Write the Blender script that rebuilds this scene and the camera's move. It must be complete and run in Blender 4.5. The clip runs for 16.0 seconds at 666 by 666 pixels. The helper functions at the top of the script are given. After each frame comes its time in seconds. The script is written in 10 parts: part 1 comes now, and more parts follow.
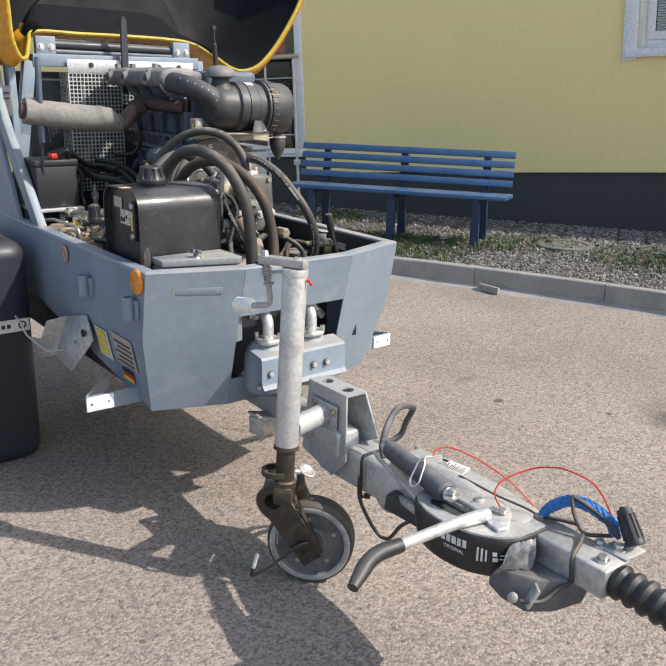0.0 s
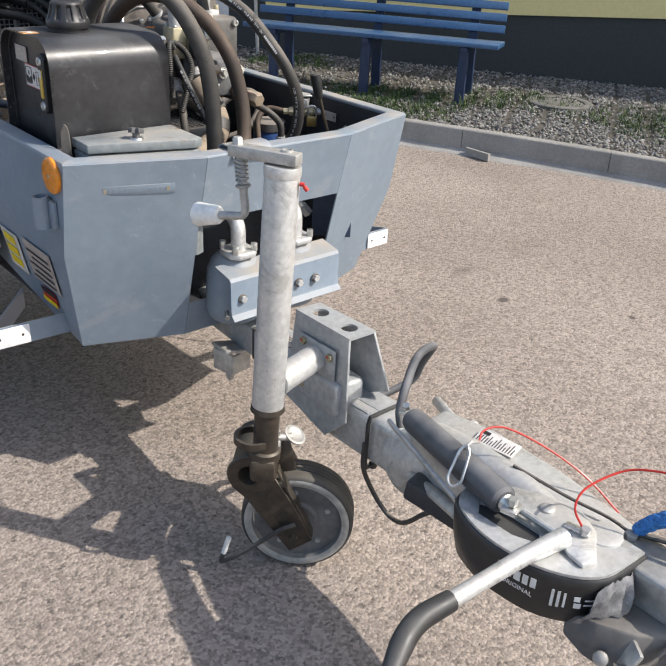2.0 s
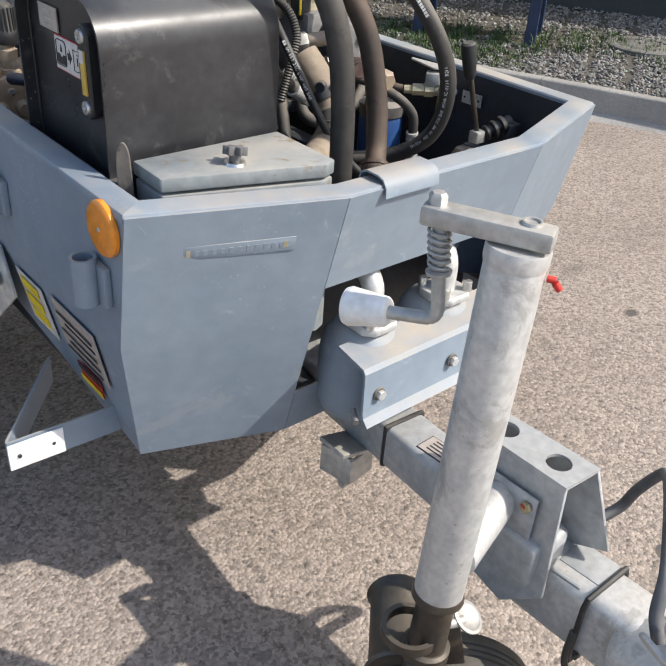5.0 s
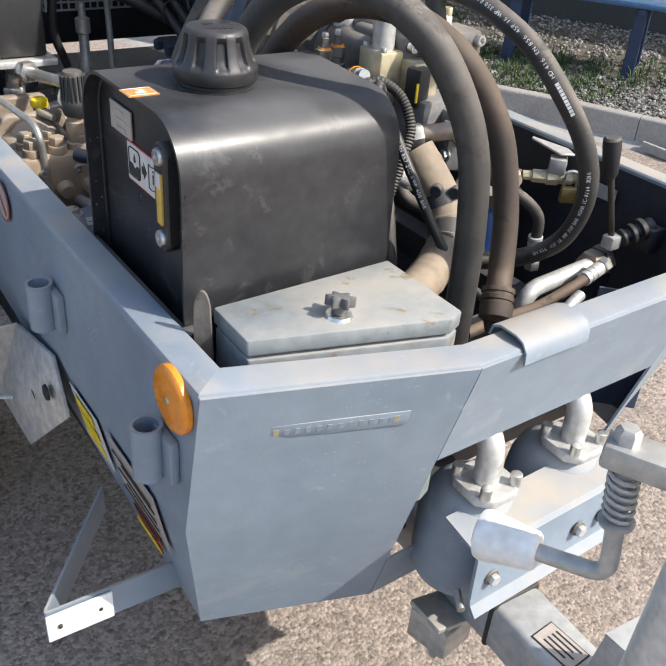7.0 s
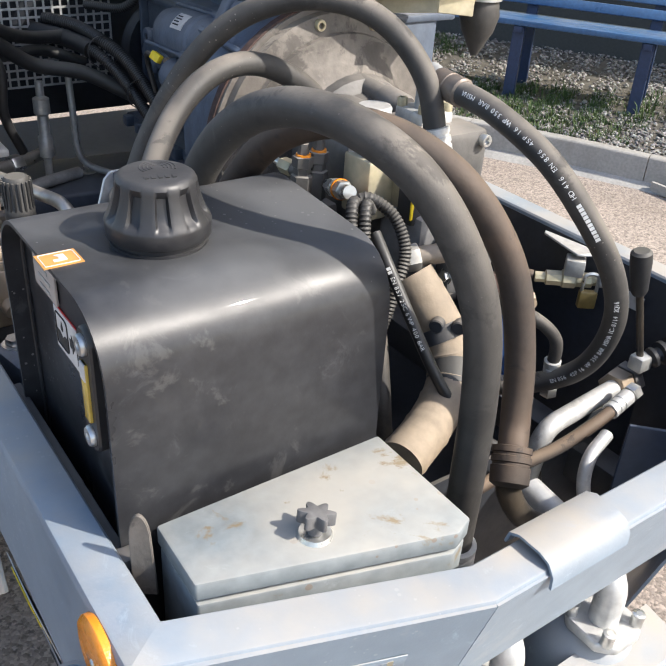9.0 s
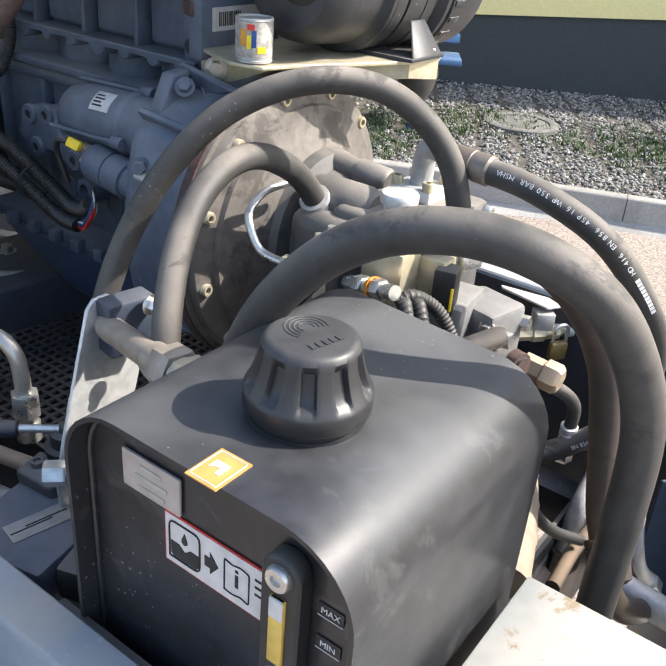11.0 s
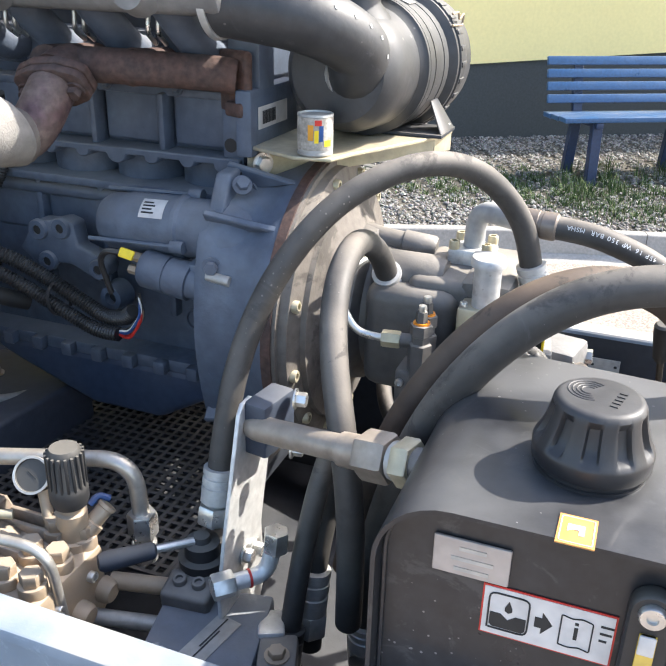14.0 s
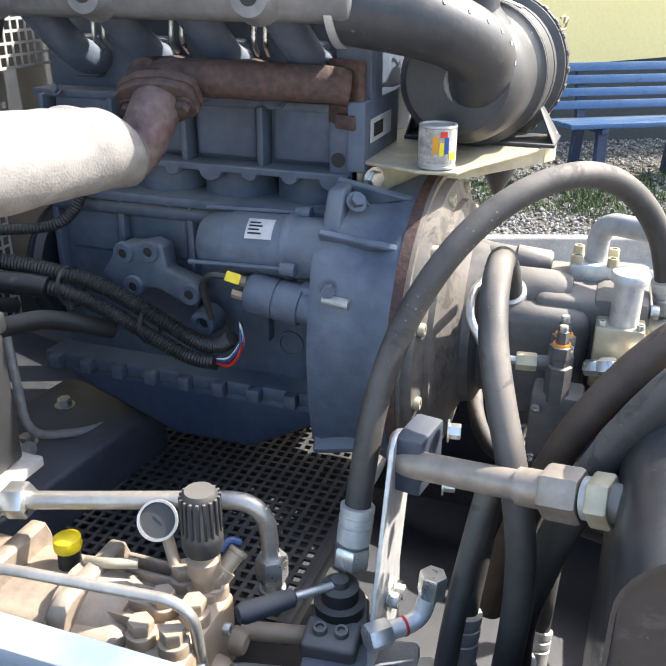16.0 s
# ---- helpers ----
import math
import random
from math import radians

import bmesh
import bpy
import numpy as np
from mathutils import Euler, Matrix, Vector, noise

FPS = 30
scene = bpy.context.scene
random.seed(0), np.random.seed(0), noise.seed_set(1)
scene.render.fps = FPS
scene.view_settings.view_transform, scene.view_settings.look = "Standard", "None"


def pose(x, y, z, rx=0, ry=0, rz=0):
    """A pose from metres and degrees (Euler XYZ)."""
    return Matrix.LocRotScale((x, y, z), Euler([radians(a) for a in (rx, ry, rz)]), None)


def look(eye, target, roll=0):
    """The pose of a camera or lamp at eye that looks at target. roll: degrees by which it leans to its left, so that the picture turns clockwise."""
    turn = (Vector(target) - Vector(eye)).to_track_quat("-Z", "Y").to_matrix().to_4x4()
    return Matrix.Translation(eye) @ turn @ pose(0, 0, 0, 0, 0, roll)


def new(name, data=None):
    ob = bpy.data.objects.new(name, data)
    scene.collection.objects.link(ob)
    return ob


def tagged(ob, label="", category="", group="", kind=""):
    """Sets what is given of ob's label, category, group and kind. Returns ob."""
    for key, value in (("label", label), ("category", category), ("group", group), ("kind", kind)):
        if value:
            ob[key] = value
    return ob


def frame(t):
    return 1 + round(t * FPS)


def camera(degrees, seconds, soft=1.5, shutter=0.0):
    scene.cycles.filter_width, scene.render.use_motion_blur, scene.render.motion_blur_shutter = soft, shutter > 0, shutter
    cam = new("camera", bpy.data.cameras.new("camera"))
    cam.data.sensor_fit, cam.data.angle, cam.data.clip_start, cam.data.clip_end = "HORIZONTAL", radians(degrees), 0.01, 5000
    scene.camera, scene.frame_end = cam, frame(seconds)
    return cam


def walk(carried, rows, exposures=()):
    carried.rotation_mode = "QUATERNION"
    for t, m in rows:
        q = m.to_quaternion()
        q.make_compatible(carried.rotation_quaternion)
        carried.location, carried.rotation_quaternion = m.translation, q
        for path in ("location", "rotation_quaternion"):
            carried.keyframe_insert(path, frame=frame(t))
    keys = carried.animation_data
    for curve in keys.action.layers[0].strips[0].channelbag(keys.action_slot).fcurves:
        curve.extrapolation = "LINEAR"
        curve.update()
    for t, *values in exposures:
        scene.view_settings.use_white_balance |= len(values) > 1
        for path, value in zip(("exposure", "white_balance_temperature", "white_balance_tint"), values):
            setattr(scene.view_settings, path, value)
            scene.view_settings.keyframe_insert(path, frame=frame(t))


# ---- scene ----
cam = camera(43.8, 16.0)
PATH = [
    (0, (-1.559, -2.286, 1.53), (-0.386, -0.774, 0.951), 1.2),
    (0.5, (-1.351, -2.136, 1.506), (-0.21, -0.657, 0.79), 1.1),
    (1, (-1.258, -2.013, 1.474), (-0.123, -0.62, 0.595), 1.8),
    (1.5, (-1.223, -1.822, 1.475), (-0.039, -0.489, 0.569), 3.1),
    (2, (-1.2, -1.651, 1.471), (-0.014, -0.324, 0.558), 3.1),
    (2.5, (-1.104, -1.465, 1.437), (0.083, -0.155, 0.501), 3.5),
    (3, (-1.02, -1.34, 1.418), (0.157, -0.044, 0.451), 3.4),
    (3.5, (-0.987, -1.236, 1.404), (0.156, 0.056, 0.391), 3.2),
    (3.7, (-0.975, -1.177, 1.401), (0.155, 0.118, 0.379), 3.0),
    (5.8, (-0.881, -0.783, 1.438), (0.255, 0.465, 0.364), 4.7),
    (6, (-0.85, -0.758, 1.447), (0.265, 0.524, 0.391), 4.2),
    (6.5, (-0.804, -0.673, 1.469), (0.226, 0.67, 0.404), 4.9),
    (7, (-0.806, -0.595, 1.469), (0.221, 0.751, 0.403), 4.9),
    (7.5, (-0.807, -0.519, 1.502), (0.224, 0.814, 0.426), 4.9),
    (8, (-0.748, -0.476, 1.501), (0.283, 0.88, 0.452), 2.7),
    (8.5, (-0.663, -0.447, 1.515), (0.363, 0.92, 0.476), 2.2),
    (9, (-0.637, -0.394, 1.523), (0.393, 0.976, 0.493), 4.0),
    (9.5, (-0.692, -0.297, 1.534), (0.401, 1.062, 0.554), 3.9),
    (9.7, (-0.733, -0.251, 1.537), (0.43, 1.051, 0.56), 4.3),
    (11.8, (-0.798, 0.042, 1.545), (0.724, 0.934, 0.603), 4.1),
    (12, (-0.821, 0.059, 1.548), (0.72, 0.923, 0.611), 4.2),
    (12.5, (-0.879, 0.124, 1.553), (0.745, 0.86, 0.647), 5.6),
    (13, (-0.917, 0.168, 1.558), (0.75, 0.844, 0.685), 4.5),
    (13.5, (-0.935, 0.214, 1.569), (0.746, 0.879, 0.711), 1.6),
    (14, (-0.97, 0.268, 1.569), (0.736, 0.907, 0.743), 1.3),
    (14.5, (-0.935, 0.321, 1.564), (0.781, 0.947, 0.75), 0.6),
    (15, (-0.917, 0.37, 1.572), (0.805, 0.989, 0.764), 0.2),
    (15.5, (-0.918, 0.403, 1.565), (0.806, 1.022, 0.762), 0.1),
    (16, (-0.969, 0.46, 1.556), (0.761, 1.065, 0.754), 0.3),
]
EXPOSURES = ((0, 0.51), (3.7, 0.53), (6, 0.74), (9, 1.05), (9.7, 1.14), (11.8, 1.65), (13, 1.75), (14.5, 1.90), (15, 1.96), (16, 1.94))
walk(cam, [(t, look(eye, target, roll)) for t, eye, target, roll in PATH], exposures=EXPOSURES)

# ---- world, sun and exposure ----
SUN_DIR = Vector((0.60, -0.80, 0.965)).normalized()
elev = math.asin(SUN_DIR.z)
world = bpy.data.worlds.new("world")
scene.world = world
world.use_nodes = True
wn = world.node_tree.nodes
sky = wn.new("ShaderNodeTexSky")
sky.sky_type, sky.sun_disc = "NISHITA", False
sky.sun_elevation = elev
sky.sun_rotation = math.atan2(SUN_DIR.x, SUN_DIR.y)
sky.air_density, sky.dust_density = 1.0, 2.0
world.node_tree.links.new(sky.outputs[0], wn["Background"].inputs[0])
wn["Background"].inputs[1].default_value = 0.15
sun = new("sun", bpy.data.lights.new("sun", "SUN"))
sun.data.energy, sun.data.angle, sun.data.color = 3.6, radians(0.53), (1.0, 0.945, 0.87)
sun.matrix_world = look(SUN_DIR * 30, (0, 0, 0))

# ---- small mesh kit ----
def V(*a):
    return Vector(a)


def thing(name, at, label, category, group="", kind=""):
    ob = new(name)
    ob.empty_display_size = 0.05
    ob.location = at
    return tagged(ob, label, category, group, kind)


def origin_of(ob):
    return Matrix.Translation(ob.location) if ob.parent is None else Matrix.Identity(4)


def part(name, bm, material, parent=None, label="", smooth=40):
    """One mesh object, given in world coordinates, under a thing or a part."""
    me = bpy.data.meshes.new(name)
    bmesh.ops.recalc_face_normals(bm, faces=bm.faces)
    bm.to_mesh(me)
    bm.free()
    me.materials.append(material)
    ob = new(name, me)
    if smooth:
        me.polygons.foreach_set("use_smooth", [True] * len(me.polygons))
        me.set_sharp_from_angle(angle=radians(smooth))
    if parent:
        ob.parent = parent
        ob.matrix_parent_inverse = origin_of(parent).inverted()
    if label:
        tagged(ob, label)
    return ob


def setting(name, bm, material, label, category, smooth=0, kind="structure"):
    return tagged(part(name, bm, material, None, "", smooth), label, category, "", kind)


def rot_to(d):
    return Vector(d).normalized().to_track_quat("Z", "Y").to_matrix()


def bevel(bm, geom_edges, w, seg=2):
    if w > 0:
        bmesh.ops.bevel(bm, geom=geom_edges, offset=w, segments=seg, affect="EDGES", profile=0.5, clamp_overlap=True)


def box(bm, c, s, rot=(0, 0, 0), bev=0.0, seg=2, m=None):
    """A box round c with the sizes s, turned by degrees."""
    t = bmesh.new()
    bmesh.ops.create_cube(t, size=1.0, matrix=Matrix.Diagonal((*s, 1)))
    bevel(t, t.edges[:], bev, seg)
    mm = m if m is not None else pose(*c, *rot)
    t.transform(mm)
    join(bm, t)
    return bm


def join(bm, t):
    me = bpy.data.meshes.new("tmp")
    t.to_mesh(me)
    t.free()
    bm.from_mesh(me)
    bpy.data.meshes.remove(me)


def prism(bm, pts, a, bdir, bev=0.0, seg=1):
    """A flat outline (world points) pushed along bdir by a metres."""
    t = bmesh.new()
    f = t.faces.new([t.verts.new(p) for p in pts])
    r = bmesh.ops.extrude_face_region(t, geom=[f])
    vs = [g for g in r["geom"] if isinstance(g, bmesh.types.BMVert)]
    bmesh.ops.translate(t, verts=vs, vec=Vector(bdir).normalized() * a)
    bmesh.ops.recalc_face_normals(t, faces=t.faces)
    bevel(t, t.edges[:], bev, seg)
    join(bm, t)
    return bm


def lathe(bm, p0, p1, prof, seg=24, cap=True):
    """Turned about the axis p0 to p1; prof: (share of the axis, radius)."""
    p0, p1 = Vector(p0), Vector(p1)
    r = rot_to(p1 - p0)
    ln = (p1 - p0).length
    rings = []
    for s, rad in prof:
        rings.append([bm.verts.new(p0 + r @ Vector((rad * math.cos(2 * math.pi * k / seg), rad * math.sin(2 * math.pi * k / seg), s * ln))) for k in range(seg)])
    for a, b in zip(rings, rings[1:]):
        for k in range(seg):
            bm.faces.new((a[k], a[(k + 1) % seg], b[(k + 1) % seg], b[k]))
    if cap:
        bm.faces.new(rings[0][::-1])
        bm.faces.new(rings[-1])
    return bm


def cyl(bm, p0, p1, r, seg=20, bev=0.0):
    ln = (Vector(p1) - Vector(p0)).length
    if bev:
        e = bev / ln
        return lathe(bm, p0, p1, [(0, r - bev), (e * 0.3, r - bev * 0.3), (e, r), (1 - e, r), (1 - e * 0.3, r - bev * 0.3), (1, r - bev)], seg)
    return lathe(bm, p0, p1, [(0, r), (1, r)], seg)


def hexnut(bm, p0, p1, r, bev=0.0015):
    return lathe(bm, p0, p1, [(0, r * 0.93), (0.1, r), (0.9, r), (1, r * 0.93)], 6)


def pipe_end(bm, p0, p1, r_out, r_in, seg=24):
    """A hollow tube."""
    return lathe_closed(bm, p0, p1, [(0, r_in), (0, r_out), (1, r_out), (1, r_in)], seg)


def lathe_closed(bm, p0, p1, prof, seg=24):
    p0, p1 = Vector(p0), Vector(p1)
    r = rot_to(p1 - p0)
    ln = (p1 - p0).length
    rings = [[bm.verts.new(p0 + r @ Vector((rad * math.cos(2 * math.pi * k / seg), rad * math.sin(2 * math.pi * k / seg), s * ln))) for k in range(seg)] for s, rad in prof]
    for a, b in zip(rings, rings[1:] + rings[:1]):
        for k in range(seg):
            bm.faces.new((a[k], a[(k + 1) % seg], b[(k + 1) % seg], b[k]))
    return bm


def smooth_path(pts, n=10):
    """A Catmull-Rom line through the points."""
    p = [Vector(q) for q in pts]
    p = [p[0] * 2 - p[1]] + p + [p[-1] * 2 - p[-2]]
    out = []
    for i in range(1, len(p) - 2):
        a, b, c, d = p[i - 1 : i + 3]
        for k in range(n):
            t = k / n
            out.append(0.5 * ((2 * b) + (c - a) * t + (2 * a - 5 * b + 4 * c - d) * t * t + (3 * b - a - 3 * c + d) * t**3))
    return out + [p[-2]]


def sweep(bm, pts, r, seg=14, radii=None, cap=True):
    """A round section along a line of points."""
    pts = [Vector(q) for q in pts]
    n = len(pts)
    tang = [(pts[min(i + 1, n - 1)] - pts[max(i - 1, 0)]).normalized() for i in range(n)]
    up = Vector((0, 0, 1)) if abs(tang[0].z) < 0.9 else Vector((1, 0, 0))
    u = (up - tang[0] * up.dot(tang[0])).normalized()
    rings = []
    for i in range(n):
        u = (u - tang[i] * u.dot(tang[i])).normalized()
        w = tang[i].cross(u)
        rad = radii[i] if radii else r
        rings.append([bm.verts.new(pts[i] + (u * math.cos(2 * math.pi * k / seg) + w * math.sin(2 * math.pi * k / seg)) * rad) for k in range(seg)])
    for a, b in zip(rings, rings[1:]):
        for k in range(seg):
            bm.faces.new((a[k], a[(k + 1) % seg], b[(k + 1) % seg], b[k]))
    if cap:
        bm.faces.new(rings[0][::-1])
        bm.faces.new(rings[-1])
    return bm


def hose(bm, pts, r, n=10, seg=16):
    return sweep(bm, smooth_path(pts, n), r, seg)


def rounded(pts, rad, n=4):
    """A polyline whose corners are rounded, as a bent pipe."""
    p = [Vector(q) for q in pts]
    out = [p[0]]
    for a, b, c in zip(p, p[1:], p[2:]):
        u, w = (a - b).normalized(), (c - b).normalized()
        d = min(rad, (a - b).length * 0.48, (c - b).length * 0.48)
        s, e = b + u * d, b + w * d
        for k in range(n + 1):
            t = k / n
            out.append(s * (1 - t) ** 2 + b * 2 * t * (1 - t) + e * t * t)
    return out + [p[-1]]


def bent(bm, pts, r, rad=0.03, seg=14, n=5):
    return sweep(bm, rounded(pts, rad, n), r, seg)


def sheet(bm, grid, close=False):
    """Quads over rows of points."""
    rows = [[bm.verts.new(q) for q in row] for row in grid]
    for a, b in zip(rows, rows[1:]):
        for k in range(len(a) - 1):
            bm.faces.new((a[k], a[k + 1], b[k + 1], b[k]))
    return bm


def thick(bm, t):
    """Gives a sheet a thickness, inwards."""
    bmesh.ops.recalc_face_normals(bm, faces=bm.faces)
    geo = bm.faces[:]
    bmesh.ops.solidify(bm, geom=geo, thickness=t)
    return bm


def plate_on(bm, p, n, w, h, t, up=(0, 0, 1), bev=0.0):
    """A thin plate of size w by h on the point p of a face with the normal n."""
    n = Vector(n).normalized()
    upv = Vector(up)
    x = upv.cross(n).normalized()
    y = n.cross(x)
    m = Matrix((( x.x, y.x, n.x, p[0] + n.x * t / 2), (x.y, y.y, n.y, p[1] + n.y * t / 2), (x.z, y.z, n.z, p[2] + n.z * t / 2), (0, 0, 0, 1)))
    return box(bm, None, (w, h, t), bev=bev, m=m)


def B():
    return bmesh.new()


# ---- materials ----
def mat(name, col, rough=0.5, metal=0.0, col2=None, scale=8.0, amount=0.5, grain=60.0, grain_amt=0.15, bump=0.1, bump_scale=120.0,
        dust=0.0, dust_col=(0.42, 0.36, 0.28), dust_scale=5.0, coat=0.0, vary=0.0, spec=0.5, scratch=0.0, specks=0.0, speck_col=(0.4, 0.4, 0.4), speck_scale=30.0, dust_from=0.1, stain=None):
    """A painted, cast or rubber surface: broad and fine colour change, dust that lies on upward faces, fine relief."""
    m = bpy.data.materials.new(name)
    m.use_nodes = True
    nt = m.node_tree
    N, L = nt.nodes, nt.links
    bs = N["Principled BSDF"]
    tc = N.new("ShaderNodeTexCoord")
    col2 = col2 or tuple(c * 0.72 for c in col)
    n1 = N.new("ShaderNodeTexNoise"); n1.inputs["Scale"].default_value = scale; n1.inputs["Detail"].default_value = 5
    n1.inputs["Roughness"].default_value = 0.62
    n2 = N.new("ShaderNodeTexNoise"); n2.inputs["Scale"].default_value = grain; n2.inputs["Detail"].default_value = 4
    for n in (n1, n2):
        L.new(tc.outputs["Object"], n.inputs["Vector"])
    r1 = N.new("ShaderNodeMapRange"); r1.inputs[1].default_value, r1.inputs[2].default_value = 0.38, 0.68
    r1.inputs[4].default_value = amount
    L.new(n1.outputs["Fac"], r1.inputs[0])
    mx = N.new("ShaderNodeMix"); mx.data_type = "RGBA"
    mx.inputs[6].default_value, mx.inputs[7].default_value = (*col, 1), (*col2, 1)
    L.new(r1.outputs[0], mx.inputs[0])
    hv = N.new("ShaderNodeHueSaturation")
    r2 = N.new("ShaderNodeMapRange"); r2.inputs[1].default_value, r2.inputs[2].default_value = 0.3, 0.7
    r2.inputs[3].default_value, r2.inputs[4].default_value = 1 - grain_amt, 1 + grain_amt
    L.new(n2.outputs["Fac"], r2.inputs[0])
    L.new(mx.outputs[2], hv.inputs["Color"])
    src = r2.outputs[0]
    if vary:
        oi = N.new("ShaderNodeObjectInfo")
        rv = N.new("ShaderNodeMapRange"); rv.inputs[3].default_value, rv.inputs[4].default_value = 1 - vary, 1 + vary
        L.new(oi.outputs["Random"], rv.inputs[0])
        mu = N.new("ShaderNodeMath"); mu.operation = "MULTIPLY"
        L.new(src, mu.inputs[0]); L.new(rv.outputs[0], mu.inputs[1])
        src = mu.outputs[0]
    L.new(src, hv.inputs["Value"])
    out = hv.outputs[0]
    rr = N.new("ShaderNodeMapRange"); rr.inputs[1].default_value, rr.inputs[2].default_value = 0.3, 0.7
    rr.inputs[3].default_value, rr.inputs[4].default_value = max(rough - 0.1, 0.02), min(rough + 0.14, 1)
    L.new(n1.outputs["Fac"], rr.inputs[0])
    rout = rr.outputs[0]
    if scratch:
        sc = N.new("ShaderNodeTexNoise"); sc.inputs["Scale"].default_value = 14; sc.inputs["Detail"].default_value = 9; sc.inputs["Roughness"].default_value = 0.75
        sc.inputs["Distortion"].default_value = 1.6
        L.new(tc.outputs["Object"], sc.inputs["Vector"])
        rs = N.new("ShaderNodeMapRange"); rs.inputs[1].default_value, rs.inputs[2].default_value = 0.60, 0.72
        rs.inputs[4].default_value = scratch
        L.new(sc.outputs["Fac"], rs.inputs[0])
        ms = N.new("ShaderNodeMix"); ms.data_type = "RGBA"
        ms.inputs[7].default_value = (*[min(1, c * 1.6 + 0.05) for c in col], 1)
        L.new(rs.outputs[0], ms.inputs[0]); L.new(out, ms.inputs[6])
        out = ms.outputs[2]
    if specks:
        # splashes: small dots, thick in some places and missing in others
        vo = N.new("ShaderNodeTexVoronoi"); vo.inputs["Scale"].default_value = speck_scale
        wo = N.new("ShaderNodeTexNoise"); wo.inputs["Scale"].default_value = 4.5; wo.inputs["Detail"].default_value = 4
        L.new(tc.outputs["Object"], vo.inputs["Vector"]); L.new(tc.outputs["Object"], wo.inputs["Vector"])
        sz = N.new("ShaderNodeMapRange"); sz.inputs[1].default_value, sz.inputs[2].default_value = 0.46, 0.70
        sz.inputs[3].default_value, sz.inputs[4].default_value = 0.0, 0.30
        L.new(wo.outputs["Fac"], sz.inputs[0])
        sc3 = N.new("ShaderNodeSeparateColor"); L.new(vo.outputs["Color"], sc3.inputs[0])
        m3 = N.new("ShaderNodeMath"); m3.operation = "MULTIPLY"; L.new(sz.outputs[0], m3.inputs[0]); L.new(sc3.outputs[0], m3.inputs[1])
        lt = N.new("ShaderNodeMath"); lt.operation = "LESS_THAN"; L.new(vo.outputs["Distance"], lt.inputs[0]); L.new(m3.outputs[0], lt.inputs[1])
        l2 = N.new("ShaderNodeMath"); l2.operation = "MULTIPLY"; l2.inputs[1].default_value = specks; L.new(lt.outputs[0], l2.inputs[0])
        mk = N.new("ShaderNodeMix"); mk.data_type = "RGBA"; mk.inputs[7].default_value = (*speck_col, 1)
        L.new(l2.outputs[0], mk.inputs[0]); L.new(out, mk.inputs[6])
        out = mk.outputs[2]
    if dust:
        ge = N.new("ShaderNodeNewGeometry")
        sx = N.new("ShaderNodeSeparateXYZ"); L.new(ge.outputs["Normal"], sx.inputs[0])
        up = N.new("ShaderNodeMapRange"); up.inputs[1].default_value, up.inputs[2].default_value = dust_from, 0.95
        L.new(sx.outputs["Z"], up.inputs[0])
        n3 = N.new("ShaderNodeTexNoise"); n3.inputs["Scale"].default_value = dust_scale; n3.inputs["Detail"].default_value = 6
        L.new(tc.outputs["Object"], n3.inputs["Vector"])
        r3 = N.new("ShaderNodeMapRange"); r3.inputs[1].default_value, r3.inputs[2].default_value = 0.32, 0.66
        L.new(n3.outputs["Fac"], r3.inputs[0])
        mu = N.new("ShaderNodeMath"); mu.operation = "MULTIPLY"
        L.new(up.outputs[0], mu.inputs[0]); L.new(r3.outputs[0], mu.inputs[1])
        m2 = N.new("ShaderNodeMath"); m2.operation = "MULTIPLY"; m2.inputs[1].default_value = dust
        L.new(mu.outputs[0], m2.inputs[0])
        md = N.new("ShaderNodeMix"); md.data_type = "RGBA"
        md.inputs[7].default_value = (*dust_col, 1)
        L.new(m2.outputs[0], md.inputs[0]); L.new(out, md.inputs[6])
        out = md.outputs[2]
        mr = N.new("ShaderNodeMix"); mr.data_type = "FLOAT"; mr.inputs[3].default_value = 0.9
        L.new(m2.outputs[0], mr.inputs[0]); L.new(rout, mr.inputs[2])
        rout = mr.outputs[0]
    if stain:
        # dried splashes and rust marks: (colour, scale, threshold, amount)
        ns = N.new("ShaderNodeTexNoise"); ns.inputs["Scale"].default_value = stain[1]; ns.inputs["Detail"].default_value = 8
        ns.inputs["Roughness"].default_value = 0.68; ns.inputs["Distortion"].default_value = 0.5
        L.new(tc.outputs["Object"], ns.inputs["Vector"])
        rt = N.new("ShaderNodeMapRange"); rt.inputs[1].default_value, rt.inputs[2].default_value = stain[2], stain[2] + 0.05
        rt.inputs[4].default_value = stain[3]
        L.new(ns.outputs["Fac"], rt.inputs[0])
        mt = N.new("ShaderNodeMix"); mt.data_type = "RGBA"; mt.inputs[7].default_value = (*stain[0], 1)
        L.new(rt.outputs[0], mt.inputs[0]); L.new(out, mt.inputs[6])
        out = mt.outputs[2]
    L.new(out, bs.inputs["Base Color"])
    L.new(rout, bs.inputs["Roughness"])
    bs.inputs["Metallic"].default_value = metal
    bs.inputs["Specular IOR Level"].default_value = spec
    bs.inputs["Coat Weight"].default_value = coat
    if bump:
        n4 = N.new("ShaderNodeTexNoise"); n4.inputs["Scale"].default_value = bump_scale; n4.inputs["Detail"].default_value = 3
        L.new(tc.outputs["Object"], n4.inputs["Vector"])
        b = N.new("ShaderNodeBump"); b.inputs["Strength"].default_value = bump; b.inputs["Distance"].default_value = 0.002
        L.new(n4.outputs["Fac"], b.inputs["Height"])
        L.new(b.outputs[0], bs.inputs["Normal"])
    return m


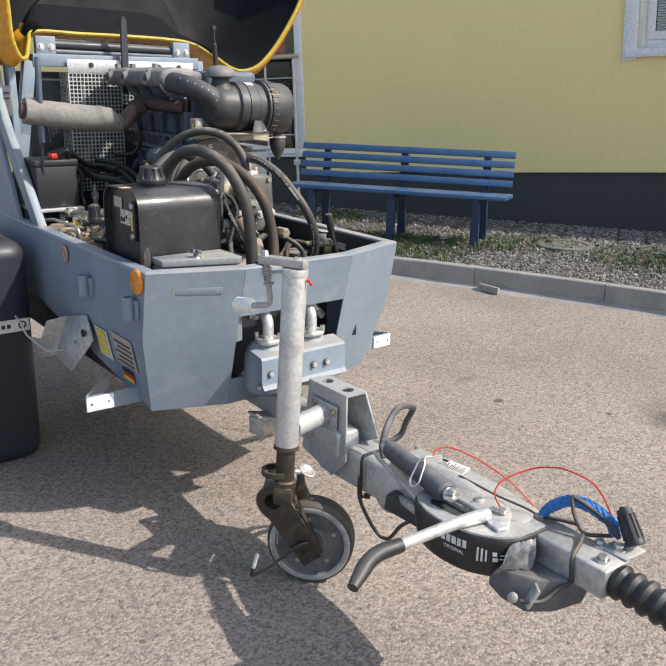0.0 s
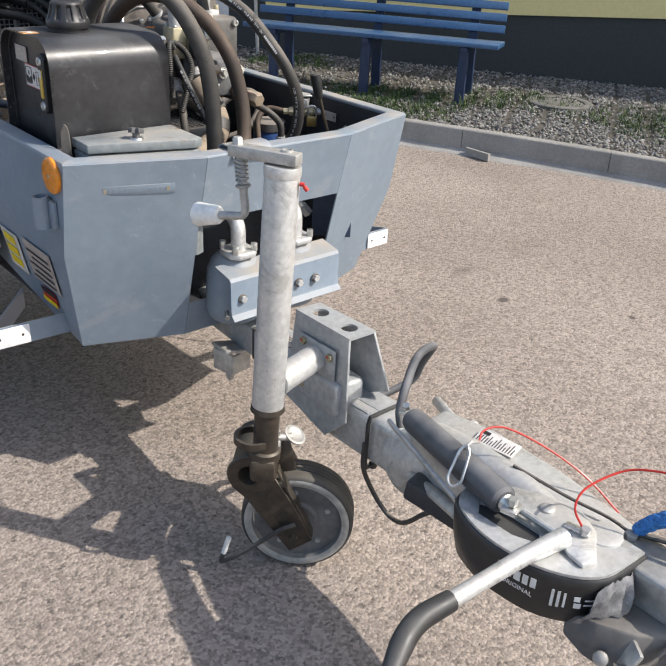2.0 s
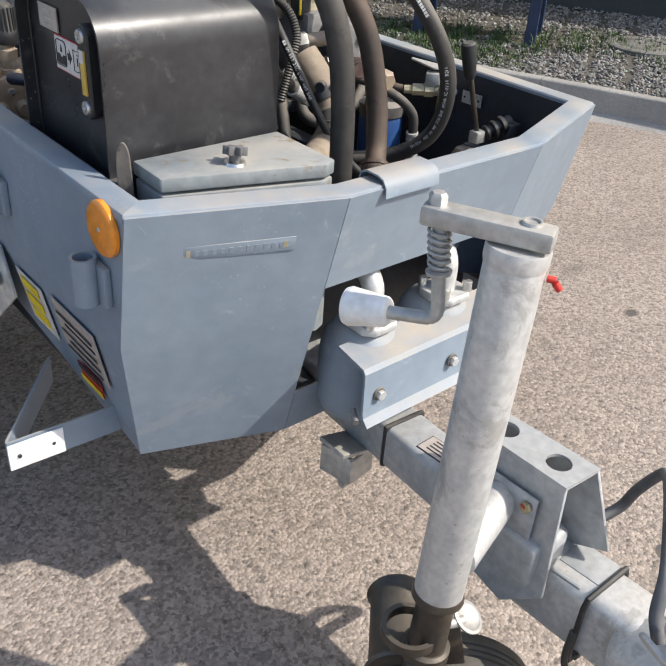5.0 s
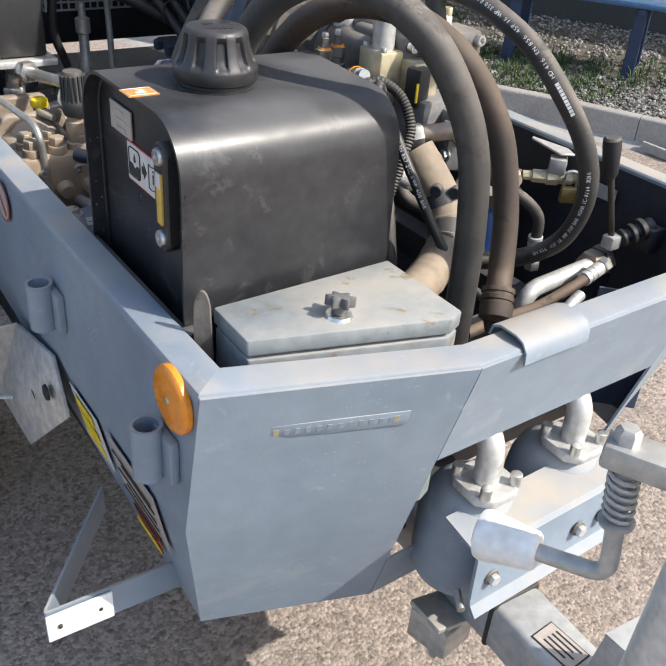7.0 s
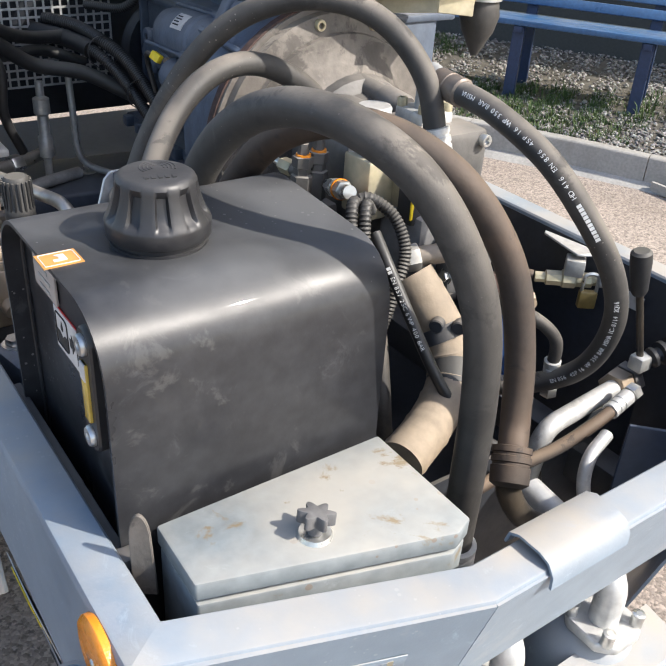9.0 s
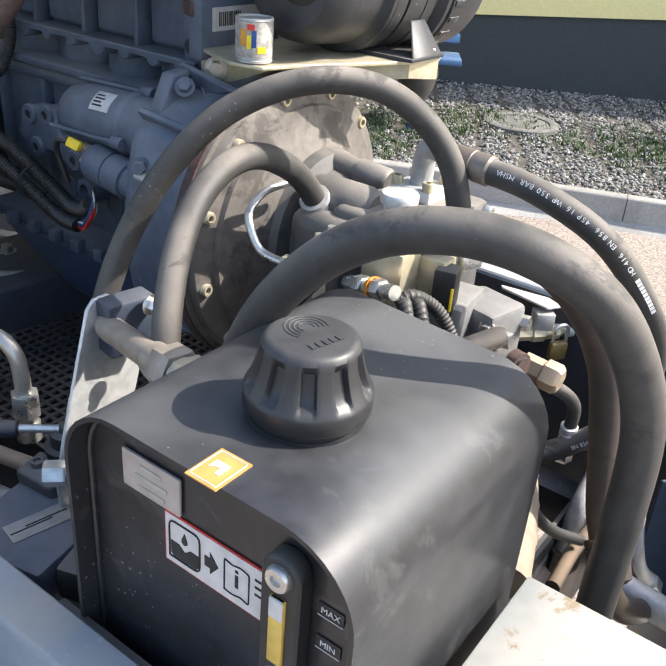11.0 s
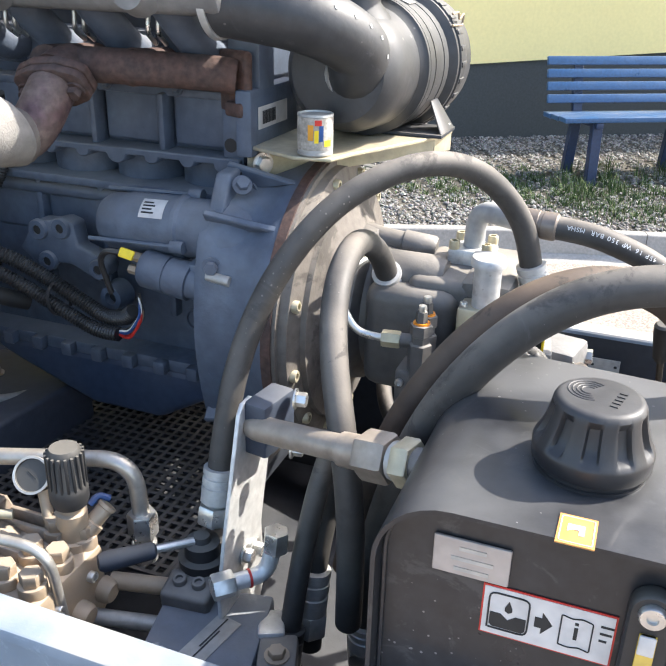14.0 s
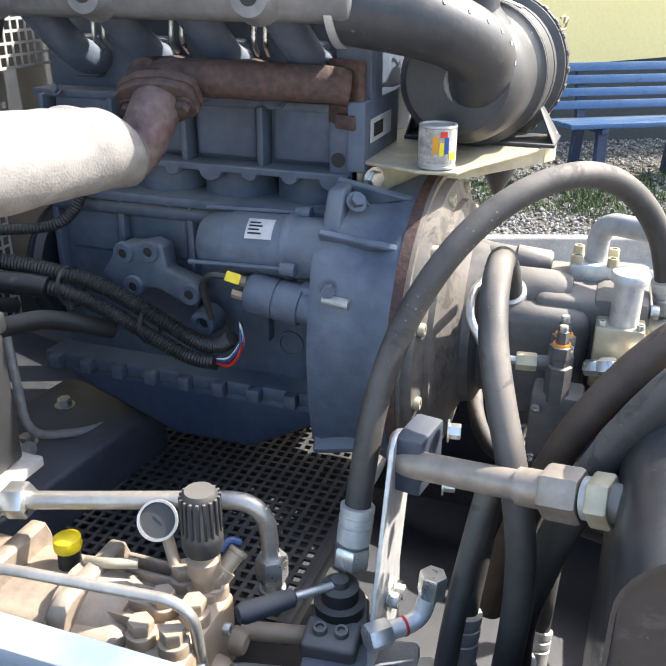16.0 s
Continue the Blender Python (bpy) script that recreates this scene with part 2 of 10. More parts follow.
PAINT = mat("grey_blue_paint", (0.19, 0.238, 0.292), 0.42, 0, (0.222, 0.268, 0.318), scale=4, amount=0.9, grain=30, grain_amt=0.06, bump=0.08, bump_scale=300, dust=0.9, dust_col=(0.37, 0.325, 0.265), dust_scale=8, scratch=0.55, stain=((0.29, 0.31, 0.335), 7, 0.60, 0.45), specks=0.3, speck_col=(0.40, 0.43, 0.46), speck_scale=110)
LIDMAT = mat("dusty_lid_paint", (0.19, 0.215, 0.225), 0.5, 0, (0.225, 0.24, 0.24), scale=9, amount=0.9, bump=0.1, dust=0.85, dust_col=(0.345, 0.325, 0.285), dust_scale=9, scratch=0.5, specks=0.5, speck_col=(0.20, 0.11, 0.05), speck_scale=45, stain=((0.20, 0.145, 0.075), 15, 0.60, 0.8))
GALV = mat("galvanised_steel", (0.60, 0.60, 0.585), 0.45, 0.5, (0.49, 0.495, 0.49), scale=14, amount=0.9, grain=90, grain_amt=0.12, bump=0.12, bump_scale=200, dust=0.35, dust_scale=9, stain=((0.30, 0.285, 0.26), 11, 0.57, 0.5), specks=0.35, speck_col=(0.22, 0.19, 0.16), speck_scale=70)
GALV2 = mat("dull_zinc", (0.50, 0.50, 0.48), 0.5, 0.6, (0.36, 0.36, 0.35), scale=25, amount=0.9, bump=0.15, dust=0.5)
ZINC = mat("bright_zinc_fitting", (0.66, 0.66, 0.64), 0.3, 0.9, (0.5, 0.5, 0.48), scale=40, amount=0.6, bump=0.05, dust=0.3)
BRASS = mat("brass_fitting", (0.42, 0.325, 0.225), 0.5, 0.35, (0.30, 0.24, 0.18), scale=30, amount=0.9, bump=0.15, dust=0.65, dust_col=(0.45, 0.38, 0.30))
TANK = mat("black_powder_coat", (0.020, 0.0205, 0.023), 0.33, 0, (0.030, 0.0305, 0.033), scale=6, amount=0.8, grain=70, grain_amt=0.2, bump=0.03, bump_scale=400, dust=0.75, dust_col=(0.118, 0.119, 0.121), dust_scale=7, dust_from=0.55, spec=0.42, coat=0.1, scratch=0.45, specks=0.6, speck_col=(0.30, 0.29, 0.28), speck_scale=105, stain=((0.075, 0.074, 0.073), 16, 0.575, 0.45))
DAMPER = mat("grey_dusty_rubber", (0.05, 0.053, 0.06), 0.55, 0, (0.075, 0.078, 0.085), scale=14, amount=0.9, bump=0.15, dust=0.7, dust_col=(0.27, 0.265, 0.26), dust_scale=10, scratch=0.3)
KNOB = mat("dusty_grey_plastic", (0.085, 0.085, 0.088), 0.6, 0, (0.13, 0.128, 0.125), scale=30, amount=0.9, bump=0.15, dust=0.6, dust_col=(0.33, 0.31, 0.29))
CAPBLACK = mat("black_cap_plastic", (0.017, 0.017, 0.019), 0.42, 0, (0.028, 0.028, 0.029), scale=25, amount=0.8, bump=0.12, dust=0.3, dust_col=(0.15, 0.145, 0.14), dust_scale=14, scratch=0.3)
STICKORANGE = mat("faded_orange_sticker", (0.52, 0.25, 0.065), 0.5, 0, (0.47, 0.23, 0.07), scale=30, amount=0.6, bump=0.03)
BLACK = mat("black_plastic", (0.022, 0.022, 0.023), 0.5, 0, bump=0.1, dust=0.45, dust_col=(0.26, 0.24, 0.2))
RUBBER = mat("dusty_black_rubber", (0.036, 0.034, 0.032), 0.6, 0, (0.06, 0.055, 0.049), scale=10, amount=0.8, bump=0.12, bump_scale=260, dust=0.85, dust_col=(0.29, 0.252, 0.208), dust_scale=11, dust_from=0.12, scratch=0.35, stain=((0.024, 0.022, 0.021), 13, 0.56, 0.55), specks=0.35, speck_col=(0.34, 0.30, 0.26), speck_scale=170)
RUBBER_BROWN = mat("sun_browned_rubber", (0.062, 0.042, 0.030), 0.68, 0, (0.036, 0.031, 0.028), scale=9, amount=0.9, bump=0.16, dust=0.55, dust_col=(0.31, 0.22, 0.145), dust_scale=6, stain=((0.024, 0.021, 0.019), 17, 0.57, 0.6), specks=0.3, speck_col=(0.02, 0.018, 0.016), speck_scale=60)
BLACKSMOOTH = mat("smooth_black_rubber", (0.016, 0.016, 0.017), 0.42, 0, (0.026, 0.026, 0.026), scale=20, amount=0.8, bump=0.06, dust=0.22, dust_col=(0.26, 0.25, 0.23))
YELLOWZINC = mat("yellow_zinc", (0.42, 0.36, 0.22), 0.4, 0.7, (0.34, 0.30, 0.20), scale=40, amount=0.7, bump=0.08, dust=0.4)
DARKBLUE = mat("dark_blue_paint", (0.030, 0.040, 0.060), 0.45, 0, (0.045, 0.056, 0.078), scale=12, amount=0.8, bump=0.12, dust=0.35, dust_col=(0.26, 0.25, 0.24), scratch=0.3)
FLOORDARK = mat("dark_floor_steel", (0.020, 0.022, 0.026), 0.5, 0, (0.032, 0.034, 0.038), scale=9, amount=0.9, bump=0.15, dust=0.12, dust_col=(0.14, 0.13, 0.12))
FILTERBLACK = mat("worn_filter_plastic", (0.026, 0.027, 0.029), 0.46, 0, (0.045, 0.046, 0.048), scale=12, amount=0.9, bump=0.12, dust=0.45, dust_col=(0.22, 0.215, 0.20), dust_scale=9, scratch=0.55, specks=0.35, speck_col=(0.30, 0.29, 0.27), speck_scale=60)
TYRE = mat("tyre_rubber", (0.03, 0.03, 0.03), 0.7, 0, (0.055, 0.053, 0.05), scale=12, amount=0.9, bump=0.2, dust=0.4)
ENGINE = mat("grey_engine_paint", (0.092, 0.115, 0.155), 0.5, 0, (0.060, 0.078, 0.112), scale=8, amount=0.8, grain=50, bump=0.3, bump_scale=180, dust=0.6, dust_col=(0.34, 0.33, 0.31), dust_scale=6)
SUMP = mat("blue_grey_sump", (0.035, 0.055, 0.10), 0.45, 0, (0.05, 0.07, 0.11), scale=7, amount=0.8, bump=0.1, dust=0.15)
CAST = mat("bare_cast_iron", (0.17, 0.152, 0.134), 0.65, 0.3, (0.125, 0.112, 0.10), scale=14, amount=0.9, bump=0.35, bump_scale=150, dust=0.75, dust_col=(0.33, 0.29, 0.24), scratch=0.4, specks=0.35, speck_col=(0.07, 0.06, 0.05), speck_scale=80, stain=((0.060, 0.054, 0.048), 10, 0.55, 0.65))
RUST = mat("rusty_cast_iron", (0.095, 0.052, 0.040), 0.78, 0.1, (0.062, 0.046, 0.042), scale=22, amount=1.0, grain=110, grain_amt=0.3, bump=0.5, bump_scale=160)
RUSTY = mat("oily_brown_steel", (0.050, 0.044, 0.038), 0.40, 0.5, (0.10, 0.078, 0.055), scale=22, amount=0.9, bump=0.3, dust=0.45, dust_col=(0.24, 0.21, 0.17))
# Dark steel; also fills in for shade inside the tub and front opening.
DARKMETAL = mat("dark_steel_and_shade", (0.03, 0.034, 0.042), 0.45, 0, bump=0.1, dust=0.3)
PUMP = mat("dark_pump_paint", (0.085, 0.083, 0.082), 0.45, 0.15, (0.125, 0.117, 0.107), scale=18, amount=0.9, bump=0.25, dust=0.8, dust_col=(0.38, 0.34, 0.29))
BLUEPART = mat("blue_paint", (0.02, 0.07, 0.22), 0.4, 0, bump=0.1, dust=0.2)
CLOTH = mat("white_glass_fibre_sleeve", (0.225, 0.214, 0.198), 0.85, 0, (0.18, 0.168, 0.15), scale=7, amount=0.9, bump=0.5, bump_scale=350, dust=0.2)
WHITE = mat("white_plastic", (0.78, 0.77, 0.73), 0.4, 0, (0.70, 0.68, 0.63), scale=20, amount=0.7, bump=0.05)
WHITEREFL = mat("white_reflector", (0.8, 0.8, 0.8), 0.25, 0, bump=0.02, amount=0.2)
ORANGE = mat("orange_plastic", (0.80, 0.27, 0.02), 0.25, 0, (0.62, 0.2, 0.02), scale=60, amount=0.5, bump=0.2, bump_scale=500)
YELLOW = mat("yellow_plastic", (0.85, 0.62, 0.02), 0.4, 0, bump=0.05)
RED = mat("red_plastic", (0.55, 0.03, 0.02), 0.4, 0, bump=0.05)
BLUEROPE = mat("blue_rope", (0.025, 0.15, 0.42), 0.7, 0, (0.06, 0.23, 0.55), scale=90, amount=1.0, grain=200, grain_amt=0.4, bump=1.0, bump_scale=240)
PALEYELLOW = mat("passivated_zinc_plate", (0.52, 0.46, 0.30), 0.42, 0.45, (0.42, 0.38, 0.29), scale=12, amount=0.9, bump=0.1, dust=0.5)
BENCHBLUE = mat("blue_bench_paint", (0.033, 0.092, 0.20), 0.34, 0, (0.043, 0.112, 0.23), scale=6, amount=0.8, bump=0.15, bump_scale=80, dust=0.15)
BENCHLEG = mat("dark_blue_leg_paint", (0.018, 0.035, 0.085), 0.45, 0, bump=0.1)
WALLYEL = mat("yellow_render", (0.86, 0.72, 0.33), 0.9, 0, (0.83, 0.69, 0.32), scale=0.8, amount=0.7, grain=40, grain_amt=0.035, bump=0.35, bump_scale=260)
PLINTH = mat("dark_grey_plinth_render", (0.048, 0.053, 0.052), 0.85, 0, (0.060, 0.066, 0.064), scale=1.5, amount=0.8, grain=60, grain_amt=0.12, bump=0.6, bump_scale=180)
CONCRETE = mat("pale_concrete", (0.33, 0.315, 0.29), 0.9, 0, (0.24, 0.23, 0.21), scale=4, amount=0.8, grain=70, grain_amt=0.12, bump=0.35, bump_scale=150, vary=0.06)
FRAMEWHITE = mat("white_window_plastic", (0.78, 0.79, 0.80), 0.35, 0, bump=0.03, amount=0.3)
STICKER = mat("silver_sticker", (0.44, 0.385, 0.345), 0.5, 0.2, (0.37, 0.325, 0.29), scale=30, amount=0.6, bump=0.05)
PAPER = mat("white_label", (0.60, 0.575, 0.55), 0.5, 0, (0.50, 0.475, 0.44), scale=30, amount=0.5, bump=0.02)
INK = mat("black_ink", (0.02, 0.02, 0.02), 0.6, 0, bump=0)
INKWHITE = mat("white_ink", (0.7, 0.7, 0.68), 0.6, 0, bump=0)
# Hood lining; also the black that replaces unlit rooms behind glass.
HOODROOM = mat("dark_hood_lining_and_room", (0.008, 0.009, 0.011), 0.6, 0, bump=0.1, spec=0.2)
HOODORANGE = mat("orange_hood_paint", (0.62, 0.27, 0.01), 0.3, 0, (0.55, 0.24, 0.02), scale=5, amount=0.6, bump=0.03)
DRUM = mat("shade_dark_drum_blue", (0.012, 0.016, 0.025), 0.5, 0, (0.018, 0.022, 0.03), scale=5, amount=0.8, bump=0.1, dust=0.2)

PIPE = mat("dusty_brown_steel", (0.34, 0.29, 0.24), 0.45, 0.5, (0.22, 0.185, 0.15), scale=18, amount=0.9, bump=0.12, dust=0.5)
RUSTFER = mat("dull_brown_ferrule", (0.20, 0.165, 0.135), 0.5, 0.4, (0.15, 0.12, 0.10), scale=18, amount=0.9, bump=0.12)
PALEGALV = mat("pale_dull_galvanised", (0.40, 0.41, 0.41), 0.5, 0.25, (0.33, 0.335, 0.335), scale=12, amount=0.9, bump=0.12, dust=0.4, dust_col=(0.42, 0.39, 0.34))
INTAKE = mat("dusty_grey_aluminium", (0.21, 0.205, 0.20), 0.55, 0.2, (0.14, 0.14, 0.14), scale=10, amount=0.9, bump=0.3, bump_scale=150, dust=0.5, dust_col=(0.34, 0.32, 0.29))


def asphalt():
    m = bpy.data.materials.new("worn_pale_asphalt")
    m.use_nodes = True
    nt = m.node_tree
    N, L = nt.nodes, nt.links
    bs = N["Principled BSDF"]
    tc = N.new("ShaderNodeTexCoord")
    v1 = N.new("ShaderNodeTexVoronoi"); v1.inputs["Scale"].default_value = 122
    v2 = N.new("ShaderNodeTexVoronoi"); v2.inputs["Scale"].default_value = 210
    n1 = N.new("ShaderNodeTexNoise"); n1.inputs["Scale"].default_value = 0.9; n1.inputs["Detail"].default_value = 6
    n2 = N.new("ShaderNodeTexNoise"); n2.inputs["Scale"].default_value = 42; n2.inputs["Detail"].default_value = 6; n2.inputs["Roughness"].default_value = 0.7
    n3 = N.new("ShaderNodeTexNoise"); n3.inputs["Scale"].default_value = 7; n3.inputs["Detail"].default_value = 7
    for n in (v1, v2, n1, n2, n3):
        L.new(tc.outputs["Object"], n.inputs["Vector"])
    base = N.new("ShaderNodeMix"); base.data_type = "RGBA"
    base.inputs[6].default_value, base.inputs[7].default_value = (0.268, 0.222, 0.187, 1), (0.335, 0.282, 0.24, 1)
    r1 = N.new("ShaderNodeMapRange"); r1.inputs[1].default_value, r1.inputs[2].default_value = 0.35, 0.65
    L.new(n1.outputs["Fac"], r1.inputs[0]); L.new(r1.outputs[0], base.inputs[0])
    # single stones of their own tone
    st = N.new("ShaderNodeHueSaturation")
    sx = N.new("ShaderNodeSeparateColor"); L.new(v1.outputs["Color"], sx.inputs[0])
    r2 = N.new("ShaderNodeMapRange"); r2.inputs[3].default_value, r2.inputs[4].default_value = 0.60, 1.32
    L.new(sx.outputs[0], r2.inputs[0]); L.new(base.outputs[2], st.inputs["Color"]); L.new(r2.outputs[0], st.inputs["Value"])
    # dark pits between the stones
    pit = N.new("ShaderNodeMapRange"); pit.inputs[1].default_value, pit.inputs[2].default_value = 0.55, 0.64
    pit.inputs[4].default_value = 0.72
    L.new(n2.outputs["Fac"], pit.inputs[0])
    mp = N.new("ShaderNodeMix"); mp.data_type = "RGBA"; mp.inputs[7].default_value = (0.07, 0.06, 0.053, 1)
    L.new(pit.outputs[0], mp.inputs[0]); L.new(st.outputs[0], mp.inputs[6])
    # stains
    sr = N.new("ShaderNodeMapRange"); sr.inputs[1].default_value, sr.inputs[2].default_value = 0.58, 0.75; sr.inputs[4].default_value = 0.35
    L.new(n3.outputs["Fac"], sr.inputs[0])
    ms = N.new("ShaderNodeMix"); ms.data_type = "RGBA"; ms.inputs[7].default_value = (0.13, 0.115, 0.10, 1)
    L.new(sr.outputs[0], ms.inputs[0]); L.new(mp.outputs[2], ms.inputs[6])
    out = ms.outputs[2]
    # old oil spots
    for cx, cy, rx, ry, amt in ((2.05, -0.35, 0.16, 0.10, 0.5), (1.52, 0.30, 0.035, 0.022, 0.85), (1.84, -0.13, 0.02, 0.02, 0.9), (1.62, 0.62, 0.10, 0.05, 0.28), (2.15, -0.28, 0.30, 0.16, 0.25)):
        mpn = N.new("ShaderNodeMapping"); mpn.inputs["Location"].default_value = (-cx / rx, -cy / ry, 0); mpn.inputs["Scale"].default_value = (1 / rx, 1 / ry, 0)
        L.new(tc.outputs["Object"], mpn.inputs[0])
        ln = N.new("ShaderNodeVectorMath"); ln.operation = "LENGTH"; L.new(mpn.outputs[0], ln.inputs[0])
        ad = N.new("ShaderNodeMath"); ad.operation = "ADD"; L.new(ln.outputs["Value"], ad.inputs[0])
        nm = N.new("ShaderNodeMath"); nm.operation = "MULTIPLY_ADD"; nm.inputs[1].default_value, nm.inputs[2].default_value = 1.2, -0.6
        L.new(n3.outputs["Fac"], nm.inputs[0]); L.new(nm.outputs[0], ad.inputs[1])
        rr = N.new("ShaderNodeMapRange"); rr.inputs[1].default_value, rr.inputs[2].default_value = 1.1, 0.5; rr.inputs[4].default_value = amt
        L.new(ad.outputs[0], rr.inputs[0])
        mm = N.new("ShaderNodeMix"); mm.data_type = "RGBA"; mm.inputs[7].default_value = (0.06, 0.052, 0.046, 1)
        L.new(rr.outputs[0], mm.inputs[0]); L.new(out, mm.inputs[6])
        out = mm.outputs[2]
    L.new(out, bs.inputs["Base Color"])
    bs.inputs["Roughness"].default_value = 0.9
    h = N.new("ShaderNodeMath"); h.operation = "ADD"
    L.new(v1.outputs["Distance"], h.inputs[0])
    h2 = N.new("ShaderNodeMath"); h2.operation = "MULTIPLY"; h2.inputs[1].default_value = 1.6
    L.new(n2.outputs["Fac"], h2.inputs[0]); L.new(h2.outputs[0], h.inputs[1])
    bp = N.new("ShaderNodeBump"); bp.inputs["Strength"].default_value = 0.5; bp.inputs["Distance"].default_value = 0.006; bp.invert = True
    L.new(h.outputs[0], bp.inputs["Height"]); L.new(bp.outputs[0], bs.inputs["Normal"])
    return m


def pebbles(name, a, b, c):
    m = bpy.data.materials.new(name)
    m.use_nodes = True
    N, L = m.node_tree.nodes, m.node_tree.links
    bs = N["Principled BSDF"]
    ge = N.new("ShaderNodeNewGeometry")
    ra = N.new("ShaderNodeValToRGB")
    ra.color_ramp.elements[0].color, ra.color_ramp.elements[1].color = (*a, 1), (*c, 1)
    e = ra.color_ramp.elements.new(0.55); e.color = (*b, 1)
    L.new(ge.outputs["Random Per Island"], ra.inputs[0])
    tc = N.new("ShaderNodeTexCoord")
    n = N.new("ShaderNodeTexNoise"); n.inputs["Scale"].default_value = 90; L.new(tc.outputs["Object"], n.inputs["Vector"])
    mx = N.new("ShaderNodeMix"); mx.data_type = "RGBA"; mx.blend_type = "MULTIPLY"; mx.inputs[0].default_value = 0.5
    L.new(ra.outputs[0], mx.inputs[6]); L.new(n.outputs["Color"], mx.inputs[7])
    L.new(mx.outputs[2], bs.inputs["Base Color"])
    bs.inputs["Roughness"].default_value = 0.8
    return m


ASPHALT = asphalt()
PEBBLE = pebbles("river_pebbles", (0.13, 0.125, 0.115), (0.25, 0.235, 0.215), (0.44, 0.425, 0.395))
GRASS = pebbles("grass_blades", (0.035, 0.075, 0.018), (0.06, 0.115, 0.03), (0.13, 0.17, 0.05))
SOIL = mat("dark_soil", (0.10, 0.09, 0.075), 0.95, 0, (0.06, 0.055, 0.045), scale=12, amount=1, bump=0.5)
GLASS = bpy.data.materials.new("window_glass")
GLASS.use_nodes = True
_g = GLASS.node_tree.nodes["Principled BSDF"]
_g.inputs["Transmission Weight"].default_value, _g.inputs["Roughness"].default_value, _g.inputs["Base Color"].default_value = 1.0, 0.02, (0.9, 0.95, 0.95, 1)

# ---- the yard: asphalt, kerb, gravel bed ----
WALL_D = Vector((0.523, -0.852, 0.0))
WALL_N = Vector((-0.852, -0.523, 0.0))
KERB = [(0.3, 7.6), (1.50, 5.1), (2.32, 3.66), (2.93, 2.66), (3.19, 2.12), (3.37, 1.71), (3.57, 1.22), (3.75, 0.74), (3.88, 0.32), (4.01, -0.30), (4.10, -1.2), (4.14, -2.2), (4.13, -4.5)]
KERB_H, BED, BED_UP = 0.165, 0.145, 0.05

bm = B()
xs = [-60, -25, -12] + [-6 + 0.6 * k for k in range(21)] + [12, 25, 60]
fade = lambda q: max(0.0, min(1.0, (5.5 - abs(q)) / 2))
rows = [[(x, y, -0.0008 + 0.004 * noise.noise((x * 0.7, y * 0.7, 3)) * fade(x) * fade(y)) for x in xs] for y in xs]
sheet(bm, rows)
ground = setting("ground", bm, ASPHALT, "pale worn asphalt yard with oil spots", "asphalt", 60)


def kerb_line():
    return smooth_path([(x, y, 0) for x, y in KERB], 12)


def resample(line, step):
    out, left = [line[0]], step
    for a, b in zip(line, line[1:]):
        seg = (b - a).length
        while seg >= left and seg > 1e-6:
            a = a + (b - a).normalized() * left
            out.append(a.copy())
            seg = (b - a).length
            left = step
        left -= seg
    return out


line = kerb_line()
# the bed behind the kerb, to the wall
def bed_rise(t):
    """The bed climbs a little from the kerb towards the wall."""
    return BED_UP * min(1.0, t * 1.6)


bm = B()
fine = resample(line, 0.25)
ra, rb = [], []
W0 = Vector((3.89, 5.257, 0))
for q in fine:
    s = (q - W0).dot(WALL_D)
    ra.append(Vector((q.x, q.y, BED)) - WALL_N * 0.03)
    rb.append(W0 + WALL_D * s - WALL_N * 0.12 + V(0, 0, BED))
rows = []
for k in range(9):
    t = k / 8
    rows.append([a.lerp(b, t) + V(0, 0, bed_rise(t) + 0.012 * noise.noise((a.x * 3, a.y * 3, t * 9)) - 0.01) for a, b in zip(ra, rb)])
sheet(bm, rows)
bed = setting("ground_bed", bm, SOIL, "dark soil under the pebble strip", "soil", 60)


def bed_point(rng):
    i = rng.randrange(len(ra) - 1)
    a = ra[i].lerp(ra[i + 1], rng.random())
    b = rb[i].lerp(rb[i + 1], rng.random())
    t = rng.random()
    return a.lerp(b, 0.02 + 0.96 * t), t


rng = random.Random(4)
vv, ff = [], []
OCT = [(1, 0, 0), (0.5, 0.87, 0), (-0.5, 0.87, 0), (-1, 0, 0), (-0.5, -0.87, 0), (0.5, -0.87, 0)]
made = 0
while made < 46000:
    p, t = bed_point(rng)
    if not (-3.2 < p.y < 6.2):
        continue
    if made > 26000 and p.y > 3.0:
        continue
    made += 1
    r = rng.uniform(0.0055, 0.0115) * (1.35 if rng.random() < 0.15 else 1)
    fl = rng.uniform(0.45, 0.8)
    q = Euler((rng.uniform(-0.5, 0.5), rng.uniform(-0.5, 0.5), rng.uniform(0, 6.28))).to_matrix()
    st = rng.uniform(1, 1.6)
    o = len(vv)
    base = Vector((p.x, p.y, BED + bed_rise(t) + rng.uniform(-0.006, 0.008)))
    loc = [Vector((x * r * st, y * r, 0)) for x, y, _ in OCT]
    top = [Vector((x * r * st * 0.6, y * r * 0.6, r * fl)) for x, y, _ in OCT]
    for v in loc + top + [Vector((0, 0, r * fl * 1.15)), Vector((0, 0, -r * fl * 0.6))]:
        vv.append(base + q @ (v * rng.uniform(0.88, 1.1)))
    for k in range(6):
        k2 = (k + 1) % 6
        ff += [(o + k, o + k2, o + 6 + k2, o + 6 + k), (o + 6 + k, o + 6 + k2, o + 12), (o + k2, o + k, o + 13)]
me = bpy.data.meshes.new("pebbles")
me.from_pydata([tuple(v) for v in vv], [], ff)
me.materials.append(PEBBLE)
tagged(new("pebbles", me), "grey and white river pebbles along the wall", "gravel", "", "stuff")

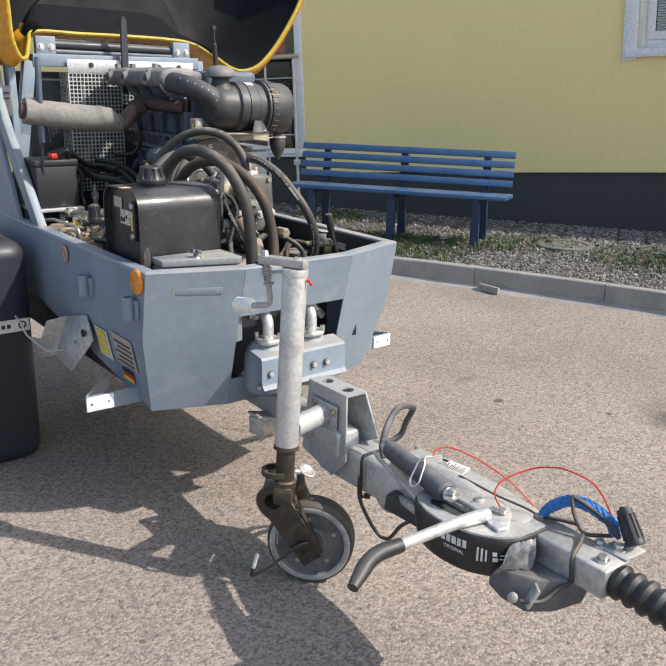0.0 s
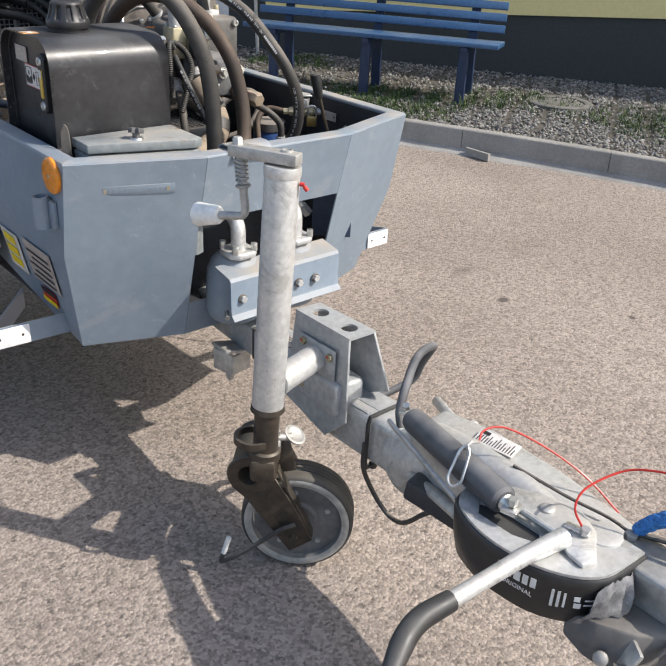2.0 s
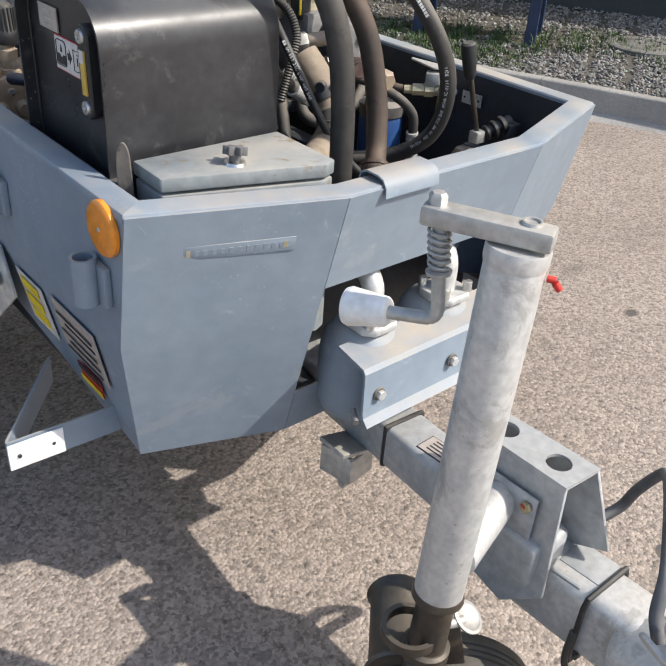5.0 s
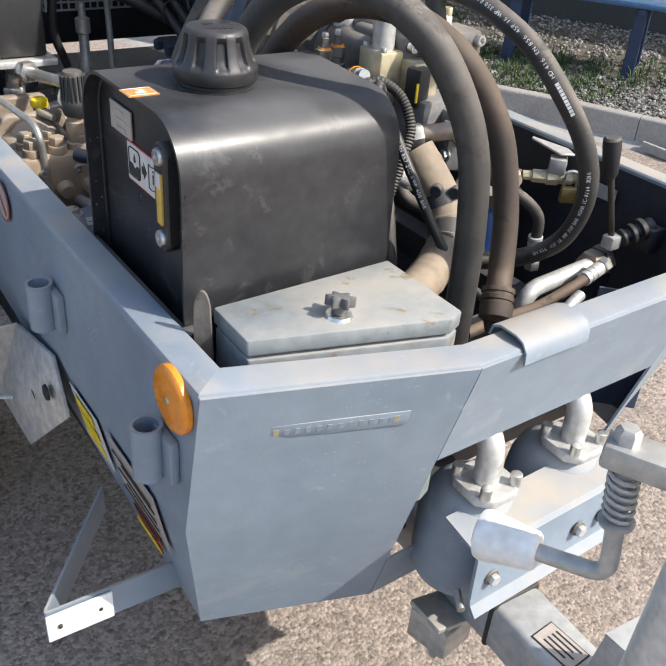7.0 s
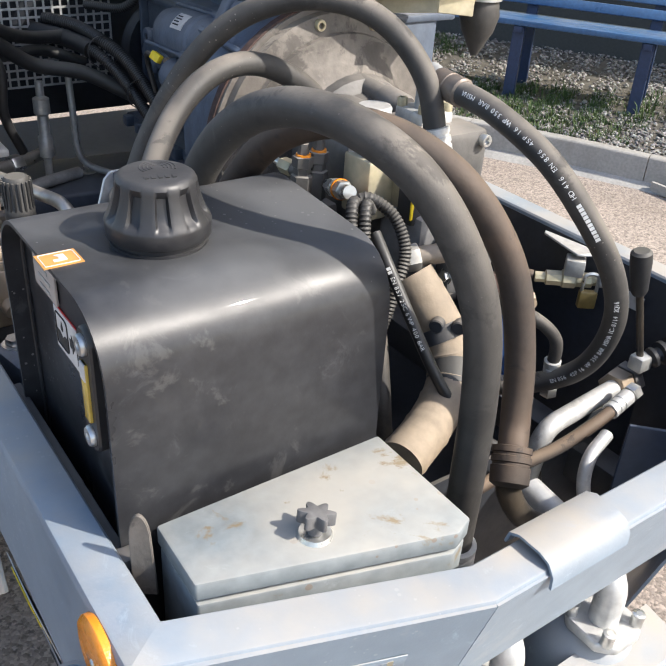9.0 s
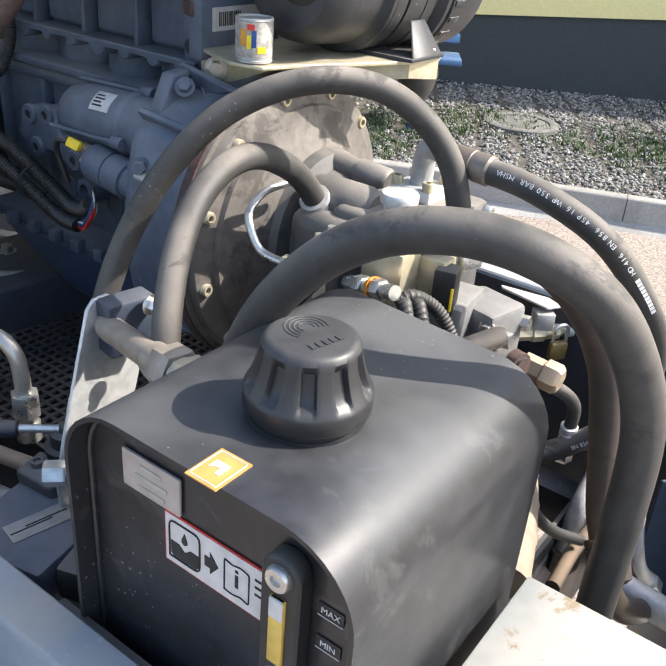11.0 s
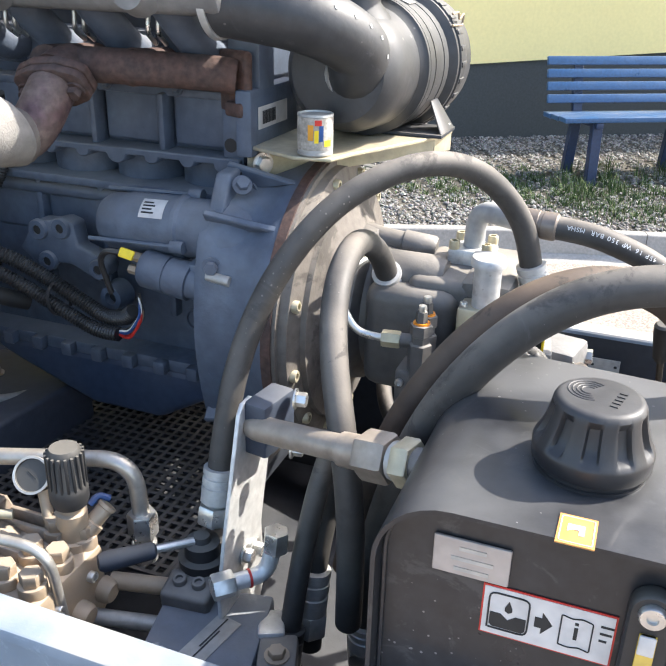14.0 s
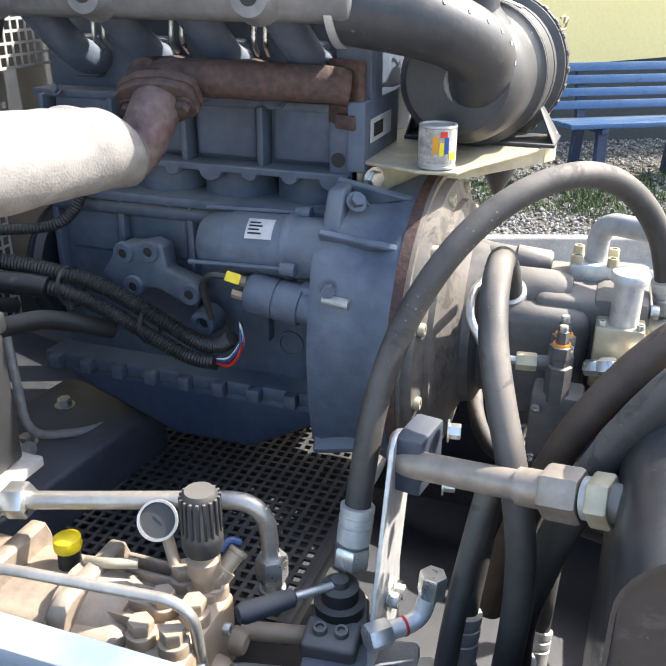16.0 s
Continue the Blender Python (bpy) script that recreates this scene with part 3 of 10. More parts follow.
# grass growing through the pebbles
def tuft(vv, ff, p, h, n, spread, rng):
    for _ in range(n):
        a = rng.uniform(0, 6.28)
        b = Vector((math.cos(a), math.sin(a), 0))
        root = p + b * rng.uniform(0, spread)
        hh = h * rng.uniform(0.5, 1.1)
        lean = b * hh * rng.uniform(0.2, 0.8)
        w = Vector((-b.y, b.x, 0)) * rng.uniform(0.0015, 0.0035)
        o = len(vv)
        m1 = root + lean * 0.35 + V(0, 0, hh * 0.6)
        tip = root + lean + V(0, 0, hh * rng.uniform(0.75, 1.0))
        vv += [root - w, root + w, m1 + w * 0.8, m1 - w * 0.8, tip]
        ff += [(o, o + 1, o + 2, o + 3), (o + 3, o + 2, o + 4)]


rng = random.Random(9)
vv, ff = [], []
for _ in range(30000):
    p, t = bed_point(rng)
    if not (-2.2 < p.y < 4.8):
        continue
    g = noise.noise((p.x * 0.9, p.y * 0.9, 7.0)) + 0.9 * (0.62 - abs(t - 0.33) * 1.9)
    if g < 0.10 + rng.random() * 0.38:
        continue
    tuft(vv, ff, Vector((p.x, p.y, BED + bed_rise(t))), rng.uniform(0.02, 0.055), 6, 0.035, rng)
for cx, cy in ((5.0, 0.62), (5.2, 0.5), (5.42, 0.3), (4.95, 0.35), (4.7, 0.5), (5.3, 0.7), (4.62, 0.75), (5.1, 0.1), (3.9, 2.45), (3.55, 3.1)):
    for _ in range(5):
        tuft(vv, ff, Vector((cx + rng.uniform(-.18, .18), cy + rng.uniform(-.18, .18), BED + 0.03)), rng.uniform(0.07, 0.16), 14, 0.05, rng)
me = bpy.data.meshes.new("grass")
me.from_pydata([tuple(v) for v in vv], [], ff)
me.materials.append(GRASS)
tagged(new("grass", me), "thin green grass tufts among the pebbles", "grass", "", "stuff")

# mortar strip at the kerb's foot
bm = B()
strip = resample(line, 0.12)
rows = [[], [], []]
for i, q in enumerate(strip):
    d = (strip[min(i + 1, len(strip) - 1)] - strip[max(i - 1, 0)]).normalized()
    nn = Vector((d.y, -d.x, 0))
    nn = nn if nn.dot(WALL_N) > 0 else -nn
    w = 0.075 + 0.03 * noise.noise((q.x * 4, q.y * 4, 1))
    rows[0].append(q - nn * 0.01 + V(0, 0, 0.035))
    rows[1].append(q + nn * w * 0.5 + V(0, 0, 0.016))
    rows[2].append(q + nn * w - V(0, 0, 0.006))
sheet(bm, rows)
strip_ob = setting("trim_mortar", bm, CONCRETE, "pale mortar strip along the foot of the kerb", "mortar", 60)

# ---- the building ----
UPV = (Vector((0, 0, 1)) - WALL_D * 0.055).normalized()
WD = (WALL_D + Vector((0, 0, 0.055))).normalized()
BUILD = Matrix(((WD.x, WALL_N.x, UPV.x, 3.89), (WD.y, WALL_N.y, UPV.y, 5.257), (WD.z, WALL_N.z, UPV.z, 0.57), (0, 0, 0, 1)))


def bbox(bm, u0, u1, v0, v1, w0, w1, bev=0.0):
    """A box in the building's own axes: along the wall, out of it, up."""
    box(bm, None, (u1 - u0, v1 - v0, w1 - w0), bev=bev, m=BUILD @ Matrix.Translation(((u0 + u1) / 2, (v0 + v1) / 2, (w0 + w1) / 2)))


TOP = 5.6
WIN = (3.36, 4.58, 1.13, 2.5)
DOOR = (-2.9, -0.012, 0.17, 2.9)
for n, (u0, u1, w0, w1) in enumerate(((-9, DOOR[0], 0, TOP), (DOOR[0], DOOR[1], DOOR[3], TOP), (DOOR[1], WIN[0], 0, TOP), (WIN[0], WIN[1], 0, WIN[2]), (WIN[0], WIN[1], WIN[3], TOP), (WIN[1], 14, 0, TOP))):
    bm = B()
    bbox(bm, u0, u1, -0.35, 0.0, w0, w1)
    setting("wall_%d" % (n + 1), bm, WALLYEL, "plain yellow rendered house wall", "wall")
bm = B()
bbox(bm, -9, 14, -0.35, -0.022, -1.2, -0.004)
bbox(bm, DOOR[0], DOOR[1], -0.35, -0.024, -0.004, DOOR[2])
plinth = setting("wall_plinth", bm, PLINTH, "dark grey rendered plinth under the yellow wall", "plinth")
bm = B()
bbox(bm, -9, 14, -6, -5.7, -1.2, TOP)
bbox(bm, -9.3, -9, -6, 0.0, -1.2, TOP)
bbox(bm, 14, 14.3, -6, 0.0, -1.2, TOP)
setting("wall_back", bm, WALLYEL, "yellow rendered side and back walls", "wall")
bm = B()
bbox(bm, -9.5, 14.5, -6.2, 0.04, TOP, TOP + 0.18, 0.01)
setting("roof", bm, DARKMETAL, "dark flat roof edge of the house", "roof")
bm = B()
bbox(bm, -9, 14, -5.7, -0.35, -0.1, 0.0)
setting("floor", bm, CONCRETE, "floor inside the house", "floor")

# ---- window and glazed front of the house ----
def wpart(name, boxes, material, parent, label="", bev=0.0):
    bm = B()
    for bx in boxes:
        bbox(bm, *bx, bev)
    return part(name, bm, material, parent, label)


# Added black panel behind the pane stands in for the unlit room.
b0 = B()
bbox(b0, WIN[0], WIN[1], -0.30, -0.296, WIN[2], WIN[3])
win = tagged(part("window_1", b0, HOODROOM), "white plastic window with a lowered slatted blind", "window", "", "structure")
u0, u1, w0, w1 = WIN
wpart("window_surround", [(u0 - 0.125, u0, -0.06, 0.022, w0 - 0.10, w1 + 0.12), (u1, u1 + 0.125, -0.06, 0.022, w0 - 0.10, w1 + 0.12), (u0, u1, -0.06, 0.022, w1, w1 + 0.12)], FRAMEWHITE, win, "white rendered window surround", 0.004)
wpart("window_sill", [(u0 - 0.10, u1 + 0.10, -0.10, 0.05, w0 - 0.075, w0 - 0.0)], FRAMEWHITE, win, "white window sill", 0.006)
wpart("window_frame", [(u0, u0 + 0.075, -0.13, -0.05, w0, w1), (u1 - 0.075, u1, -0.13, -0.05, w0, w1), (u0 + 0.075, u1 - 0.075, -0.13, -0.05, w0, w0 + 0.075), (u0 + 0.075, u1 - 0.075, -0.13, -0.05, w1 - 0.075, w1)], FRAMEWHITE, win, "", 0.006)
wpart("sash", [(u0 + 0.075, u0 + 0.15, -0.12, -0.035, w0 + 0.075, w1 - 0.075), (u1 - 0.15, u1 - 0.075, -0.12, -0.035, w0 + 0.075, w1 - 0.075), (u0 + 0.15, u1 - 0.15, -0.12, -0.035, w0 + 0.075, w0 + 0.15), (u0 + 0.15, u1 - 0.15, -0.12, -0.035, w1 - 0.15, w1 - 0.075)], FRAMEWHITE, win, "", 0.008)
pane = wpart("pane", [(u0 + 0.14, u1 - 0.14, -0.085, -0.079, w0 + 0.14, w1 - 0.14)], GLASS, win)
pane.visible_shadow = False
k = w0 + 0.16
while k < w1 - 0.16:
    bm = B()
    box(bm, None, (u1 - u0 - 0.32, 0.024, 0.002), m=BUILD @ Matrix.Translation(((u0 + u1) / 2, -0.125, k)) @ Matrix.Rotation(radians(38), 4, "X"))
    part("blind_slat", bm, FRAMEWHITE, win)
    k += 0.022

# Black panel put behind the glazing in place of the room's darkness.
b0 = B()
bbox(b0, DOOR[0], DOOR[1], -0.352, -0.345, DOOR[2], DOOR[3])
front = tagged(part("door_1", b0, HOODROOM), "tall glazed house front in a pale blue-white frame", "glazed door", "", "structure")
d0, d1, e0, e1 = DOOR
for a, b in ((d1 - 0.085, d1), (d0, d0 + 0.085), (-1.45, -1.37)):
    wpart("frame_post", [(a, b, -0.16, 0.012, e0 + 0.09, e1)], FRAMEWHITE, front, "", 0.006)
wpart("frame_bottom_rail", [(d0, d1, -0.16, 0.010, e0, e0 + 0.088)], FRAMEWHITE, front, "", 0.006)
wpart("frame_middle_rail", [(d0 + 0.085, -1.45, -0.15, 0.006, 1.30, 1.36)], FRAMEWHITE, front, "", 0.006)
for a, b in ((d0 + 0.085, -1.45), (-1.37, d1 - 0.085)):
    pn = wpart("pane", [(a - 0.02, b + 0.02, -0.09, -0.082, e0 + 0.07, e1)], GLASS, front)
    pn.visible_shadow = False
# things behind the glass
blanket = thing("wall_hanging", tuple(BUILD @ V(-0.4, -0.3, 1.3)), "red hanging panel behind the glass", "panel")
wpart("cloth", [(-0.43, -0.33, -0.30, -0.285, 1.28, 1.75)], RED, blanket, "", 0.004)
counter = thing("counter", tuple(BUILD @ V(-0.8, -0.5, 0.0)), "dark cabinet standing behind the glass", "cabinet")
wpart("body", [(-2.3, -0.3, -0.34, -0.27, 0.30, 0.62)], DARKMETAL, counter, "", 0.01)

# handrail in front of the glazing
rail = thing("handrail", tuple(BUILD @ V(-0.8, 0.2, -0.43)), "metal handrail with thin horizontal rods beside the glazed front", "railing")
def at(u, v, w):
    return BUILD @ V(u, v, w)
for u in (-0.008, -0.338, -1.0, -1.66):
    bm = B()
    cyl(bm, at(u, 0.25, -0.46), at(u, 0.25, 1.19), 0.017 if u > -0.1 else 0.012, 14)
    part("post", bm, GALV, rail)
bm = B()
cyl(bm, at(-1.75, 0.25, 1.215), at(0.05, 0.25, 1.215), 0.024, 16, 0.004)
part("top_rail", bm, PALEYELLOW, rail, "beige rounded top rail")
for w in (0.22, 0.42, 0.61, 0.80, 1.0):
    bm = B()
    cyl(bm, at(-1.66, 0.25, w), at(-0.008, 0.25, w), 0.006, 8)
    part("rod", bm, GALV, rail)
bm = B()
bbox(bm, -0.04, 0.02, 0.215, 0.285, 0.10, 0.16, 0.008)
part("clamp", bm, GALV, rail)

# ---- kerb: concrete pieces end to end ----
kerb = setting("kerb", box(B(), (3.2, 1.9, 0.03), (0.02, 0.2, 0.05)), CONCRETE, "pale concrete kerb round the pebble bed", "kerb")
dense = resample(line, 0.02)
n = 50
first = 13
start = first
while start < len(dense) - 3:
    seg = dense[start : start + n]
    if len(seg) < 4:
        break
    seg = seg[:1] + seg[6:-6:12] + seg[-1:]
    cut = 0.0022
    d0v, d1v = (seg[1] - seg[0]).normalized(), (seg[-1] - seg[-2]).normalized()
    pts = [seg[0] + d0v * cut] + seg[1:-1] + [seg[-1] + d1v * (0.02 - cut)]
    jig = 0.0025 * noise.noise((start * 0.37, 2.2, 0.5))
    bm = B()
    rows = []
    for i, q in enumerate(pts):
        d = (pts[min(i + 1, len(pts) - 1)] - pts[max(i - 1, 0)]).normalized()
        nn = V(d.y, -d.x, 0)
        nn = nn if nn.dot(WALL_N) > 0 else -nn
        rows.append([q + nn * (o + jig) + V(0, 0, z) for o, z in ((0.0, -0.05), (0.0, KERB_H - 0.012), (-0.004, KERB_H - 0.004), (-0.012, KERB_H), (-0.068, KERB_H), (-0.076, KERB_H - 0.004), (-0.08, KERB_H - 0.012), (-0.08, -0.05))])
    t = [[bm.verts.new(p) for p in r] for r in rows]
    for a, b in zip(t, t[1:]):
        for k in range(8):
            bm.faces.new((a[k], a[(k + 1) % 8], b[(k + 1) % 8], b[k]))
    bm.faces.new(t[0][::-1]); bm.faces.new(t[-1])
    part("kerb_stone", bm, CONCRETE, kerb)
    start += n

# ---- concrete cover ring in the pebbles ----
COV = BED + 0.045
cov = thing("manhole_cover", (4.5, 2.2, COV), "round concrete shaft cover lying in the pebbles", "manhole cover")
bm = B()
lathe_closed(bm, (4.5, 2.2, COV - 0.03), (4.5, 2.2, COV + 0.014), [(0, 0.19), (0, 0.255), (0.85, 0.255), (1, 0.245), (1, 0.20), (0.9, 0.19)], 48)
OLDCON = mat("old_grey_concrete", (0.17, 0.165, 0.15), 0.95, 0, (0.11, 0.105, 0.09), scale=9, amount=0.9, bump=0.5)
part("ring", bm, OLDCON, cov)
bm = B()
lathe(bm, (4.5, 2.2, COV - 0.03), (4.5, 2.2, COV + 0.006), [(0, 0.185), (0.9, 0.185), (1, 0.178)], 48)
part("lid", bm, OLDCON, cov)

# ---- blue slatted benches ----
def bench(m, label):
    b = thing("bench", m.translation, label, "bench", "benches along the wall")
    def add(name, bm, material, lb=""):
        bm.transform(m)
        part(name, bm, material, b, lb)
    for k in range(3):
        bm = box(B(), (0, 0.06 + 0.125 * k, 0.425 - 0.006 * k), (2.04, 0.112, 0.034), bev=0.006)
        add("seat_slat", bm, BENCHBLUE)
    for k in range(4):
        z = 0.515 + 0.082 * k
        bm = box(B(), (0, 0.352 + 0.022 * k, z), (2.02, 0.028, 0.058), (-14, 0, 0), bev=0.005)
        add("back_slat", bm, BENCHBLUE)
    for x in (-0.765, 0.0, 0.765):
        for y0, y1 in ((0.035, 0.02), (0.345, 0.40)):
            bm = prism(B(), [V(x - 0.036, y0, 0.40), V(x + 0.036, y0, 0.40), V(x + 0.036, y1, -0.05), V(x - 0.036, y1, -0.05)], 0.05, (0, 1, 0), 0.004)
            add("leg", bm, BENCHLEG)
        bm = box(B(), (x, 0.21, 0.385), (0.05, 0.40, 0.04), bev=0.003)
        add("seat_bearer", bm, BENCHLEG)
        bm = prism(B(), [V(x - 0.035, 0.352, 0.38), V(x + 0.035, 0.352, 0.38), V(x + 0.035, 0.445, 0.78), V(x - 0.035, 0.445, 0.78)], 0.035, (0, 1, -0.2), 0.004)
        add("back_support", bm, BENCHLEG)


def bench_frame(a, z):
    """From the seat's end at a, along the wall."""
    d = WALL_D
    o = V(a[0], a[1], z) + d * 1.02
    return Matrix(((d.x, -WALL_N.x, 0, o.x), (d.y, -WALL_N.y, 0, o.y), (0, 0, 1, z), (0, 0, 0, 1)))


bench(bench_frame((2.81, 4.12), BED + 0.042), "blue slatted wooden bench with dark legs on the pebbles")
bench(bench_frame((4.76, 0.81), BED + 0.048), "second blue slatted wooden bench further along the wall")

# ---- the trailer's grey tub ----
RIM = 0.955
tub = thing("trailer_body", (0, 0.4, 0.0), "grey-blue painted steel body of a towed screed pump", "machine body")


def front_line(z):
    """The tub's outline at a height: left back, left corner, two folds, right corner, right back."""
    if z >= 0.73:
        t = (RIM - z) / (RIM - 0.73)
        xc, yc = 0.51, 0.044 * t
    else:
        t = (0.73 - z) / (0.73 - 0.458)
        xc, yc = 0.51 - 0.053 * t, 0.044 + 0.072 * t
    f = (RIM - z) / (RIM - 0.458)
    xf, yf = 0.215 + 0.0 * f, -0.10 + 0.128 * f
    return xc, yc, xf, yf


ZS = [RIM, 0.90, 0.85, 0.79, 0.73, 0.66, 0.56, 0.458]


def skin(name, pick, label="", zs=ZS, t=0.004):
    bm = B()
    sheet(bm, [pick(z) for z in zs])
    bmesh.ops.recalc_face_normals(bm, faces=bm.faces)
    bmesh.ops.solidify(bm, geom=bm.faces[:], thickness=t)
    return part(name, bm, PAINT, tub, label, 20)


BACKY = 1.9
skin("front_wing_panel", lambda z: [V(-front_line(z)[0], front_line(z)[1], z), V(-front_line(z)[2], front_line(z)[3], z)], "grey-blue front panel with scuffs")
skin("front_wing_panel", lambda z: [V(front_line(z)[2], front_line(z)[3], z), V(front_line(z)[0], front_line(z)[1], z)])
skin("front_centre_panel", lambda z: [V(-front_line(z)[2], front_line(z)[3], z), V(front_line(z)[2], front_line(z)[3], z)], "", [RIM, 0.90, 0.79])
skin("front_lower_panel", lambda z: [V(-front_line(z)[2], front_line(z)[3], z), V(front_line(z)[2], front_line(z)[3], z)], "", [0.555, 0.50, 0.458])


def side_pt(sgn, y, t):
    """A point of a side panel: t 0 at the rim, 1 at the slanting bottom edge."""
    zb = 0.458 + max(0.0, y - 0.116) * 0.2
    z = RIM + (zb - RIM) * t
    x = 0.51 if z > 0.73 else 0.51 - 0.053 * (0.73 - z) / 0.272
    yy = front_line(z)[1] if y <= 0 else y
    return V(sgn * x, yy, z)


for sgn in (-1, 1):
    bm = B()
    sheet(bm, [[side_pt(sgn, y, t) for y in (0, 0.2, 0.4, 0.6, 0.8, 1.0, 1.2, BACKY)] for t in (0, 0.25, 0.44, 0.47, 0.6, 0.8, 1.0)])
    thick(bm, 0.004)
    part("side_panel", bm, PAINT, tub, "grey-blue side panel with labels", 20)
# the folded rim
def rim_strip(name, a, b, ia, ib):
    bm = B()
    a, b, ia, ib = (Vector(q) for q in (a, b, ia, ib))
    prof = lambda o, i: [o + V(0, 0, -0.012), o.lerp(i, 0.012) + V(0, 0, -0.004), o.lerp(i, 0.05) + V(0, 0, -0.001), o.lerp(i, 0.10), o.lerp(i, 0.92), i.lerp(o, 0.02) + V(0, 0, -0.003), i + V(0, 0, -0.045)]
    sheet(bm, [prof(a, ia), prof(a.lerp(b, 0.5), ia.lerp(ib, 0.5)), prof(b, ib)])
    thick(bm, 0.003)
    return part(name, bm, PAINT, tub, "", 28)


R = RIM + 0.0035
C0, C1, C2, C3 = V(-0.512, 0, R), V(-0.215, -0.102, R), V(0.215, -0.102, R), V(0.512, 0, R)
I0, I1, I2, I3 = V(-0.467, 0.035, R), V(-0.205, -0.056, R), V(0.205, -0.056, R), V(0.467, 0.035, R)
rim_strip("rim", V(-0.512, BACKY, R), C0, V(-0.467, BACKY, R), I0)
rim_strip("rim", C0, C1, I0, I1)
rim_strip("rim", C1, C2, I1, I2)
rim_strip("rim", C2, C3, I2, I3)
rim_strip("rim", C3, V(0.512, BACKY, R), I3, V(0.467, BACKY, R))
# inner return of the side walls, shade of the tub put into a dark colour
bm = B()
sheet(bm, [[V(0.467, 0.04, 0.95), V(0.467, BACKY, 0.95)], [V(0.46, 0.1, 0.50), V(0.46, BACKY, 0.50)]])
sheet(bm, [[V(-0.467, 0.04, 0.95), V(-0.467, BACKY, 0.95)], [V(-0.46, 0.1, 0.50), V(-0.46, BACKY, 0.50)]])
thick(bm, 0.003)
part("shade_dark_inner_sides", bm, DARKMETAL, tub, "inner sides coloured dark for the shade in the tub", 0)

# floor frame inside the tub
bm = B()
box(bm, (0, 1.1, 0.66), (0.90, 1.5, 0.012), (11.3, 0, 0))
# Unseen front plate, added to block sun from the ground below.
box(bm, (-0.17, 0.235, 0.488), (0.52, 0.27, 0.010), (11.3, 0, 0))
box(bm, (0.30, 0.95, 0.70), (0.05, 1.7, 0.06), bev=0.004)
box(bm, (-0.10, 1.32, 0.74), (0.75, 0.06, 0.06), bev=0.004)
part("floor_frame", bm, FLOORDARK, tub, "dark frame inside the tub with an added sun-blocking plate")

# amber side reflector
refl = B()
lathe(refl, (-0.511, 0.053, 0.92), (-0.522, 0.053, 0.92), [(0, 0.040), (0.6, 0.040), (0.9, 0.037), (1.0, 0.032)], 36)
part("side_reflector", refl, ORANGE, tub, "round amber reflector")
bm = B()
lathe(bm, (-0.522, 0.053, 0.92), (-0.5235, 0.053, 0.92), [(0, 0.004), (1, 0.003)], 10)
part("rivet", bm, ZINC, tub)

# two short sockets welded to the side
for y in (0.088, 0.455):
    bm = B()
    pipe_end(bm, (-0.533, y, 0.795), (-0.533, y, 0.868), 0.019, 0.0145)
    box(bm, (-0.516, y - 0.012, 0.828), (0.012, 0.05, 0.062), bev=0.003)
    part("pole_socket", bm, PAINT, tub, "short welded tube socket")

# marker plates on bent brackets, left and right
for sgn in (-1, 1):
    bm = B()
    path = [V(sgn * 0.462, 0.172, 0), V(sgn * 0.660, 0.178, 0), V(sgn * 0.50, 0.375, 0)]
    pts = rounded([p + V(0, 0, 0.502) for p in path], 0.012, 3)
    lo = [p + V(0, 0, -0.0275) for p in pts]
    hi = [p + V(0, 0, 0.0275) for p in pts]
    sheet(bm, [lo, hi])
    thick(bm, 0.004)
    part("marker_bracket", bm, PAINT, tub, "bent grey flat-bar bracket", 30)
    bm = B()
    box(bm, (sgn * 0.610, 0.1725, 0.502), (0.092, 0.003, 0.05), (0, 0, sgn * 1.9), bev=0.001)
    mk = part("marker_plate", bm, WHITEREFL, tub, "white reflective marker plate with two screws")
    for dx in (0.582, 0.639):
        bm = B()
        lathe(bm, (sgn * dx, 0.1722, 0.502), (sgn * dx, 0.1690, 0.502), [(0, 0.004), (1, 0.003)], 8)
        part("screw", bm, RUSTY, mk)

# folded hook bracket behind the marker plate
bm = B()
prism(bm, [V(-0.51, 0.70, 0.66), V(-0.51, 0.50, 0.71), V(-0.515, 0.44, 0.63), V(-0.54, 0.60, 0.47), V(-0.55, 0.74, 0.50)], 0.006, (-1, 0, -0.15), 0.001)
prism(bm, [V(-0.515, 0.70, 0.66), V(-0.58, 0.74, 0.64), V(-0.60, 0.86, 0.46), V(-0.55, 0.74, 0.50)], 0.006, (0.4, 0.9, 0), 0.001)
part("hook_bracket", bm, GALV2, tub, "folded grey steel hook bracket with holes")
for y, z in ((0.58, 0.585), (0.50, 0.645)):
    bm = B()
    lathe(bm, (-0.530, y, z), (-0.5345, y, z), [(0, 0.014), (1, 0.013)], 14)
    part("hole", bm, INK, tub)

# hooked sheet on the front rim, with its lever
bm = B()
prof = [V(0, -0.109, 0.940), V(0, -0.108, 0.955), V(0, -0.100, 0.966), V(0, -0.088, 0.970), V(0, -0.062, 0.970), V(0, -0.050, 0.964), V(0, -0.046, 0.95)]
sheet(bm, [[p + V(x, 0, 0) for p in prof] for x in (-0.150, -0.09, -0.040)])
thick(bm, 0.003)
part("rim_hook", bm, PAINT, tub, "grey folded hook over the front rim", 40)

# labels on the side
def side_label(name, y0, y1, z0, z1, m, off, label, parent=None):
    bm = B()
    def q(y, z):
        x = 0.51 if z > 0.73 else 0.51 - 0.053 * (0.73 - z) / 0.272
        return V(-x - off, y, z)
    sheet(bm, [[q(y0, z0), q(y1, z0)], [q(y0, z1), q(y1, z1)]])
    thick(bm, 0.0012)
    return part(name, bm, m, parent or tub, label, 0)


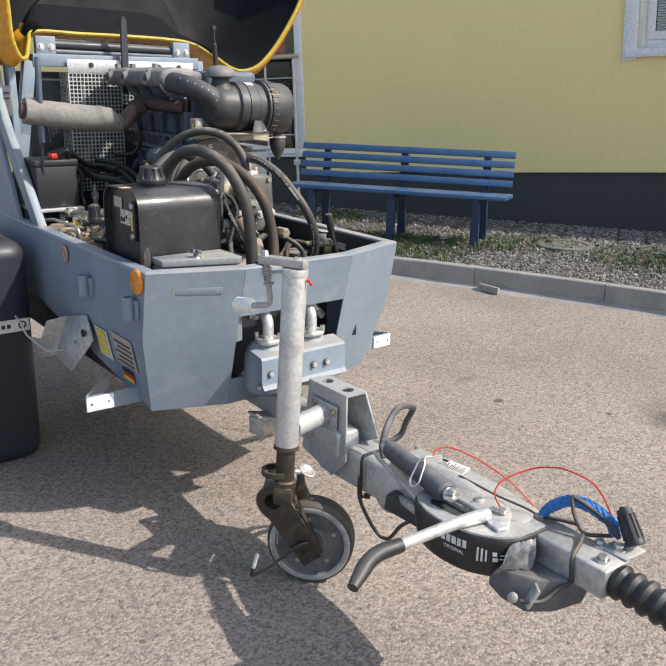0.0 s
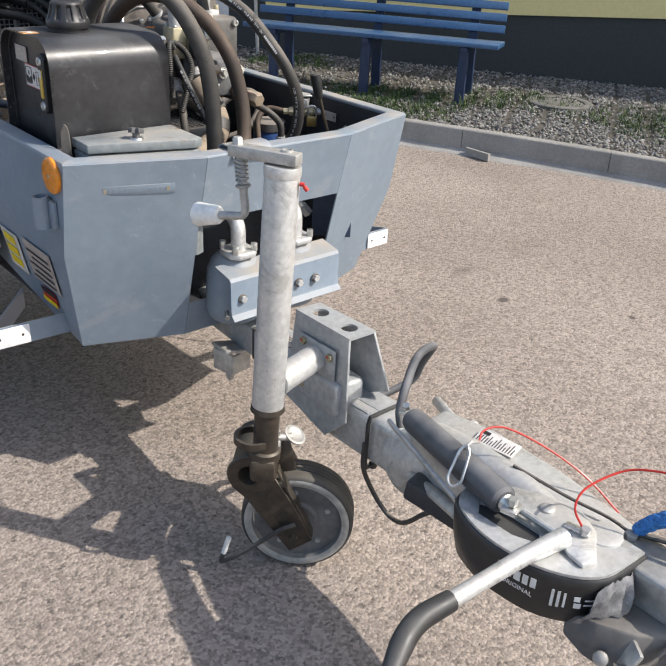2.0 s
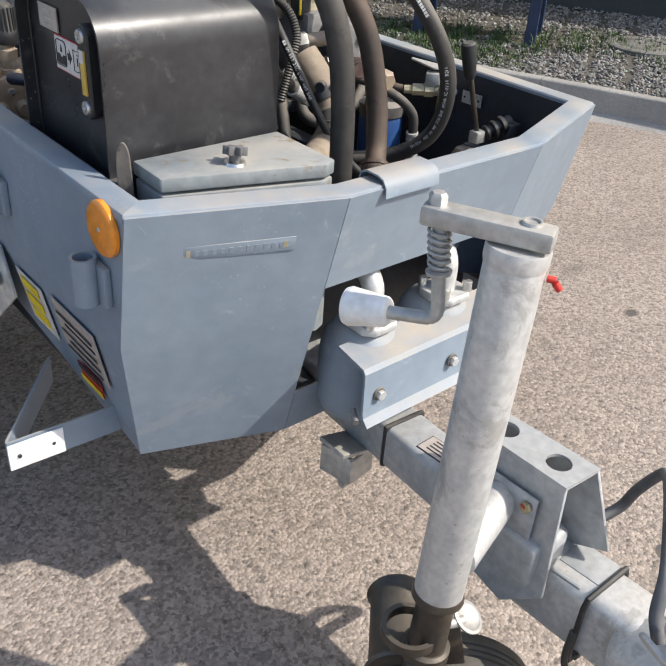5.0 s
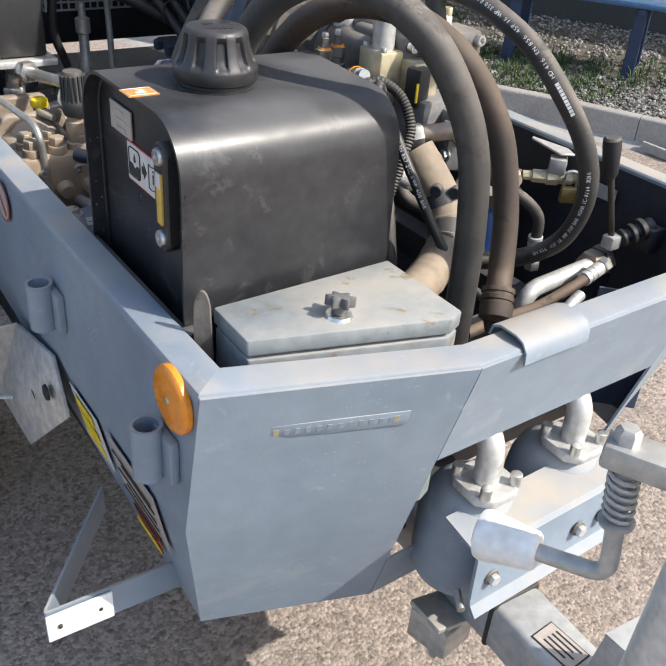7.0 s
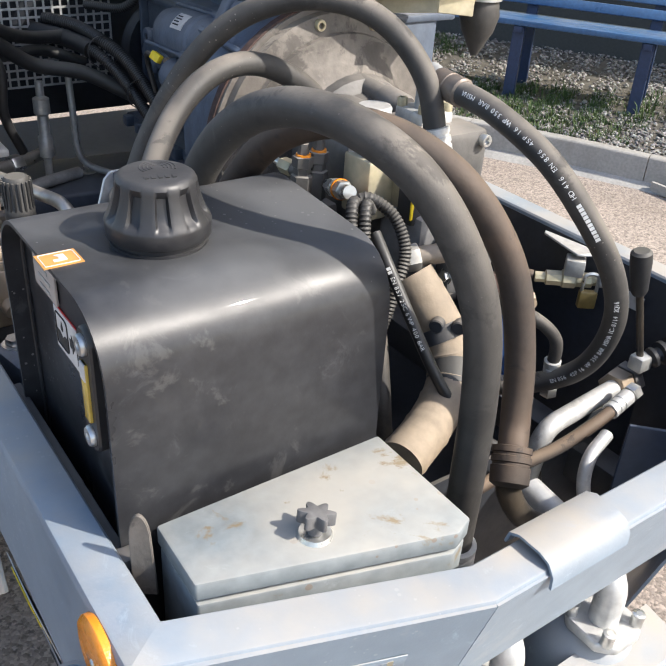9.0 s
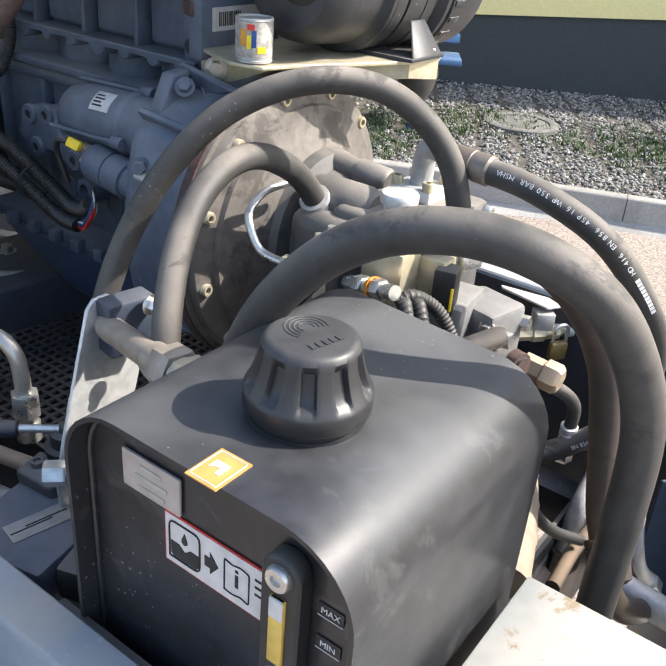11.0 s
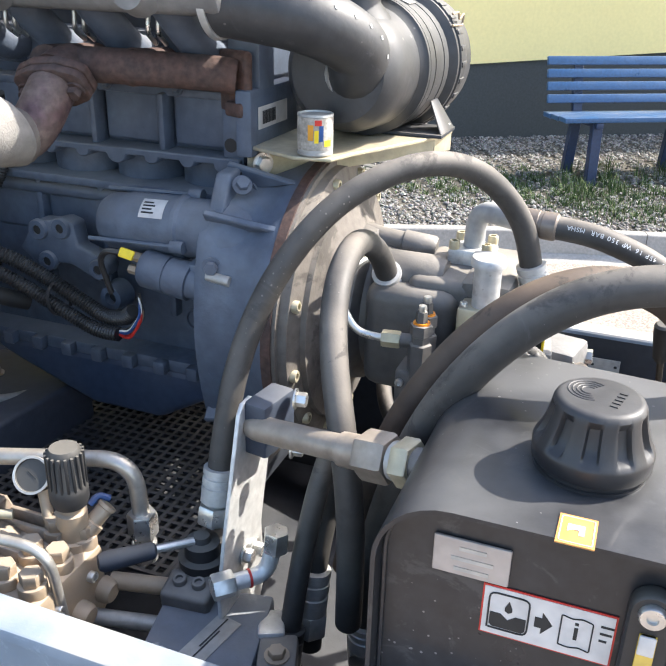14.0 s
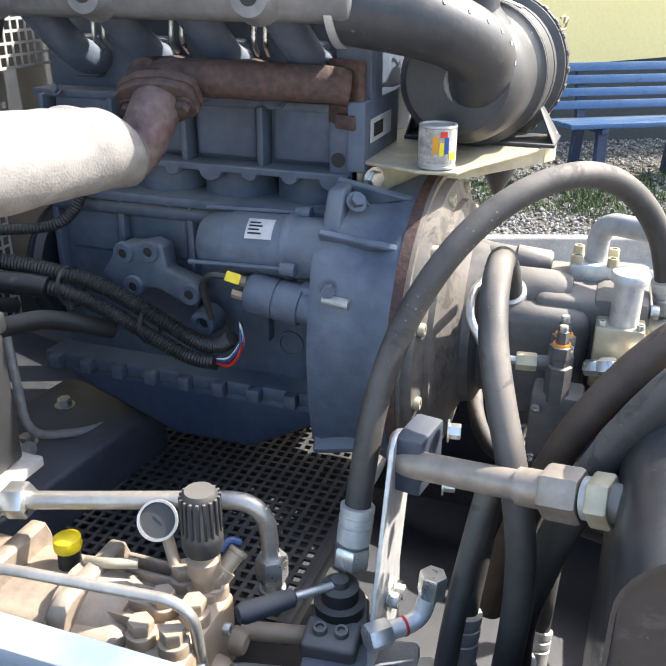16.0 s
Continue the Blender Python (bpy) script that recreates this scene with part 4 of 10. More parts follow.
lab = side_label("warning_label", 0.345, 0.455, 0.575, 0.685, PAPER, 0.0055, "white label with yellow pictograms")
for k in range(3):
    side_label("pictogram", 0.365, 0.435, 0.588 + 0.033 * k, 0.610 + 0.033 * k, YELLOW, 0.0072, "", lab)
lab = side_label("type_plate", 0.14, 0.30, 0.59, 0.70, STICKER, 0.0055, "large silver type plate on the side")
for k in range(5):
    side_label("print_bar", 0.155, 0.285 - 0.02 * (k % 2), 0.60 + 0.018 * k, 0.604 + 0.018 * k, INK, 0.0072, "", lab)
lab = side_label("flag_sticker", 0.19, 0.27, 0.535, 0.575, RED, 0.0055, "small black, red and yellow flag sticker")
side_label("flag_stripe", 0.19, 0.27, 0.535, 0.548, YELLOW, 0.0072, "", lab)
side_label("flag_stripe", 0.19, 0.27, 0.562, 0.575, INK, 0.0072, "", lab)
bm = B()
lathe_closed(bm, (-0.5145, 0.67, 0.905), (-0.516, 0.67, 0.905), [(0, 0.030), (1, 0.030), (1, 0.033), (0, 0.033)], 32)
DULLRED = mat("faded_red", (0.36, 0.10, 0.09), 0.5, 0, bump=0)
sg = part("round_sticker", bm, DULLRED, tub, "round red and white prohibition sticker")
bm = B()
lathe(bm, (-0.5145, 0.67, 0.905), (-0.5155, 0.67, 0.905), [(0, 0.030), (1, 0.030)], 32)
part("sticker_face", bm, STICKER, sg)
bm = B()
box(bm, (-0.5162, 0.67, 0.905), (0.001, 0.05, 0.006), (50, 0, 0))
part("sticker_bar", bm, DULLRED, sg)

# stamped number strip on the front wing, unreadable
wing_n = Vector((-0.32, -0.92, -0.22)).normalized()
bm = B()
box(bm, (-0.3572, -0.0409, 0.8875), (0.162, 0.0014, 0.024), (14, 0, -18.9), bev=0.0004)
st = part("stamped_strip", bm, PAINT, tub, "stamped strip with worn yellow ends")
for k in range(11):
    bm = B()
    u = -0.062 + k * 0.0122
    box(bm, (-0.3574 + u * 0.945, -0.0412 - u * 0.324, 0.8874), (0.0055, 0.0014, 0.0095), (14, 0, -18.9))
    part("stamped_bar", bm, PAINT, st)
for u in (-0.074, 0.066):
    bm = box(B(), (-0.3574 + u * 0.945, -0.0412 - u * 0.324, 0.8874), (0.006, 0.0012, 0.012), (14, 0, -18.9))
    part("yellow_mark", bm, PALEYELLOW, st)

tub.location = (0.006, 0.413, 0.004)

# ---- black hydraulic oil tank ----
tank = thing("hydraulic_tank", (-0.31, 0.27, 0.8), "black powder-coated hydraulic oil tank with dusty top", "oil tank")
TX0, TX1, TY0, TY1, TZ = -0.456, -0.165, 0.135, 0.415, 1.186


def tank_outline(inset, rad, zb):
    y0, y1, z1 = TY0 + inset, TY1 - inset, TZ - inset
    r = rad - inset
    pts = [(y0, zb)]
    for k in range(9):
        a = math.pi - k * math.pi / 16
        pts.append((y0 + r + r * math.cos(a), z1 - r + r * math.sin(a)))
    for k in range(9):
        a = math.pi / 2 - k * math.pi / 16
        pts.append((y1 - r + r * math.cos(a), z1 - r + r * math.sin(a)))
    pts.append((y1, zb))
    return pts


def tank_right(y):
    """The right side runs in towards the back."""
    return TX1 + (0.012 if y > 0.2 else 0)


bm = B()
o = tank_outline(0, 0.062, 0.80)
sheet(bm, [[V(TX0, y, z) for y, z in o], [V(-0.31, y, z) for y, z in o], [V(tank_right(y), y, z) for y, z in o]])
thick(bm, 0.004)
part("wrapped_shell", bm, TANK, tank, "black sheet wrapped over front, top and back", 50)
bm = B()
o = tank_outline(0.005, 0.062, 0.80)
prism(bm, [V(TX0 + 0.022, y, z) for y, z in o], 0.003, (1, 0, 0))
part("end_plate", bm, TANK, tank, "flat black end plate")
bm = B()
prism(bm, [V(tank_right(0.3) - 0.008, y, z) for y, z in o], 0.003, (-1, 0, 0))
part("end_plate", bm, TANK, tank)
bm = B()
bent(bm, [(TX0 + 0.020, y, z) for y, z in tank_outline(0.006, 0.062, 0.81)], 0.0025, 0.001, 6, 1)
part("weld_seam", bm, TANK, tank)
# foot rail and front strap
bm = B()
box(bm, (-0.462, 0.28, 0.935), (0.022, 0.33, 0.03), bev=0.003)
box(bm, (-0.452, 0.125, 0.93), (0.02, 0.02, 0.05), bev=0.003)
part("foot_rail", bm, DARKMETAL, tank, "black foot rail along the rim")
bm = B()
tn = V(-0.62, -0.78, 0).normalized()
tu = V(0.78, -0.62, 0)
tc_ = V(-0.447, 0.105, 0.92)
prism(bm, [tc_ - tu * 0.011, tc_ + tu * 0.012, tc_ + tu * 0.009 + V(0, 0, 0.062)] + [tc_ - tu * 0.001 + tu * 0.010 * math.cos(a) + V(0, 0, 0.066 + 0.030 * math.sin(a)) for a in [math.pi * q / 10 for q in range(1, 10)]] + [tc_ - tu * 0.011 + V(0, 0, 0.062)], 0.004, tn, 0.001)
part("corner_tab", bm, CAST, tank, "worn steel tab at the front corner")

# filler cap: plain skirt, waist, tapering grip with ten hollow flutes
cx, cy = -0.348, 0.262
bm = B()
lathe(bm, (cx, cy, TZ - 0.002), (cx, cy, TZ + 0.009), [(0, 0.0455), (0.4, 0.0455), (0.42, 0.0432), (0.6, 0.0432), (0.62, 0.0445), (0.8, 0.0445), (0.82, 0.0428), (1, 0.0428)], 48)
capo = part("filler_cap", bm, CAPBLACK, tank, "fluted black filler cap with embossed rings")
bm = B()
NA, FL = 160, 10
prof = [(0.008, 0.0440, 0), (0.0085, 0.0476, 0), (0.010, 0.0486, 0), (0.022, 0.0490, 0), (0.0245, 0.0482, 0.0), (0.027, 0.0468, 0.35), (0.031, 0.0448, 1.0), (0.038, 0.0420, 1.0), (0.046, 0.0396, 1.0), (0.053, 0.0380, 0.9), (0.0565, 0.0374, 0.35), (0.060, 0.0368, 0.0), (0.0635, 0.0350, 0), (0.0652, 0.0325, 0), (0.0656, 0.0300, 0)]
rows = []
for z, r_, f in prof:
    row = []
    for k in range(NA):
        a = 2 * math.pi * k / NA
        c_ = math.cos(FL * a)
        d_ = max(0.0, min(1.0, (c_ + 0.05) / 0.30))
        d_ = d_ * d_ * (3 - 2 * d_)
        rr = r_ - 0.0050 * f * d_
        row.append(bm.verts.new((cx + rr * math.cos(a), cy + rr * math.sin(a), TZ + z)))
    rows.append(row)
for p_, q_ in zip(rows, rows[1:]):
    for k in range(NA):
        bm.faces.new((p_[k], p_[(k + 1) % NA], q_[(k + 1) % NA], q_[k]))
bm.faces.new(rows[-1])
part("cap_grip", bm, CAPBLACK, capo, "", 35)
for r in (0.006, 0.0095, 0.013, 0.0165):
    bm = B()
    sweep(bm, [V(cx + 0.006 + r * math.cos(a), cy + 0.010 + r * math.sin(a), TZ + 0.0656) for a in [radians(-40 + 15 * k) for k in range(17)]], 0.0008, 6)
    part("embossed_ring", bm, CAPBLACK, capo)
for k in range(5):
    bm = B()
    box(bm, (cx - 0.014 + 0.006 * k, cy - 0.011 - 0.0015 * k, TZ + 0.0658), (0.0036, 0.0065, 0.0012), (0, 0, -14))
    part("embossed_bar", bm, CAPBLACK, capo)

# stickers and sight glass
def on_left(name, y, z, w, h, m, t=0.0012, off=0.0, label="", parent=None, x0=None, bev=0.0):
    bm = B()
    box(bm, ((TX0 + 0.022 if x0 is None else x0) - off - t / 2, y, z), (t, w, h), bev=bev)
    return part(name, bm, m, parent or tank, label, 0)


def words(txt, size, m, parent, origin, xdir, ydir, name="lettering"):
    cu = bpy.data.curves.new("txt", "FONT")
    cu.body, cu.size, cu.align_x, cu.align_y, cu.extrude = txt, size, "CENTER", "CENTER", 0.0003
    tmp = bpy.data.objects.new("txt", cu)
    me = bpy.data.meshes.new_from_object(tmp)
    bpy.data.objects.remove(tmp)
    x, y = Vector(xdir).normalized(), Vector(ydir).normalized()
    n = x.cross(y)
    me.transform(Matrix(((x.x, y.x, n.x, origin[0]), (x.y, y.y, n.y, origin[1]), (x.z, y.z, n.z, origin[2]), (0, 0, 0, 1))))
    me.materials.clear()
    me.materials.append(m)
    ob = new(name, me)
    if parent:
        ob.parent = parent
        ob.matrix_parent_inverse = origin_of(parent).inverted()
    return ob


pl = on_left("type_plate", 0.337, 1.132, 0.062, 0.035, STICKER, 0.003, 0.001, "bare metal type plate with engraved figures", bev=0.001)
XL = TX0 + 0.022
for k, w in ((-1, 0.022), (0, 0.034), (1, 0.028)):
    on_left("engraved_bar", 0.336, 1.131 - 0.010 * k, w, 0.0035, GALV2, 0.0006, 0.004, "", pl)
lb = on_left("level_label", 0.273, 1.087, 0.104, 0.050, RED, 0.001, 0.0005, "white oil-level label with a red border")
on_left("label_face", 0.273, 1.087, 0.101, 0.047, PAPER, 0.001, 0.0012, "", lb)
# pictograms: tank with a drop, arrow, open book, eye
X_ = XL - 0.0026


def flat_sign(name, pts, m, parent, t=0.0005):
    """A flat printed shape on the tank's end plate."""
    bm = B()
    prism(bm, [V(X_ + 0.0004, y, z) for y, z in pts], t, (-1, 0, 0))
    return part(name, bm, m, parent)


bm = B()
bent(bm, [(X_, 0.319, 1.070), (X_, 0.319, 1.106), (X_, 0.287, 1.106), (X_, 0.287, 1.070), (X_, 0.318, 1.070)], 0.0008, 0.006, 5, 3)
part("pictogram_outline", bm, INK, lb)
flat_sign("pictogram_oil", [(0.3175, 1.086), (0.309, 1.086), (0.303, 1.081), (0.297, 1.086), (0.2885, 1.086), (0.2885, 1.074), (0.291, 1.0715), (0.315, 1.0715), (0.3175, 1.074)], INK, lb)
flat_sign("pictogram_drop", [(0.303, 1.100), (0.306, 1.093), (0.306, 1.090), (0.303, 1.088), (0.300, 1.090), (0.300, 1.093)], INK, lb)
flat_sign("pictogram_arrow", [(0.2820, 1.0925), (0.2765, 1.0925), (0.2765, 1.0985), (0.2680, 1.0875), (0.2765, 1.0765), (0.2765, 1.0825), (0.2820, 1.0825)], INK, lb)
bm = B()
bent(bm, [(X_, 0.262, 1.072), (X_, 0.262, 1.102), (X_, 0.254, 1.100), (X_, 0.246, 1.102), (X_, 0.238, 1.100), (X_, 0.238, 1.071), (X_, 0.246, 1.073), (X_, 0.254, 1.071), (X_, 0.262, 1.072)], 0.0006, 0.0015, 5, 2)
part("pictogram_book", bm, INK, lb)
flat_sign("pictogram_bar", [(0.2515, 1.092), (0.2485, 1.092), (0.2485, 1.080), (0.2515, 1.080)], INK, lb)
flat_sign("pictogram_bar", [(0.2515, 1.097), (0.2485, 1.097), (0.2485, 1.0945), (0.2515, 1.0945)], INK, lb)
for z, w in ((1.101, 0.010), (1.094, 0.009), (1.087, 0.006)):
    flat_sign("pictogram_bar", [(0.2325, z), (0.2325 - w, z), (0.2325 - w, z - 0.002), (0.2325, z - 0.002)], INK, lb)
lb = None
bm = B()
plate_on(bm, (-0.443, 0.262, TZ), (0, 0, 1), 0.028, 0.036, 0.0012, (-1, 0, 0))
ol = part("fill_sticker", bm, STICKORANGE, tank, "orange sticker with a white oil symbol")
bm = B()
bent(bm, [(-0.4585, 0.2500, TZ + 0.0013), (-0.4585, 0.2740, TZ + 0.0013), (-0.4275, 0.2740, TZ + 0.0013), (-0.4275, 0.2500, TZ + 0.0013), (-0.4580, 0.2500, TZ + 0.0013)], 0.0005, 0.002, 5, 2)
part("symbol_border", bm, PAPER, ol)
bm = B()
prism(bm, [V(x, y, TZ + 0.0012) for x, y in ((-0.437, 0.269), (-0.437, 0.2565), (-0.449, 0.2565), (-0.449, 0.2605), (-0.443, 0.2605), (-0.443, 0.2650), (-0.446, 0.2690))], 0.0006, (0, 0, 1))
part("symbol", bm, PAPER, ol)
# sight glass
bm = B()
o = []
for k in range(9):
    a = math.pi * k / 8
    o.append(V(XL, 0.200 + 0.017 * math.cos(a), 1.134 + 0.017 * math.sin(a)))
for k in range(9):
    a = math.pi + math.pi * k / 8
    o.append(V(XL, 0.200 + 0.017 * math.cos(a), 1.036 + 0.017 * math.sin(a)))
prism(bm, o, 0.016, (-1, 0, 0), 0.002)
sgl = part("sight_gauge", bm, BLACK, tank, "black level gauge with a sight glass and two screws")
for z in (1.134, 1.036):
    bm = B()
    lathe(bm, (XL - 0.016, 0.200, z), (XL - 0.021, 0.200, z), [(0, 0.0105), (0.5, 0.0105), (1, 0.009), (1.0, 0.0045), (0.5, 0.0040)], 20)
    part("screw", bm, ZINC, sgl)
bm = B()
box(bm, (XL - 0.017, 0.200, 1.085), (0.004, 0.013, 0.062), bev=0.001)
part("oil_window", bm, mat("oil_in_glass", (0.62, 0.42, 0.08), 0.15, 0, (0.7, 0.5, 0.15), bump=0), sgl, "sight window with yellow oil")
bm = B()
box(bm, (XL - 0.0175, 0.200, 1.107), (0.0045, 0.012, 0.018), bev=0.001)
part("oil_window", bm, PAPER, sgl)
for txt, z in (("MAX", 1.111), ("MIN", 1.080)):
    l = on_left(txt.lower() + "_label", 0.167, z, 0.021, 0.011, BLACK, 0.0008, 0.0004, "small black label with white word")
    on_left("label_edge", 0.167, z - 0.0058, 0.021, 0.0006, INKWHITE, 0.0004, 0.0014, "", l)
    words(txt, 0.0075, INKWHITE, l, (XL - 0.0017, 0.167, z), (0, -1, 0), (0, 0, 1))

tank.location = (-0.31, 0.279, 0.803)

# ---- grey box with a knobbed lid ----
fb = thing("lidded_box", (-0.30, 0.04, 0.7), "grey painted steel box with a dusty hinged lid", "steel box")
L0, L1, L2, L3 = V(-0.431, 0.046, 0), V(-0.177, -0.028, 0), V(-0.172, 0.006, 0), V(-0.176, 0.128, 0)
L4 = V(-0.429, 0.126, 0)
out = [L0, V(-0.20, -0.025, 0), L1 + V(0, 0.012, 0), L3, L4]
bm = B()
prism(bm, [p + V(0, 0, 0.964) for p in out], 0.021, (0, 0, 1), 0.003, 2)
lid = part("lid", bm, LIDMAT, fb, "dusty grey lid with rust spots")
c = V(-0.30, 0.05, 0)
bm = B()
prism(bm, [(p - c) * 0.985 + c + V(0, 0, 0.70) for p in out], 0.259, (0, 0, 1), 0.003, 2)
part("box_body", bm, LIDMAT, fb)
bm = B()
lathe(bm, (-0.313, 0.043, 0.985), (-0.313, 0.043, 0.989), [(0, 0.017), (1, 0.015)], 20)
part("washer", bm, ZINC, fb)
bm = B()
lathe(bm, (0, 0, -0.008), (0, 0, 0.004), [(0, 0.0075), (0.5, 0.008), (1, 0.010)], 16)
prism(bm, [V((0.0138 + 0.0040 * math.cos(6 * u)) * math.cos(u + 0.4), (0.0138 + 0.0040 * math.cos(6 * u)) * math.sin(u + 0.4), 0.002) for u in [2 * math.pi * k / 60 for k in range(60)]], 0.012, (0, 0, 1), 0.0025, 2)
bm.transform(pose(-0.313, 0.043, 0.996, -9, 10, 0))
part("star_knob", bm, KNOB, fb, "dusty grey star knob")

# ---- twin filter pots and their angle plate in the front opening ----
pots = thing("pipe_pot_unit", (0.0, -0.05, 0.45), "pair of grey domed pots with galvanised elbows in the front opening", "pipe unit")
for x in (-0.09, 0.09):
    bm = B()
    lathe(bm, (x, -0.016, 0.50), (x, -0.016, 0.684), [(0, 0.05), (0.06, 0.066), (0.16, 0.073), (0.60, 0.073), (0.76, 0.069), (0.88, 0.060), (0.96, 0.047), (1, 0.036)], 32)
    pot = part("domed_pot", bm, PAINT, pots, "grey domed steel pot")
    bm = B()
    prism(bm, [V(x + 0.047 * math.cos(a), -0.035 + 0.047 * math.sin(a), 0.682) for a in [radians(45 + 90 * k + d) for k in range(4) for d in (-16, 16)]], 0.016, (0, 0, 1), 0.003)
    part("flange", bm, GALV, pot, "square galvanised flange")
    for k in range(4):
        a = radians(45 + 90 * k)
        bm = B()
        px, py = x + 0.040 * math.cos(a), -0.035 + 0.040 * math.sin(a)
        cyl(bm, (px, py, 0.696), (px, py, 0.716), 0.0085, 14, 0.001)
        lathe(bm, (px, py, 0.7162), (px, py, 0.7164), [(0, 0.0045), (1, 0.0045)], 6)
        part("socket_screw", bm, ZINC, pot)
    bm = B()
    bent(bm, [(x, -0.035, 0.69), (x, -0.035, 0.775), (x + 0.005, 0.12, 0.79)], 0.019, 0.045, 18, 7)
    part("elbow_pipe", bm, GALV, pot, "bent galvanised pipe")
# angle plate
bm = B()
for seg in ([V(-0.165, -0.042, 0.668), V(-0.165, -0.106, 0.656), V(-0.165, -0.112, 0.648), V(-0.165, -0.114, 0.572), V(-0.165, -0.116, 0.562), V(-0.165, -0.128, 0.549)],):
    sheet(bm, [[p.copy() for p in seg], [V(0.185, p.y + 0.004, p.z) for p in seg]])
thick(bm, 0.005)
ap = part("angle_plate", bm, PAINT, pots, "folded grey angle plate with hex bolts", 25)
for x in (-0.132, 0.045, 0.10):
    bm = B()
    lathe(bm, (x, -0.1135, 0.600), (x, -0.1165, 0.600), [(0, 0.0125), (1, 0.0118)], 18)
    part("washer", bm, CAST, ap)
    bm = B()
    hexnut(bm, (x, -0.1155, 0.600), (x, -0.124, 0.600), 0.0092)
    part("hex_bolt", bm, GALV, ap)
bm = B()
cyl(bm, (-0.16, -0.085, 0.56), (-0.175, -0.11, 0.555), 0.006, 10)
part("stub_bolt", bm, ZINC, pots)
# added dark sheet that stands in for the shade inside the opening
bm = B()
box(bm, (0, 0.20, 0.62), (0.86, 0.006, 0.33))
part("shade_backing", bm, DARKMETAL, pots, "added dark sheet standing in for the shade behind the pots")

# ---- jockey wheel ----
jk = thing("jockey_wheel", (-0.2, -0.45, 0.0), "galvanised jockey wheel stand with a rubber-tyred wheel", "jockey wheel")
JT, JB = V(-0.238, -0.403, 1.022), V(-0.268, -0.405, 0.478)
ax = (JT - JB).normalized()
bm = B()
lathe(bm, JB, JT, [(0, 0.0335), (0.012, 0.0355), (0.985, 0.0355), (1.0, 0.0335)], 36)
lathe(bm, JT - ax * 0.02, JT + ax * 0.002, [(0, 0.0365), (0.2, 0.0375), (0.8, 0.0375), (1, 0.0365)], 36)
part("outer_tube", bm, GALV, jk, "stained galvanised outer tube")
bm = B()
cyl(bm, JB - ax * 0.14, JB + ax * 0.02, 0.0285, 28)
lathe(bm, JB - ax * 0.005, JB + ax * 0.012, [(0, 0.030), (0.3, 0.0385), (1, 0.0365)], 28)
part("inner_tube", bm, RUSTY, jk, "greasy brown inner tube")
# crank
bm = B()
A0, A1 = JT + V(0.006, -0.022, 0.018), V(-0.285, -0.318, 1.040)
d = (A1 - A0); ln = d.length
m = Matrix.Translation((A0 + A1) / 2) @ d.to_track_quat("X", "Z").to_matrix().to_4x4()
box(bm, None, (ln + 0.03, 0.033, 0.024), bev=0.004, m=m)
crank = part("crank_arm", bm, GALV2, jk, "worn steel crank arm")
bm = B()
lathe(bm, A0 + V(-0.004, 0.012, 0.012), A0 + V(-0.004, 0.012, 0.016), [(0, 0.012), (1, 0.011), (1, 0.009), (0.3, 0.009)], 20)
part("crank_washer", bm, GALV2, crank)
bm = B()
lathe(bm, A1 + V(0, 0, 0.008), A1 + V(0, 0, 0.026), [(0, 0.011), (0.8, 0.011), (1, 0.008)], 6)
part("crank_bolt", bm, GALV2, crank)
bm = B()
R0, R1, R2 = A1 + V(0.002, -0.004, 0.0), V(-0.279, -0.338, 0.908), V(-0.306, -0.277, 0.898)
bent(bm, [R0, R1, R2], 0.0085, 0.018, 14, 6)
part("crank_rod", bm, GALV2, jk, "bent steel crank rod")
bm = B()
pts = []
for k in range(60):
    a = k * 0.62
    q = R0.lerp(R1, 0.12 + 0.36 * k / 60)
    pts.append(q + V(0.0125 * math.cos(a), 0.0125 * math.sin(a), 0))
sweep(bm, pts, 0.0022, 6)
part("spring", bm, GALV2, jk, "coil spring on the crank rod")
bm = B()
q = R0.lerp(R1, 0.50)
lathe(bm, q, R0.lerp(R1, 0.56), [(0, 0.012), (0.3, 0.016), (0.8, 0.015), (1, 0.012)], 18)
part("spring_collar", bm, GALV2, jk)
bm = B()
kd = (R2 - R1).normalized()
lathe(bm, R2 - kd * 0.004, R2 + kd * 0.056, [(0, 0.0165), (0.05, 0.019), (0.10, 0.0195), (0.5, 0.0225), (0.86, 0.0255), (0.95, 0.0235), (1, 0.016)], 28)
part("crank_knob", bm, WHITE, jk, "white plastic crank knob")
# grease nipple
bm = B()
n0 = V(-0.222, -0.437, 0.992)
cyl(bm, n0, n0 + V(0.006, -0.007, -0.001), 0.0042, 12)
cyl(bm, n0 + V(0.006, -0.007, -0.004), n0 + V(0.010, -0.012, -0.012), 0.0045, 12)
part("grease_cap", bm, RED, jk, "small red grease cap")
# stub to the drawbar bracket
bm = B()
cyl(bm, JB + ax * 0.06 + V(0.02, 0.0, 0), V(-0.078, -0.352, 0.532), 0.0315, 28)
part("stub_tube", bm, GALV, jk, "welded galvanised stub tube")
# wheel
AX = V(math.cos(radians(46)), math.sin(radians(46)), 0.0)
FACE = V(-0.197, -0.433, 0.138)
HUB = FACE + AX * 0.041
side = V(AX.y, -AX.x, 0)
bm = B()
